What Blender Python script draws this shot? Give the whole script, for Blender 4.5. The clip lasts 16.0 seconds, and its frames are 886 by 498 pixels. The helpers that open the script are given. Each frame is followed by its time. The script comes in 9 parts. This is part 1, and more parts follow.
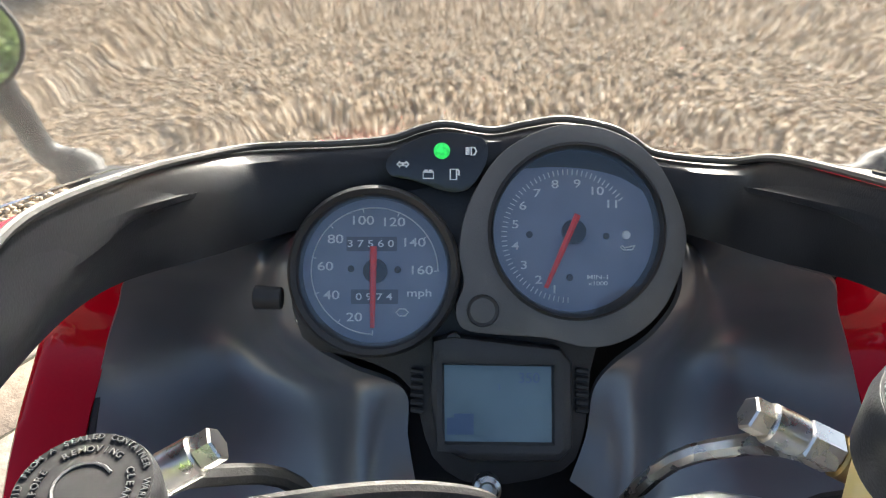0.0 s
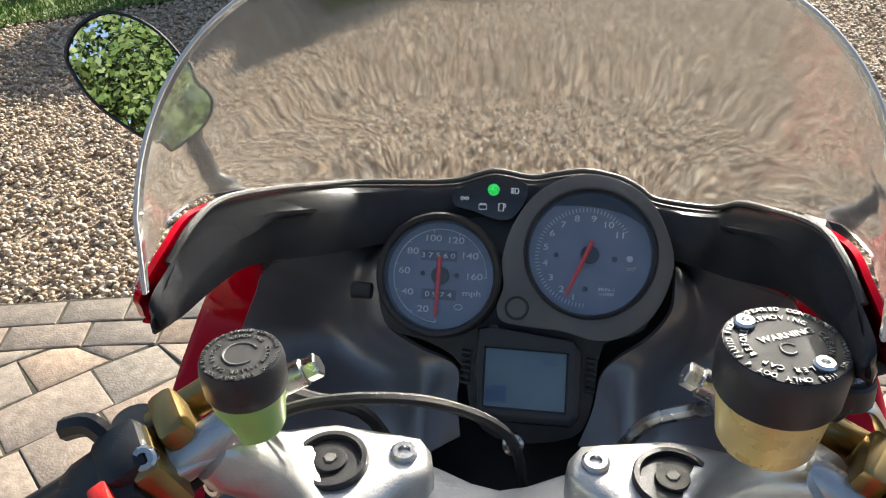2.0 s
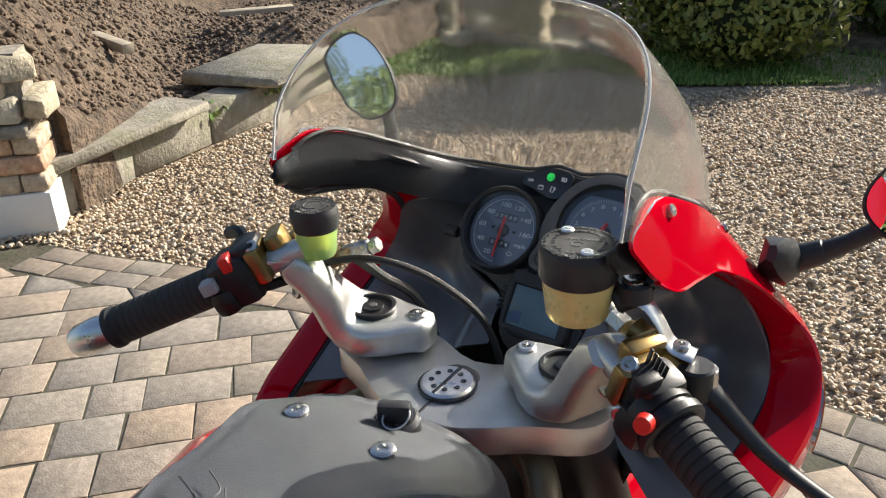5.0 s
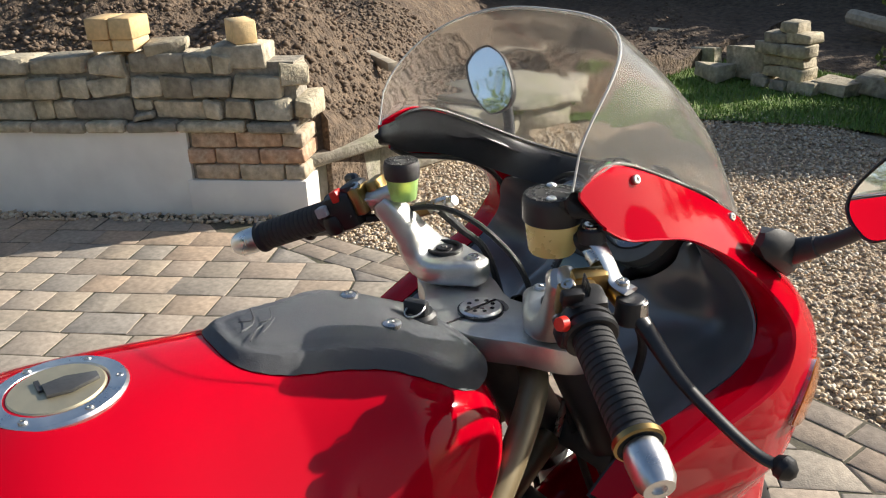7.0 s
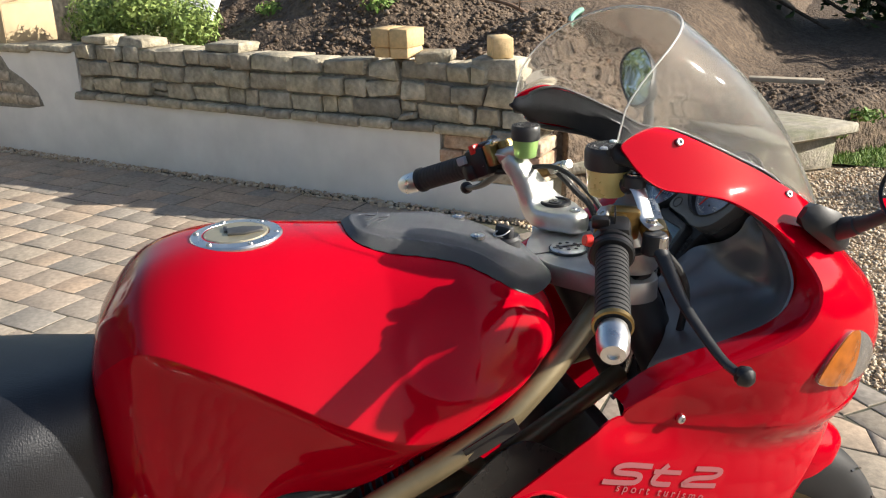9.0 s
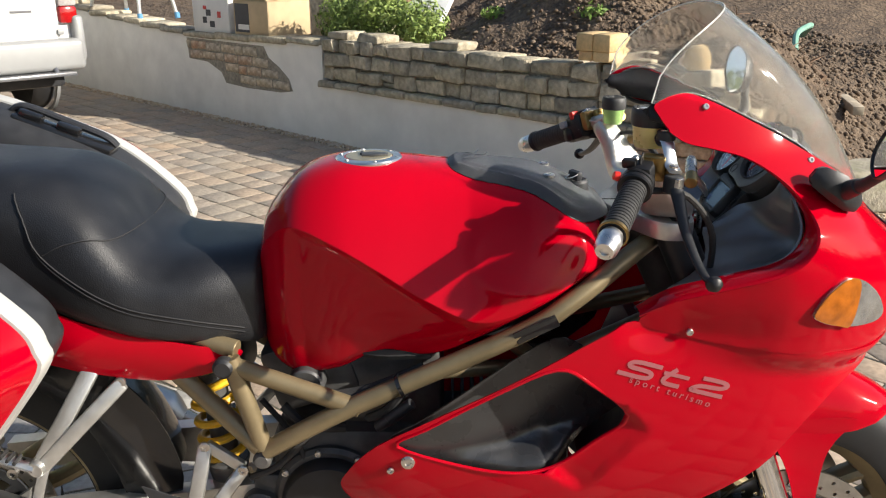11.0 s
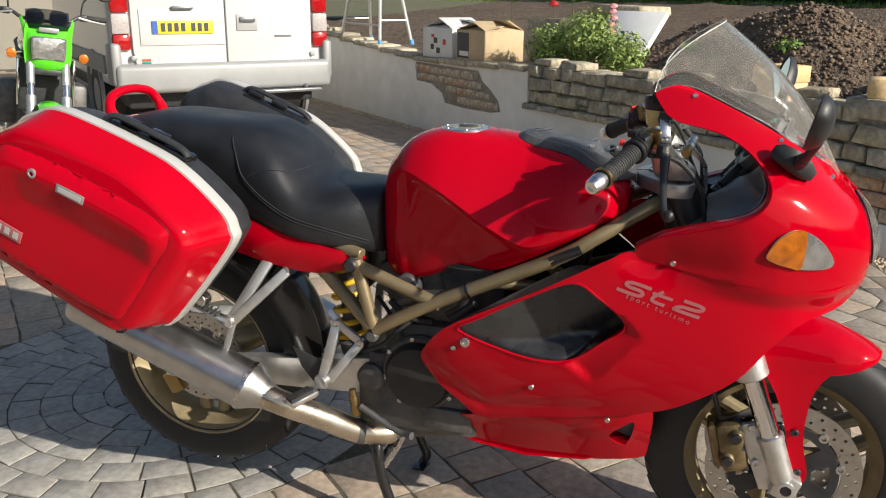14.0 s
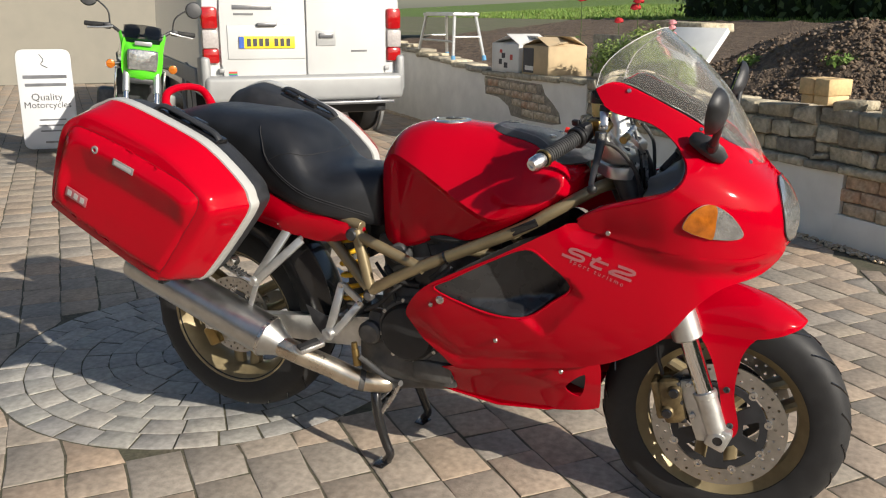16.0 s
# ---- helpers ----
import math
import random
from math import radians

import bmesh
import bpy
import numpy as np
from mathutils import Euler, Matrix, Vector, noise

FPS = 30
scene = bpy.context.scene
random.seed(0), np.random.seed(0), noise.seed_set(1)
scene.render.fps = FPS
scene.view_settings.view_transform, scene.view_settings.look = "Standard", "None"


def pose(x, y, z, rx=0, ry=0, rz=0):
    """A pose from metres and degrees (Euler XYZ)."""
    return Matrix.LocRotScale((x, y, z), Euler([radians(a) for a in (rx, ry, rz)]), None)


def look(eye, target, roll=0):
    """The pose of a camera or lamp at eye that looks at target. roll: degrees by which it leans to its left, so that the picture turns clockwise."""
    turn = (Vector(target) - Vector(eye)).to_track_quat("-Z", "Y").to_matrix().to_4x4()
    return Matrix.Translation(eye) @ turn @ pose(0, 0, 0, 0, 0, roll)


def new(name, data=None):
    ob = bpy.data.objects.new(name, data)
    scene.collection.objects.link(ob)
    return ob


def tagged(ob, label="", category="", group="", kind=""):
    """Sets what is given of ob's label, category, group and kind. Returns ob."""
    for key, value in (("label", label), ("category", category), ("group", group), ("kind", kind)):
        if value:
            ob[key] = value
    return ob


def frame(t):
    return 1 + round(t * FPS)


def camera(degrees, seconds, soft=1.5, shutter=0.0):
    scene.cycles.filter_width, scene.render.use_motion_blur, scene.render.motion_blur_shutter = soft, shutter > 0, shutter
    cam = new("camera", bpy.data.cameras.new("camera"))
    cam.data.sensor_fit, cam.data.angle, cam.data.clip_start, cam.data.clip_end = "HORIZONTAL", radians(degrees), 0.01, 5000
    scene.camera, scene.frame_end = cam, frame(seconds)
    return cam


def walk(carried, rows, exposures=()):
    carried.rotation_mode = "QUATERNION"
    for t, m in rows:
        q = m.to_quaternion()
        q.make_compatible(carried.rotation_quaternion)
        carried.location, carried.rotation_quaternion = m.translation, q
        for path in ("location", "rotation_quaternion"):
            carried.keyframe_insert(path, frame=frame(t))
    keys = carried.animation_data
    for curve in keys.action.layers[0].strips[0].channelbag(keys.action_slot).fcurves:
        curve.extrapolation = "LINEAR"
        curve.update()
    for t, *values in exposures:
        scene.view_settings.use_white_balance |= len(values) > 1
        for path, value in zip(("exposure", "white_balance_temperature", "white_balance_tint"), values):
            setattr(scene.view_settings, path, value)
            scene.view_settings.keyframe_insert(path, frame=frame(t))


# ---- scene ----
cam = camera(55.9, 16.0, 1.15)
METRES, EYE, TILT, LEAN, TURN = 2.676, 1.26, -38.0, 0.0, 0.0
ROWS = [
    (0.0, 0.0, 0.0, 0.0, 0.0, -0.0, 0.0),
    (0.5, 0.0023, -0.0108, -0.0005, 1.01, 1.34, -0.33),
    (1.0, 0.0051, -0.0267, -0.0054, 2.4, 2.87, -0.84),
    (1.5, 0.0107, -0.0449, -0.0135, 4.47, 4.21, -1.94),
    (2.0, 0.0172, -0.0571, -0.0172, 7.43, 5.1, -3.72),
    (2.5, 0.0342, -0.0591, -0.018, 11.12, 5.82, -6.34),
    (3.0, 0.0575, -0.0648, -0.0215, 15.31, 6.18, -9.08),
    (3.5, 0.0781, -0.0756, -0.0263, 19.34, 6.66, -11.8),
    (4.0, 0.0913, -0.0925, -0.039, 22.76, 7.27, -14.24),
    (6.5, 0.2319, -0.1156, -0.0553, 44.26, 2.93, -26.43),
    (7.0, 0.2532, -0.1173, -0.0574, 48.79, 1.43, -28.37),
    (7.5, 0.2836, -0.1248, -0.0694, 53.0, 0.05, -30.16),
    (8.0, 0.3155, -0.126, -0.0704, 57.7, -1.75, -32.08),
    (8.5, 0.3413, -0.1161, -0.065, 63.63, -4.49, -34.04),
    (9.0, 0.372, -0.0944, -0.0534, 70.38, -8.0, -35.69),
    (9.5, 0.4074, -0.0771, -0.0434, 76.86, -11.59, -36.77),
    (10.0, 0.4445, -0.0734, -0.0416, 82.07, -14.5, -37.4),
    (12.5, 0.5804, 0.0072, 0.0119, 101.36, -25.51, -38.09),
    (13.0, 0.6137, 0.0188, 0.0189, 104.85, -27.11, -37.71),
    (13.5, 0.6585, 0.0377, 0.031, 107.95, -28.32, -37.23),
    (14.0, 0.687, 0.06, 0.0517, 110.89, -29.6, -36.7),
    (14.5, 0.6975, 0.0915, 0.0784, 113.61, -30.95, -36.13),
    (15.0, 0.7103, 0.1246, 0.0992, 115.81, -32.15, -35.65),
    (15.5, 0.7319, 0.1451, 0.1142, 117.32, -32.7, -35.3),
    (16.0, 0.774, 0.1677, 0.129, 118.46, -32.82, -34.96),
]
walk(cam, [(t, pose(-0.02, 0.97, EYE, TILT, LEAN, TURN) @ pose(METRES * x, METRES * y, METRES * z, 90 + pitch, roll, yaw)) for t, x, y, z, yaw, pitch, roll in ROWS],
     [(0.0, 1.68), (1.0, 1.55), (2.0, 1.15), (3.5, 0.95), (7.0, 0.78), (8.5, 0.88), (10.0, 0.84), (12.0, 0.62), (16.0, 0.36)])

# ---- light ----
SUN_TO = Vector((0.268, 0.853, 0.447)).normalized()
world = bpy.data.worlds.new("sky")
scene.world = world
world.use_nodes = True
wn = world.node_tree.nodes
sky = wn.new("ShaderNodeTexSky")
sky.sky_type = "NISHITA"
sky.sun_disc = False
sky.sun_elevation = math.asin(SUN_TO.z)
sky.sun_rotation = math.atan2(SUN_TO.x, SUN_TO.y)
sky.air_density, sky.dust_density = 1.0, 1.5
wn["Background"].inputs[1].default_value = 0.085
world.node_tree.links.new(sky.outputs[0], wn["Background"].inputs[0])
sun = new("sun", bpy.data.lights.new("sun", "SUN"))
sun.data.energy, sun.data.angle, sun.data.color = 5.0, radians(0.55), (1.0, 0.93, 0.82)
sun.matrix_world = look(SUN_TO * 30, (0, 0, 0))

# ---- mesh helpers ----


def cr(pts, n=6, closed=False):
    """A smooth curve through points."""
    P = [Vector(p) for p in pts]
    k, out = len(P), []
    for i in range(k if closed else k - 1):
        if closed:
            a, b, c, d = P[i - 1], P[i], P[(i + 1) % k], P[(i + 2) % k]
        else:
            a, b, c, d = P[max(i - 1, 0)], P[i], P[i + 1], P[min(i + 2, k - 1)]
        for j in range(n):
            t = j / n
            out.append(0.5 * (2 * b + (c - a) * t + (2 * a - 5 * b + 4 * c - d) * t * t + (3 * b - a - 3 * c + d) * t ** 3))
    if not closed:
        out.append(P[-1].copy())
    return out


def interp(x, xs, ys):
    return float(np.interp(x, xs, ys))


def spl(x, xs, ys):
    """Smooth curve through given heights."""
    return float(_spl_eval(tuple(xs), tuple(ys), float(x)))


_spl_cache = {}


def _spl_eval(xs, ys, x):
    if (xs, ys) not in _spl_cache:
        P = cr([(a, b, 0) for a, b in zip(xs, ys)], 8)
        _spl_cache[xs, ys] = (np.array([p.x for p in P]), np.array([p.y for p in P]))
    X, Y = _spl_cache[xs, ys]
    return np.interp(x, X, Y)


def finish(me, mat, sharp=35):
    me.materials.append(mat)
    me.polygons.foreach_set("use_smooth", [True] * len(me.polygons))
    me.set_sharp_from_angle(angle=radians(sharp))


def part(name, bm, mat, parent=None, label="", sharp=35):
    """One bmesh as one mesh object under a thing or part."""
    if isinstance(bm, (list, tuple)):
        bm = joined(bm)
    bmesh.ops.recalc_face_normals(bm, faces=bm.faces)
    me = bpy.data.meshes.new(name)
    bm.to_mesh(me)
    bm.free()
    finish(me, mat, sharp)
    ob = new(name, me)
    if parent is not None:
        ob.parent = parent
    if label:
        ob["label"] = label
    return ob


def joined(bms):
    out = bmesh.new()
    for b in bms:
        m = bpy.data.meshes.new("tmp")
        b.to_mesh(m)
        b.free()
        out.from_mesh(m)
        bpy.data.meshes.remove(m)
    return out


def thing(name, label, category, at=(0, 0, 0), group="", kind=""):
    ob = new(name)
    ob.empty_display_size = 0.05
    ob.location = at
    return tagged(ob, label, category, group, kind)


def raw(name, verts, faces, mat, parent=None, sharp=35):
    me = bpy.data.meshes.new(name)
    me.from_pydata([tuple(v) for v in verts], [], [tuple(f) for f in faces])
    me.update()
    finish(me, mat, sharp)
    ob = new(name, me)
    if parent is not None:
        ob.parent = parent
    return ob


def b_box(c, s, bevel=0.0, m=None, seg=2):
    bm = bmesh.new()
    bmesh.ops.create_cube(bm, size=1.0)
    bmesh.ops.scale(bm, vec=s, verts=bm.verts)
    if bevel > 0:
        bmesh.ops.bevel(bm, geom=bm.edges[:], offset=bevel, segments=seg, affect="EDGES", profile=0.5)
    bmesh.ops.transform(bm, matrix=(m or Matrix()) @ Matrix.Translation(c) if m is None else Matrix.Translation(c) @ m, verts=bm.verts)
    return bm


def axes(z, hint=(0, 0, 1)):
    """A rotation whose z is the given axis."""
    z = Vector(z).normalized()
    h = Vector(hint)
    if abs(z.dot(h)) > 0.95:
        h = Vector((0, 1, 0))
    x = h.cross(z).normalized()
    y = z.cross(x)
    return Matrix((x, y, z)).transposed().to_4x4()


def b_lathe(profile, origin, axis, seg=32, hint=(0, 0, 1)):
    """Turned body: profile of (radius, height along axis)."""
    bm = bmesh.new()
    m = Matrix.Translation(origin) @ axes(axis, hint)
    rings = []
    for r, h in profile:
        if r < 1e-6:
            rings.append([bm.verts.new(m @ Vector((0, 0, h)))])
        else:
            rings.append([bm.verts.new(m @ Vector((r * math.cos(2 * math.pi * k / seg), r * math.sin(2 * math.pi * k / seg), h))) for k in range(seg)])
    for a, b in zip(rings, rings[1:]):
        for k in range(seg):
            q = (k + 1) % seg
            if len(a) == 1 and len(b) > 1:
                bm.faces.new((a[0], b[k], b[q]))
            elif len(b) == 1 and len(a) > 1:
                bm.faces.new((a[k], a[q], b[0]))
            elif len(a) > 1:
                bm.faces.new((a[k], a[q], b[q], b[k]))
    return bm


def b_cyl(p0, p1, r0, r1=None, seg=20, ch=0.0):
    p0, p1 = Vector(p0), Vector(p1)
    r1 = r0 if r1 is None else r1
    L = (p1 - p0).length
    ch = ch or min(r0, r1, L) * 0.12
    return b_lathe([(0, 0), (max(r0 - ch, 1e-5), 0), (r0, ch), (r1, L - ch), (max(r1 - ch, 1e-5), L), (0, L)], p0, p1 - p0, seg)


def b_tube(pts, r, seg=12, n=5, flat=1.0, closed=False):
    """A round bar along a smooth curve; r a number or one per point."""
    P = cr(pts, n, closed) if n > 1 else [Vector(p) for p in pts]
    if isinstance(r, (int, float)):
        R = [r] * len(P)
    else:
        R = [float(v) for v in np.interp(np.linspace(0, 1, len(P)), np.linspace(0, 1, len(r)), r)]
    bm, rings = bmesh.new(), []
    up = None
    for i, p in enumerate(P):
        if closed:
            t = (P[(i + 1) % len(P)] - P[i - 1]).normalized()
        else:
            t = (P[min(i + 1, len(P) - 1)] - P[max(i - 1, 0)]).normalized()
        if up is None:
            up = Vector((0, 0, 1)) if abs(t.z) < 0.9 else Vector((1, 0, 0))
        s = t.cross(up).normalized()
        up = s.cross(t).normalized()
        rings.append([bm.verts.new(p + R[i] * (math.cos(a) * s + flat * math.sin(a) * up)) for a in (2 * math.pi * k / seg for k in range(seg))])
    m = len(rings)
    for i in range(m if closed else m - 1):
        a, b = rings[i], rings[(i + 1) % m]
        for k in range(seg):
            bm.faces.new((a[k], a[(k + 1) % seg], b[(k + 1) % seg], b[k]))
    if not closed:
        bm.faces.new(rings[0][::-1])
        bm.faces.new(rings[-1])
    return bm


def b_loft(rings, caps=True, closed=True):
    """Skin over rings of equal length."""
    bm = bmesh.new()
    V = [[bm.verts.new(p) for p in ring] for ring in rings]
    k = len(V[0])
    for a, b in zip(V, V[1:]):
        for j in range(k if closed else k - 1):
            q = (j + 1) % k
            bm.faces.new((a[j], a[q], b[q], b[j]))
    if caps and closed:
        bm.faces.new(V[0][::-1])
        bm.faces.new(V[-1])
    return bm


def thick(bm, d):
    """Give a sheet a thickness."""
    bmesh.ops.recalc_face_normals(bm, faces=bm.faces)
    bmesh.ops.solidify(bm, geom=bm.faces[:], thickness=d)
    return bm


def b_plate(outline, t, m, bevel=0.002, holes=(), n=0):
    """Plate cut from an outline in the xy plane of m, from z=0 to z=t."""
    from mathutils import geometry
    P = [Vector((p[0], p[1], 0)) for p in outline]
    if n:
        P = cr(P, n, True)
    loops = [[p.to_2d() for p in P]] + [[Vector(q).to_2d() for q in h] for h in holes]
    pts, edges = [], []
    for lp in loops:
        b = len(pts)
        pts += lp
        edges += [(b + i, b + (i + 1) % len(lp)) for i in range(len(lp))]
    v, e, f, *_ = geometry.delaunay_2d_cdt(pts, edges, [], 2 if holes else 1, 1e-6)
    if holes:
        f = [q for q in f if inside(sum((Vector(v[i]) for i in q), Vector((0, 0))) / len(q), loops[0])
             and not any(inside(sum((Vector(v[i]) for i in q), Vector((0, 0))) / len(q), h) for h in loops[1:])]
    bm = bmesh.new()
    B = [bm.verts.new((p[0], p[1], 0)) for p in v]
    for q in f:
        try:
            bm.faces.new([B[i] for i in q])
        except ValueError:
            pass
    loose = [q for q in bm.verts if not q.link_faces]
    bmesh.ops.delete(bm, geom=loose, context="VERTS")
    bmesh.ops.recalc_face_normals(bm, faces=bm.faces)
    r = bmesh.ops.extrude_face_region(bm, geom=bm.faces[:])
    bmesh.ops.translate(bm, vec=(0, 0, t), verts=[g for g in r["geom"] if isinstance(g, bmesh.types.BMVert)])
    bmesh.ops.recalc_face_normals(bm, faces=bm.faces)
    if bevel > 0:
        es = [q for q in bm.edges if len(q.link_faces) == 2 and q.calc_face_angle(0) > 1.2 and abs(q.verts[0].co.z - q.verts[1].co.z) < 1e-7]
        bmesh.ops.bevel(bm, geom=es, offset=bevel, segments=2, affect="EDGES", profile=0.5, clamp_overlap=True)
    bmesh.ops.transform(bm, matrix=m, verts=bm.verts)
    return bm


def inside(p, loop):
    c, j = False, len(loop) - 1
    for i in range(len(loop)):
        a, b = loop[i], loop[j]
        if (a[1] > p[1]) != (b[1] > p[1]) and p[0] < (b[0] - a[0]) * (p[1] - a[1]) / (b[1] - a[1]) + a[0]:
            c = not c
        j = i
    return c


def b_panel(outline, xf, side=1, res=0.016, d=0.003, holes=(), n=5):
    """A curved body panel: an outline in (y, z), bulged sideways by xf(y, z), with thickness d."""
    from mathutils import geometry
    o = [p.to_2d() for p in cr([(a, b, 0) for a, b in outline], n, True)] if n else [Vector(p) for p in outline]
    hs = [[p.to_2d() for p in cr([(a, b, 0) for a, b in h], n, True)] for h in holes]
    pts, edges = [], []
    for lp in [o] + hs:
        b = len(pts)
        pts += lp
        edges += [(b + i, b + (i + 1) % len(lp)) for i in range(len(lp))]
    bound = list(pts)
    y0, y1 = min(p[0] for p in o), max(p[0] for p in o)
    z0, z1 = min(p[1] for p in o), max(p[1] for p in o)
    k = 0
    z = z0
    B = np.array([[p[0], p[1]] for p in bound])
    while z < z1:
        y = y0 + (res / 2 if k % 2 else 0)
        while y < y1:
            q = (y, z)
            if inside(q, o) and not any(inside(q, h) for h in hs) and np.min(np.hypot(B[:, 0] - y, B[:, 1] - z)) > res * 0.55:
                pts.append(Vector(q))
            y += res
        z += res * 0.87
        k += 1
    v, e, f, *_ = geometry.delaunay_2d_cdt(pts, edges, [], 2 if hs else 1, 1e-7)
    bm = bmesh.new()
    V = [bm.verts.new((side * xf(p[0], p[1]), p[0], p[1])) for p in v]
    for q in f:
        c = sum((Vector(v[i]) for i in q), Vector((0, 0))) / len(q)
        if inside(c, o) and not any(inside(c, h) for h in hs):
            try:
                bm.faces.new([V[i] for i in q])
            except ValueError:
                pass
    bmesh.ops.delete(bm, geom=[q for q in bm.verts if not q.link_faces], context="VERTS")
    bmesh.ops.recalc_face_normals(bm, faces=bm.faces)
    s = sum(fc.normal.x for fc in bm.faces)
    if s * side < 0:
        bmesh.ops.reverse_faces(bm, faces=bm.faces)
    if d:
        bmesh.ops.solidify(bm, geom=bm.faces[:], thickness=d)
    return bm


def lettering(name, body, size, m, mat, parent=None, depth=0.0004, align="CENTER", bold=0.0):
    """Raised lettering in the built-in font."""
    cu = bpy.data.curves.new("text", "FONT")
    cu.body, cu.size, cu.align_x, cu.align_y, cu.extrude, cu.offset = body, size, align, "CENTER", depth, size * bold
    tmp = bpy.data.objects.new("text", cu)
    scene.collection.objects.link(tmp)
    me = bpy.data.meshes.new_from_object(tmp)
    bpy.data.objects.remove(tmp)
    me.transform(m)
    me.materials.clear()
    me.materials.append(mat)
    me.name = name
    ob = new(name, me)
    if parent is not None:
        ob.parent = parent
    return ob


# ---- materials ----


def mat(name, col, rough=0.5, metal=0.0, var=0.12, scale=12.0, bump=0.0, bscale=150.0, coat=0.0, rvar=0.1, palette=None, rnd="object",
        stain=None, sscale=2.0, samount=0.4, spec=0.5, transmission=0.0, ior=1.45, emit=0.0, bdist=0.002, sheen=0.0, coat_rough=0.04):
    """A procedural surface: colour that varies at two scales, roughness that varies, and fine relief."""
    m = bpy.data.materials.new(name)
    m.use_nodes = True
    nt = m.node_tree
    N, L = nt.nodes, nt.links
    p = N["Principled BSDF"]
    tc = N.new("ShaderNodeTexCoord")
    n1 = N.new("ShaderNodeTexNoise")
    n1.inputs["Scale"].default_value, n1.inputs["Detail"].default_value = scale, 6.0
    L.new(tc.outputs["Object"], n1.inputs["Vector"])
    ramp = N.new("ShaderNodeMapRange")
    ramp.inputs[1].default_value, ramp.inputs[2].default_value = 0.3, 0.7
    ramp.inputs[3].default_value, ramp.inputs[4].default_value = 1 - var, 1 + var
    L.new(n1.outputs["Fac"], ramp.inputs[0])
    if palette:
        pr = N.new("ShaderNodeValToRGB")
        pr.color_ramp.interpolation = "LINEAR"
        el = pr.color_ramp.elements
        while len(el) < len(palette):
            el.new(0.5)
        for i, c in enumerate(palette):
            el[i].position = i / (len(palette) - 1)
            el[i].color = (*c, 1)
        if rnd == "island":
            g = N.new("ShaderNodeNewGeometry")
            L.new(g.outputs["Random Per Island"], pr.inputs[0])
        else:
            g = N.new("ShaderNodeObjectInfo")
            L.new(g.outputs["Random"], pr.inputs[0])
        base = pr.outputs[0]
    else:
        rgb = N.new("ShaderNodeRGB")
        rgb.outputs[0].default_value = (*col, 1)
        base = rgb.outputs[0]
    if stain:
        n2 = N.new("ShaderNodeTexNoise")
        n2.inputs["Scale"].default_value, n2.inputs["Detail"].default_value, n2.inputs["Roughness"].default_value = sscale, 8.0, 0.65
        L.new(tc.outputs["Object"], n2.inputs["Vector"])
        r2 = N.new("ShaderNodeMapRange")
        r2.inputs[1].default_value, r2.inputs[2].default_value = 0.45, 0.7
        r2.inputs[3].default_value, r2.inputs[4].default_value = 0.0, samount
        L.new(n2.outputs["Fac"], r2.inputs[0])
        mx = N.new("ShaderNodeMix")
        mx.data_type = "RGBA"
        L.new(r2.outputs[0], mx.inputs[0])
        L.new(base, mx.inputs[6])
        mx.inputs[7].default_value = (*stain, 1)
        base = mx.outputs[2]
    mul = N.new("ShaderNodeVectorMath")
    mul.operation = "SCALE"
    L.new(base, mul.inputs[0])
    L.new(ramp.outputs[0], mul.inputs[3])
    L.new(mul.outputs[0], p.inputs["Base Color"])
    rr = N.new("ShaderNodeMapRange")
    rr.inputs[1].default_value, rr.inputs[2].default_value = 0.3, 0.7
    rr.inputs[3].default_value, rr.inputs[4].default_value = max(rough - rvar * rough, 0.0), min(rough + rvar * rough, 1.0)
    L.new(n1.outputs["Fac"], rr.inputs[0])
    L.new(rr.outputs[0], p.inputs["Roughness"])
    p.inputs["Metallic"].default_value = metal
    p.inputs["Specular IOR Level"].default_value = spec
    p.inputs["Coat Weight"].default_value, p.inputs["Coat Roughness"].default_value = coat, coat_rough
    p.inputs["IOR"].default_value = ior
    p.inputs["Transmission Weight"].default_value = transmission
    if emit:
        L.new(mul.outputs[0], p.inputs["Emission Color"])
        p.inputs["Emission Strength"].default_value = emit
    if bump:
        n3 = N.new("ShaderNodeTexNoise")
        n3.inputs["Scale"].default_value, n3.inputs["Detail"].default_value = bscale, 5.0
        L.new(tc.outputs["Object"], n3.inputs["Vector"])
        bp = N.new("ShaderNodeBump")
        bp.inputs["Strength"].default_value, bp.inputs["Distance"].default_value = bump, bdist
        L.new(n3.outputs["Fac"], bp.inputs["Height"])
        L.new(bp.outputs[0], p.inputs["Normal"])
    return m


RED = mat("red_lacquer", (0.42, 0.0002, 0.010), 0.5, var=0.03, scale=3, coat=0.85, coat_rough=0.07, spec=0.0)
RED.node_tree.nodes["Principled BSDF"].inputs["Coat IOR"].default_value = 1.33
BLACK = mat("matt_black_plastic", (0.027, 0.028, 0.031), 0.46, var=0.25, scale=30, bump=0.12, bscale=900, stain=(0.042, 0.041, 0.040), sscale=5, samount=0.35, spec=0.5)
# Base lifted and blued: glare over the cockpit is put into the colour.
GREYPL = mat("satin_grey_plastic", (0.098, 0.102, 0.114), 0.42, coat=0.8, coat_rough=0.30, var=0.2, scale=14, bump=0.1, bscale=1200, stain=(0.075, 0.073, 0.07), sscale=4, samount=0.4)
GREYPL.node_tree.nodes["Principled BSDF"].inputs["Coat IOR"].default_value = 1.9
GLOSSBLK = mat("gloss_black_paint", (0.012, 0.012, 0.013), 0.25, var=0.2, coat=0.5)
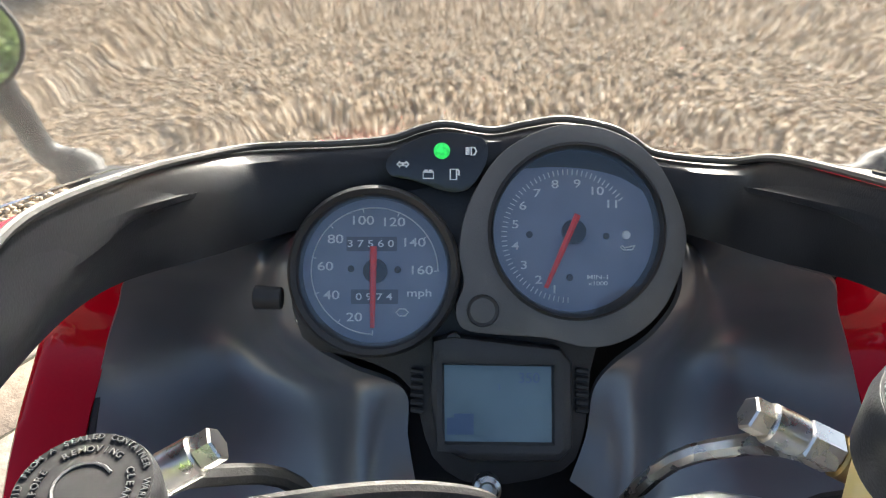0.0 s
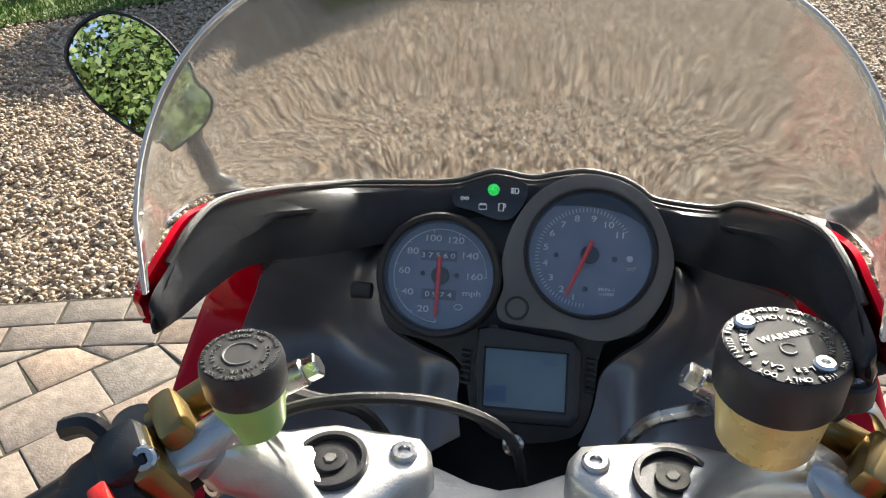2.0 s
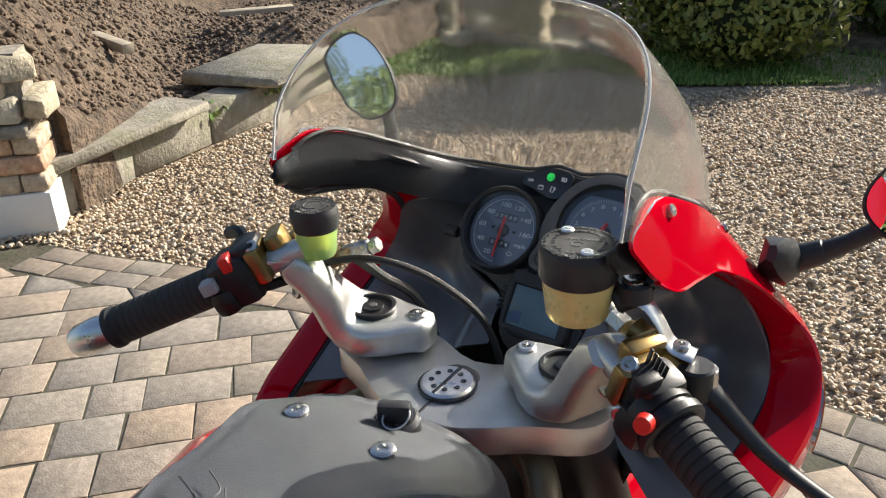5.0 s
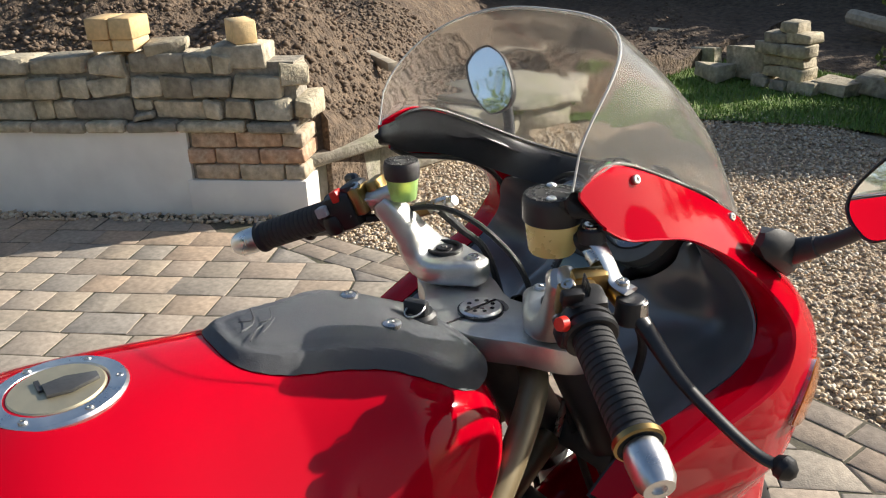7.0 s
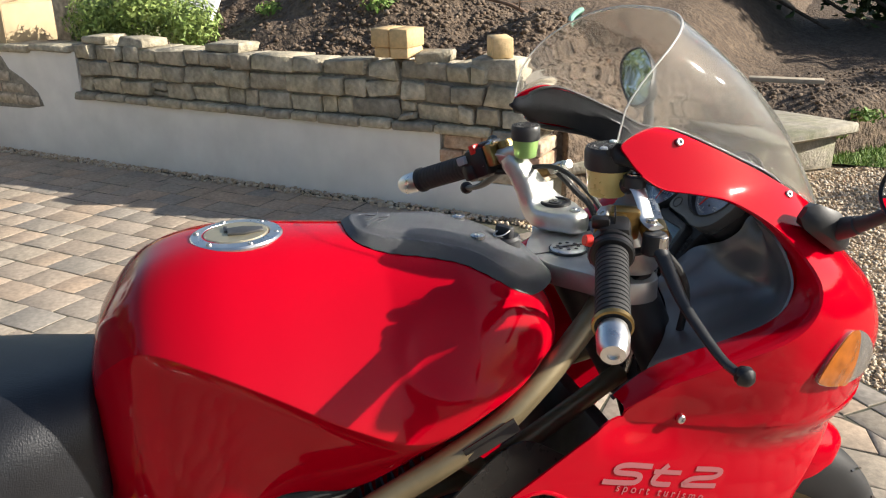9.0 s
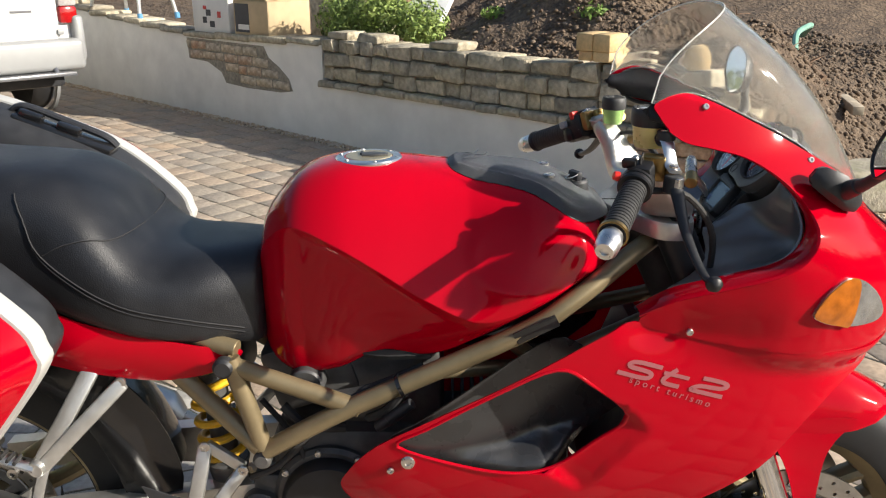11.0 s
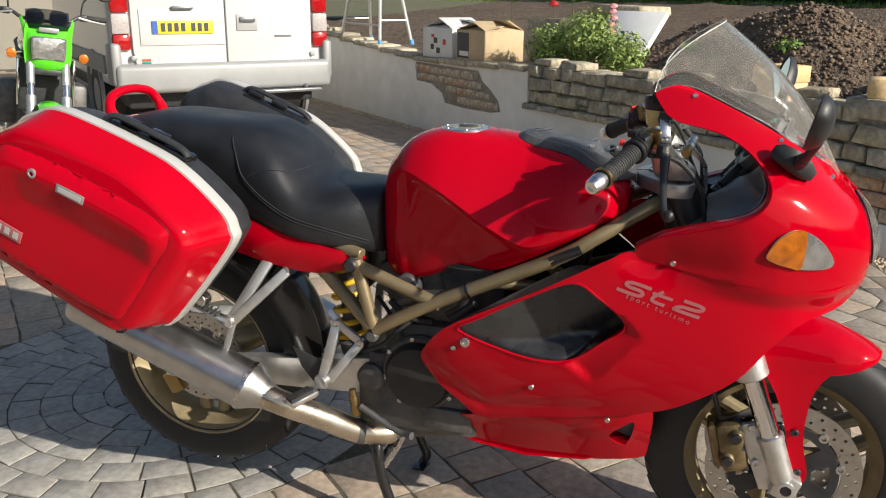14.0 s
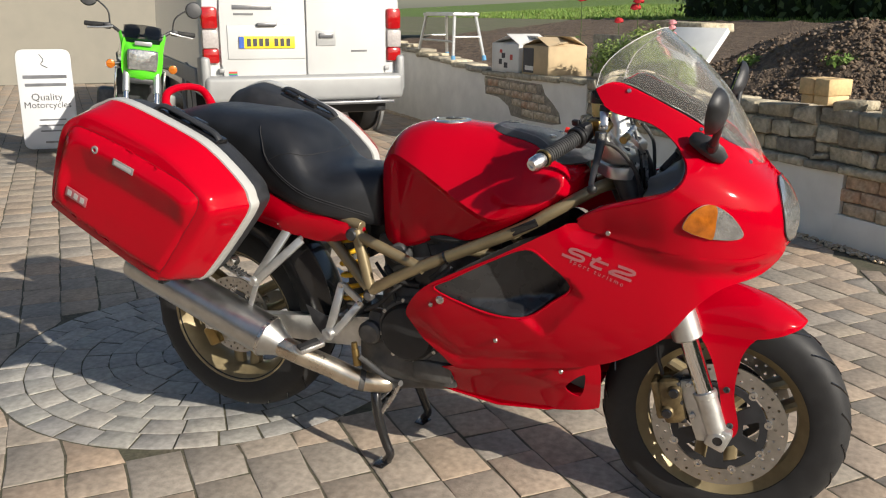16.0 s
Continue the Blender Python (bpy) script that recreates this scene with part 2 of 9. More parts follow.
RUBBER = mat("black_rubber", (0.022, 0.022, 0.023), 0.72, var=0.3, scale=40, bump=0.2, bscale=700, stain=(0.09, 0.085, 0.075), sscale=12, samount=0.3)
TYRE = mat("tyre_rubber", (0.016, 0.016, 0.017), 0.62, var=0.25, scale=25, bump=0.2, bscale=500, stain=(0.042, 0.040, 0.037), sscale=8, samount=0.35)
LEATHER = mat("black_vinyl", (0.013, 0.0138, 0.0165), 0.40, var=0.25, scale=18, bump=0.35, bscale=520, stain=(0.03, 0.03, 0.031), sscale=6, samount=0.4)
ALU = mat("brushed_aluminium", (0.72, 0.72, 0.71), 0.34, 1.0, var=0.1, scale=60, bump=0.05, bscale=300, rvar=0.3)
CASTALU = mat("painted_cast_aluminium", (0.62, 0.62, 0.60), 0.38, 0.85, var=0.1, scale=40, bump=0.15, bscale=600, stain=(0.35, 0.34, 0.31), sscale=8, samount=0.3)
CHROME = mat("chrome", (0.8, 0.8, 0.8), 0.09, 1.0, var=0.03)
STEEL = mat("bolt_steel", (0.6, 0.58, 0.55), 0.28, 1.0, var=0.15, scale=90)
EXHAUST = mat("heat_tinted_steel", (0.62, 0.55, 0.45), 0.28, 1.0, var=0.2, scale=14, stain=(0.35, 0.25, 0.15), sscale=9, samount=0.5)
MUFFLER = mat("satin_muffler_aluminium", (0.50, 0.50, 0.49), 0.36, 1.0, var=0.08, scale=30, bump=0.06, bscale=400, stain=(0.4, 0.39, 0.37), sscale=14, samount=0.4)
BRONZE = mat("bronze_frame_paint", (0.265, 0.21, 0.12), 0.36, 0.45, var=0.12, scale=20, stain=(0.16, 0.12, 0.07), sscale=7, samount=0.5)
GOLDWHEEL = mat("gold_wheel_paint", (0.34, 0.275, 0.16), 0.4, 0.4, var=0.12, scale=20, stain=(0.12, 0.09, 0.05), sscale=6, samount=0.6)
GOLD = mat("gold_anodised", (0.34, 0.24, 0.10), 0.36, 1.0, var=0.15, scale=40, stain=(0.25, 0.17, 0.06), sscale=20, samount=0.5)
DISC = mat("brake_disc_steel", (0.44, 0.43, 0.41), 0.30, 1.0, var=0.12, scale=50)
DARKMETAL = mat("dark_engine_metal", (0.10, 0.10, 0.10), 0.5, 0.5, var=0.3, scale=25, bump=0.2, bscale=300, stain=(0.2, 0.18, 0.15), sscale=9, samount=0.4)
WHITESTRIPE = mat("white_trim_plastic", (0.44, 0.44, 0.42), 0.4, var=0.05, scale=8)
SPRING = mat("yellow_spring_paint", (0.72, 0.42, 0.02), 0.35, var=0.15, scale=40, stain=(0.25, 0.14, 0.03), sscale=18, samount=0.5)
GREENFLUID = mat("green_fluid_plastic", (0.34, 0.55, 0.18), 0.28, var=0.06, transmission=0.35, ior=1.4)
YELLOWFLUID = mat("yellow_fluid_plastic", (0.86, 0.72, 0.30), 0.28, var=0.1, scale=20, transmission=0.25, ior=1.4, stain=(0.72, 0.52, 0.14), sscale=34, samount=0.5)
# Blue-grey paints the sky's reflection on the cover glass into the face.
DIAL = mat("sky_tinted_gauge_face", (0.235, 0.275, 0.375), 0.5, var=0.1, scale=60)
INK = mat("white_dial_print", (0.86, 0.88, 0.90), 0.5, var=0.03)
NEEDLE = mat("red_needle", (0.92, 0.06, 0.05), 0.4, var=0.03)
REDSWITCH = mat("red_switch_plastic", (0.7, 0.03, 0.02), 0.4, var=0.05)
LCD = mat("lcd_pane", (0.12, 0.185, 0.23), 0.16, var=0.05, scale=30, spec=0.6)
LCDINK = mat("lcd_segments", (0.07, 0.12, 0.22), 0.4, var=0.05)
GREENLAMP = mat("lit_green_lamp", (0.02, 0.55, 0.09), 0.4, var=0.35, scale=500, emit=0.3)
AMBER = mat("amber_lens", (0.50, 0.14, 0.010), 0.14, 0.25, var=0.3, scale=50, coat=0.8, bump=0.4, bscale=60, bdist=0.004)
LENS = mat("ribbed_lamp_lens", (0.46, 0.465, 0.46), 0.12, 0.75, var=0.25, scale=45, coat=0.8, bump=0.5, bscale=55, bdist=0.004)
MIRROR = mat("mirror_silver", (0.9, 0.9, 0.9), 0.0, 1.0, var=0.0, rvar=0.0)
GREYBADGE = mat("grey_badge", (0.30, 0.30, 0.305), 0.35, 0.3, var=0.06)
DUCT = mat("satin_black_duct", (0.034, 0.034, 0.035), 0.28, 0.3, var=0.2, scale=20, coat=0.3, coat_rough=0.2)
TRIM = mat("dull_black_trim", (0.017, 0.0175, 0.020), 0.34, var=0.25, scale=30, bump=0.08, bscale=900, spec=0.32)
DECAL = mat("pale_decal", (0.36, 0.11, 0.12), 0.4, var=0.05)
THREAD = mat("grey_seat_thread", (0.020, 0.020, 0.022), 0.7, var=0.2, scale=200)
PAD = mat("tank_pad_plastic", (0.045, 0.048, 0.054), 0.5, var=0.15, scale=16, bump=0.2, bscale=900, stain=(0.09, 0.088, 0.085), sscale=7, samount=0.4)


def glass(name, tint, rough=0.0, wav=0.0, ior=1.49, haze=0.0):
    m = bpy.data.materials.new(name)
    m.use_nodes = True
    N, L = m.node_tree.nodes, m.node_tree.links
    p = N["Principled BSDF"]
    p.inputs["Base Color"].default_value = (*tint, 1)
    p.inputs["Transmission Weight"].default_value = 1.0
    p.inputs["Roughness"].default_value = rough
    p.inputs["IOR"].default_value = ior
    if wav:
        tc = N.new("ShaderNodeTexCoord")
        n = N.new("ShaderNodeTexNoise")
        n.inputs["Scale"].default_value = 14.0
        L.new(tc.outputs["Object"], n.inputs["Vector"])
        b = N.new("ShaderNodeBump")
        b.inputs["Strength"].default_value, b.inputs["Distance"].default_value = wav, 0.01
        L.new(n.outputs["Fac"], b.inputs["Height"])
        L.new(b.outputs[0], p.inputs["Normal"])
    if haze:
        df = N.new("ShaderNodeBsdfDiffuse")
        df.inputs[0].default_value = (0.55, 0.53, 0.49, 1)
        mx = N.new("ShaderNodeMixShader")
        mx.inputs[0].default_value = haze
        L.new(p.outputs[0], mx.inputs[1])
        L.new(df.outputs[0], mx.inputs[2])
        L.new(mx.outputs[0], N["Material Output"].inputs["Surface"])
    return m


SCREEN = glass("clear_acrylic", (0.97, 0.97, 0.95), 0.055, 0.0, 1.17, 0.08)
COVERGLASS = glass("clear_cover", (0.97, 0.98, 1.0), 0.03)

# ---- setting: materials ----
BLOCKCOL = [(0.330, 0.288, 0.235), (0.375, 0.308, 0.232), (0.295, 0.265, 0.228), (0.415, 0.313, 0.222), (0.345, 0.300, 0.248), (0.430, 0.320, 0.228), (0.318, 0.282, 0.238)]
BLOCK = mat("concrete_block", None, 0.85, palette=BLOCKCOL, var=0.22, scale=45, bump=0.5, bscale=160, bdist=0.003, stain=(0.14, 0.13, 0.11), sscale=5, samount=0.45)
BLOCKS = mat("concrete_blocks", None, 0.85, palette=BLOCKCOL, rnd="island", var=0.22, scale=45, bump=0.5, bscale=160, bdist=0.003, stain=(0.14, 0.13, 0.11), sscale=5, samount=0.45)
SETTCOL = [(0.32, 0.31, 0.28), (0.37, 0.352, 0.315), (0.29, 0.28, 0.265), (0.40, 0.372, 0.328)]
SETT = mat("grey_sett", None, 0.85, palette=SETTCOL, var=0.2, scale=45, bump=0.5, bscale=160, bdist=0.003, stain=(0.11, 0.10, 0.09), sscale=6, samount=0.4)
JOINT = mat("sandy_joint", (0.10, 0.088, 0.062), 0.95, var=0.4, scale=80, bump=0.6, bscale=220, stain=(0.05, 0.06, 0.03), sscale=7, samount=0.7)
PEBBLECOL = [(0.46, 0.35, 0.22), (0.56, 0.45, 0.31), (0.36, 0.265, 0.18), (0.60, 0.51, 0.38), (0.50, 0.36, 0.22), (0.42, 0.33, 0.24), (0.64, 0.57, 0.46), (0.52, 0.40, 0.27)]
PEBBLE = mat("gravel_stone", None, 0.6, palette=PEBBLECOL, rnd="island", var=0.15, scale=90)
GRAVELBED = mat("gravel_bed", (0.42, 0.33, 0.235), 0.9, var=0.5, scale=110, bump=1.0, bscale=75, bdist=0.02, stain=(0.16, 0.125, 0.09), sscale=60, samount=0.8)
SOIL = mat("dug_soil", (0.12, 0.085, 0.058), 0.95, var=0.45, scale=16, bump=1.0, bscale=30, bdist=0.05, stain=(0.19, 0.14, 0.095), sscale=4, samount=0.6)
CLOD = mat("soil_clod", None, 0.95, palette=[(0.10, 0.07, 0.048), (0.16, 0.115, 0.08), (0.13, 0.09, 0.06), (0.24, 0.185, 0.135)], rnd="island", var=0.3, scale=50)
GRASS = mat("lawn_turf", (0.11, 0.18, 0.035), 0.9, var=0.4, scale=30, bump=0.8, bscale=120, bdist=0.02, stain=(0.16, 0.17, 0.06), sscale=3, samount=0.5)
BLADE = mat("grass_blades", None, 0.7, palette=[(0.10, 0.20, 0.03), (0.15, 0.26, 0.04), (0.24, 0.29, 0.08), (0.12, 0.22, 0.04)], rnd="island", var=0.1)
FARGROUND = mat("far_ground", (0.12, 0.11, 0.06), 0.95, var=0.4, scale=0.6, stain=(0.08, 0.12, 0.03), sscale=0.2, samount=0.7)
RENDER = mat("pale_wall_render", (0.82, 0.795, 0.74), 0.9, var=0.06, scale=6, bump=0.25, bscale=90, stain=(0.68, 0.65, 0.59), sscale=1.6, samount=0.5)
# Darker than cream: the shadow across the wall is put into this colour.
CREAM = mat("shade_toned_cream_render", (0.245, 0.228, 0.19), 0.9, var=0.05, scale=4, bump=0.2, bscale=60, stain=(0.28, 0.26, 0.21), sscale=0.8, samount=0.4)
STONECOL = [(0.39, 0.34, 0.25), (0.52, 0.45, 0.32), (0.27, 0.24, 0.19), (0.58, 0.51, 0.38), (0.45, 0.39, 0.28), (0.34, 0.31, 0.25), (0.54, 0.46, 0.31)]
STONE = mat("weathered_stone", None, 0.92, palette=STONECOL, var=0.35, scale=22, bump=0.9, bscale=45, bdist=0.012, stain=(0.13, 0.12, 0.085), sscale=9, samount=0.6)
BRICKOLD = mat("old_brick", None, 0.9, palette=[(0.48, 0.39, 0.28), (0.50, 0.29, 0.18), (0.42, 0.35, 0.26), (0.52, 0.43, 0.31)], var=0.35, scale=28, bump=0.8, bscale=60, bdist=0.008, stain=(0.50, 0.43, 0.33), sscale=14, samount=0.9)
MORTAR = mat("lime_mortar", (0.30, 0.27, 0.22), 0.95, var=0.3, scale=40, bump=0.8, bscale=80, bdist=0.006, stain=(0.16, 0.14, 0.11), sscale=6, samount=0.6)
YBRICK = mat("new_buff_brick", None, 0.85, palette=[(0.62, 0.44, 0.22), (0.68, 0.5, 0.27), (0.58, 0.40, 0.2)], var=0.15, scale=40, bump=0.5, bscale=120, bdist=0.004)
CONCRETE = mat("mossy_concrete", (0.33, 0.30, 0.24), 0.92, var=0.25, scale=18, bump=0.7, bscale=60, bdist=0.01, stain=(0.16, 0.17, 0.08), sscale=5, samount=0.7)
LEAFCOL = [(0.035, 0.07, 0.016), (0.06, 0.105, 0.024), (0.09, 0.13, 0.035), (0.028, 0.055, 0.014)]
LEAF = mat("hedge_leaves", None, 0.55, palette=LEAFCOL, rnd="island", var=0.15)
LEAFYEL = mat("golden_hedge_leaves", None, 0.55, palette=[(0.16, 0.2, 0.04), (0.24, 0.26, 0.06), (0.10, 0.15, 0.03), (0.30, 0.29, 0.09)], rnd="island", var=0.15)
BARK = mat("tree_bark", (0.12, 0.085, 0.06), 0.95, var=0.4, scale=20, bump=0.9, bscale=30, bdist=0.02)
TIMBER = mat("weathered_timber", (0.42, 0.36, 0.27), 0.8, var=0.25, scale=20, bump=0.3, bscale=80)

# ---- setting: frame of the garden wall ----
WO = Vector((-2.76, 2.16, 0))
WU = Vector((-0.68, -0.733, 0)).normalized()
WN = Vector((0.733, -0.68, 0)).normalized()
WM = Matrix((WU, WN, Vector((0, 0, 1)))).transposed().to_4x4()
WM = Matrix.Translation(WO) @ WM     # x along the wall, y out of its face, z up


def W(a, b, z):
    return WM @ Vector((a, b, z))


EDGE_X = [-3.4, -2.72, -2.33, -1.97, -1.52, -1.1, -0.6, 0.0, 0.6, 1.2, 2.0, 3.0, 4.5, 8.0]
EDGE_Y = [1.85, 2.10, 2.19, 2.31, 2.46, 2.55, 2.62, 2.65, 2.63, 2.55, 2.36, 2.05, 1.45, -0.5]


def edge_y(x):
    return interp(x, EDGE_X, EDGE_Y)


# one sheet of ground to the horizon
ground = raw("ground", [(-900, -900, -0.09), (900, -900, -0.09), (900, 900, -0.09), (-900, 900, -0.09)], [(0, 1, 2, 3)], FARGROUND)
tagged(ground, "rough dry grass and earth reaching the horizon", "ground", kind="structure")

# ---- paving ----
pav_poly = [(x, edge_y(x)) for x in np.linspace(-3.3, 8, 60)] + [(8, -12), (-12, -12), (-9.2, -4.6)]
pav = raw("pavement", [(x, y, -0.0036) for x, y in pav_poly], [tuple(range(len(pav_poly)))], JOINT)
tagged(pav, "driveway of worn grey and buff concrete blocks with sandy joints", "paving", kind="structure")
CC, CR = Vector((-0.37, -0.43)), 0.765


def block_geo(poly, top, inset=0.004, drop=0.0022, deep=0.03):
    """Verts and faces of a paving block with a worn edge."""
    c = sum(poly, Vector((0, 0))) / len(poly)
    k = len(poly)
    v = [(p.x, p.y, top - deep) for p in poly] + [(p.x, p.y, top - drop) for p in poly]
    for p in poly:
        d = c - p
        q = p + d.normalized() * min(inset * 1.3, d.length * 0.4)
        v.append((q.x, q.y, top))
    f = []
    for i in range(k):
        j = (i + 1) % k
        f += [(i, j, k + j, k + i), (k + i, k + j, 2 * k + j, 2 * k + i)]
    f.append(tuple(range(2 * k, 3 * k)))
    return v, f


rng = random.Random(4)
near_blocks, far_v, far_f = [], [], []
CU, CN = -WU.to_2d(), WN.to_2d()
r = -8.075
while r < 9.0:
    w = 0.160
    s = -14 + rng.random() * 0.3
    while s < 8.5:
        L = rng.choice((0.15, 0.18, 0.215, 0.24))
        g = 0.0032
        c0 = CU * (s + L / 2) + CN * (r + w / 2)
        s0, s = s, s + L
        if not (-9.5 < c0.x < 7.9 and -11.5 < c0.y < 3.0) or c0.y > edge_y(c0.x) - 0.15:
            continue
        if (c0 - WO.to_2d()).dot(CN) < 0.12 and c0.y < 2.2:
            continue
        if (c0 - CC).length < CR - 0.03:
            continue
        poly = []
        for a, b in ((s0 + g, r + g), (s0 + L / 2, r + g), (s0 + L - g, r + g), (s0 + L - g, r + w - g), (s0 + L / 2, r + w - g), (s0 + g, r + w - g)):
            p = CU * (a + rng.uniform(-0.004, 0.004)) + CN * (b + rng.uniform(-0.004, 0.004))
            d = p - CC
            if d.length < CR + 0.005:
                p = CC + d.normalized() * (CR + 0.005)
            p.y = min(p.y, edge_y(p.x) - 0.222)
            poly.append(p)
        geo = block_geo(poly, rng.uniform(-0.0014, 0.0014))
        if -1.7 < c0.x < 1.15 and -1.5 < c0.y < 1.9 and (c0.x > -0.3 or c0.y < 0.4 or c0.x < -1.0) and len(near_blocks) < 215:
            near_blocks.append((geo, BLOCK))
        else:
            b = len(far_v)
            far_v += geo[0]
            far_f += [tuple(b + i for i in q) for q in geo[1]]
    r += w
# two border courses along the gravel
for k in range(2):
    pts = [Vector((x, edge_y(x) - 0.012 - 0.105 * k)) for x in np.linspace(-2.6, 5.0, 400)]
    i = 0
    while i < 399:
        L = rng.uniform(0.15, 0.21)
        j, acc = i, 0.0
        while j < 399 and acc < L:
            acc += (pts[j + 1] - pts[j]).length
            j += 1
        a, b = pts[i], pts[j]
        t = (b - a).normalized()
        n = Vector((t.y, -t.x))
        poly = [a + t * 0.005, b - t * 0.005, b - t * 0.005 + n * 0.097, (a + b) / 2 + n * 0.097, a + t * 0.005 + n * 0.097]
        geo = block_geo(poly, rng.uniform(-0.0012, 0.0012))
        bb = len(far_v)
        far_v += geo[0]
        far_f += [tuple(bb + q for q in f) for f in geo[1]]
        i = j
# rings of setts
rad, ring = CR, 0
while rad > 0.12:
    wr = 0.094
    k = max(5, int(round(2 * math.pi * (rad - wr / 2) / 0.125)))
    off = rng.random()
    for i in range(k):
        a0, a1 = 2 * math.pi * (i + off) / k, 2 * math.pi * (i + 1 + off) / k
        da = 0.0032 / rad
        am = (a0 + a1) / 2
        poly = [CC + Vector((math.cos(a), math.sin(a))) * q for a, q in ((a0 + da, rad - 0.0025), (am, rad - 0.0025), (a1 - da, rad - 0.0025), (a1 - da * 1.2, rad - wr + 0.0025), (a0 + da * 1.2, rad - wr + 0.0025))]
        geo = block_geo(poly, rng.uniform(-0.002, 0.003))
        near_blocks.append((geo, SETT))
    rad -= wr
far = raw("paving_blocks", far_v, far_f, BLOCKS, pav)
far["kind"] = "stuff"

# ---- gravel ----
gx = np.linspace(-3.3, 9, 70)
gv = [(x, edge_y(x) - 0.02, -0.02) for x in gx] + [(x, 12.0 if x > 3 else 7.0, -0.02) for x in gx]
gravel = raw("gravel_drive", gv, [(i, i + 1, 70 + i + 1, 70 + i) for i in range(69)], GRAVELBED)
tagged(gravel, "drive of loose brown and cream gravel", "gravel", kind="structure")


def scatter(name, centres, sizes, mat_, parent, flat=(0.5, 0.8), seed=1, turn=True):
    """Many small stones as one mesh."""
    g = np.random.default_rng(seed)
    bm = bmesh.new()
    bmesh.ops.create_icosphere(bm, subdivisions=1, radius=0.5)
    bv = np.array([v.co[:] for v in bm.verts])
    bf = np.array([[v.index for v in f.verts] for f in bm.faces])
    bm.free()
    n, k = len(centres), len(bv)
    V = np.repeat(bv[None], n, 0) * (1 + g.uniform(-0.22, 0.22, (n, k, 1)))
    V *= np.stack([g.uniform(0.8, 1.25, n), g.uniform(0.6, 1.0, n), g.uniform(flat[0], flat[1], n)], 1)[:, None, :]
    ang, tl = g.uniform(0, 6.283, n), g.uniform(-0.5, 0.5, n)
    ct, st = np.cos(tl), np.sin(tl)
    x, z = V[..., 0] * ct[:, None] - V[..., 2] * st[:, None], V[..., 0] * st[:, None] + V[..., 2] * ct[:, None]
    V[..., 0], V[..., 2] = x, z
    ca, sa = np.cos(ang), np.sin(ang)
    x, y = V[..., 0] * ca[:, None] - V[..., 1] * sa[:, None], V[..., 0] * sa[:, None] + V[..., 1] * ca[:, None]
    V[..., 0], V[..., 1] = x, y
    V = V * np.asarray(sizes)[:, None, None] + np.asarray(centres)[:, None, :]
    F = bf[None] + (np.arange(n) * k)[:, None, None]
    me = bpy.data.meshes.new(name)
    me.vertices.add(n * k)
    me.vertices.foreach_set("co", V.reshape(-1))
    nf = n * len(bf)
    me.loops.add(nf * 3)
    me.loops.foreach_set("vertex_index", F.reshape(-1))
    me.polygons.add(nf)
    me.polygons.foreach_set("loop_start", np.arange(nf) * 3)
    me.polygons.foreach_set("loop_total", np.full(nf, 3))
    me.update(calc_edges=True)
    me.validate()
    me.materials.append(mat_)
    me.polygons.foreach_set("use_smooth", np.ones(nf, bool))
    ob = new(name, me)
    if parent is not None:
        ob.parent = parent
    ob["kind"] = "stuff"
    return ob


g = np.random.default_rng(3)
N_ = 105000
px_, py_ = g.uniform(-3.3, 3.6, N_), 1.6 + 5.2 * g.random(N_) ** 1.35
ey = np.interp(px_, EDGE_X, EDGE_Y)
keep = (py_ > ey + 0.0) & (py_ < np.interp(px_, [-1.2, -0.3, 0.5, 2.0], [5.4, 6.0, 6.3, 6.5]) + 0.15 * np.sin(px_ * 5)) & ~((px_ < -2.98 - 0.1 * (py_ - 2.6)))
px_, py_ = px_[keep], py_[keep]
sz = g.uniform(0.011, 0.026, len(px_))
scatter("gravel_stones", np.stack([px_, py_, -0.019 + sz * 0.22 + 0.012 * g.random(len(px_))], 1), sz, PEBBLE, gravel, seed=5)

# ---- lawn ----
lawn = raw("lawn", [(-4.2, 4.35, 0.0), (-3.25, 4.4, 0.0), (-2.9, 4.85, 0.0), (-2.5, 5.12, 0.0), (-2.1, 5.4, 0.0), (-1.4, 5.5, 0.0), (-0.6, 6.0, 0.0), (-1.5, 6.9, 0.0), (-5.7, 6.95, 0.0), (-6.8, 6.4, 0.0)],
           [tuple(range(10))], GRASS)
tagged(lawn, "small green lawn, partly in shade", "lawn", kind="structure")


def blades(name, pts, h, mat_, parent, seed=1, wd=0.006):
    """Short grass blades as one mesh."""
    g = np.random.default_rng(seed)
    v, f = [], []
    for x, y, z in pts:
        a, hh, ln = g.uniform(0, 6.28), h * g.uniform(0.5, 1.2), g.uniform(0.2, 0.8)
        dx, dy = math.cos(a), math.sin(a)
        b = len(v)
        v += [(x - dy * wd, y + dx * wd, z), (x + dy * wd, y - dx * wd, z), (x + dx * hh * ln, y + dy * hh * ln, z + hh)]
        f.append((b, b + 1, b + 2))
    ob = raw(name, v, f, mat_, parent)
    ob["kind"] = "stuff"
    return ob


gp = [(x, y, 0.0) for x, y in zip(g.uniform(-5.9, -0.4, 34000), 4.3 + 2.6 * g.random(34000) ** 1.3) if y > interp(x, [-4.2, -3.25, -2.9, -2.5, -2.1, -1.4, 0.5, 4], [4.35, 4.4, 4.83, 5.08, 5.36, 5.45, 6.5, 7]) and y < 6.85]
blades("grass_blades", gp, 0.038, BLADE, lawn, 7, 0.005)

# ---- soil behind the wall ----


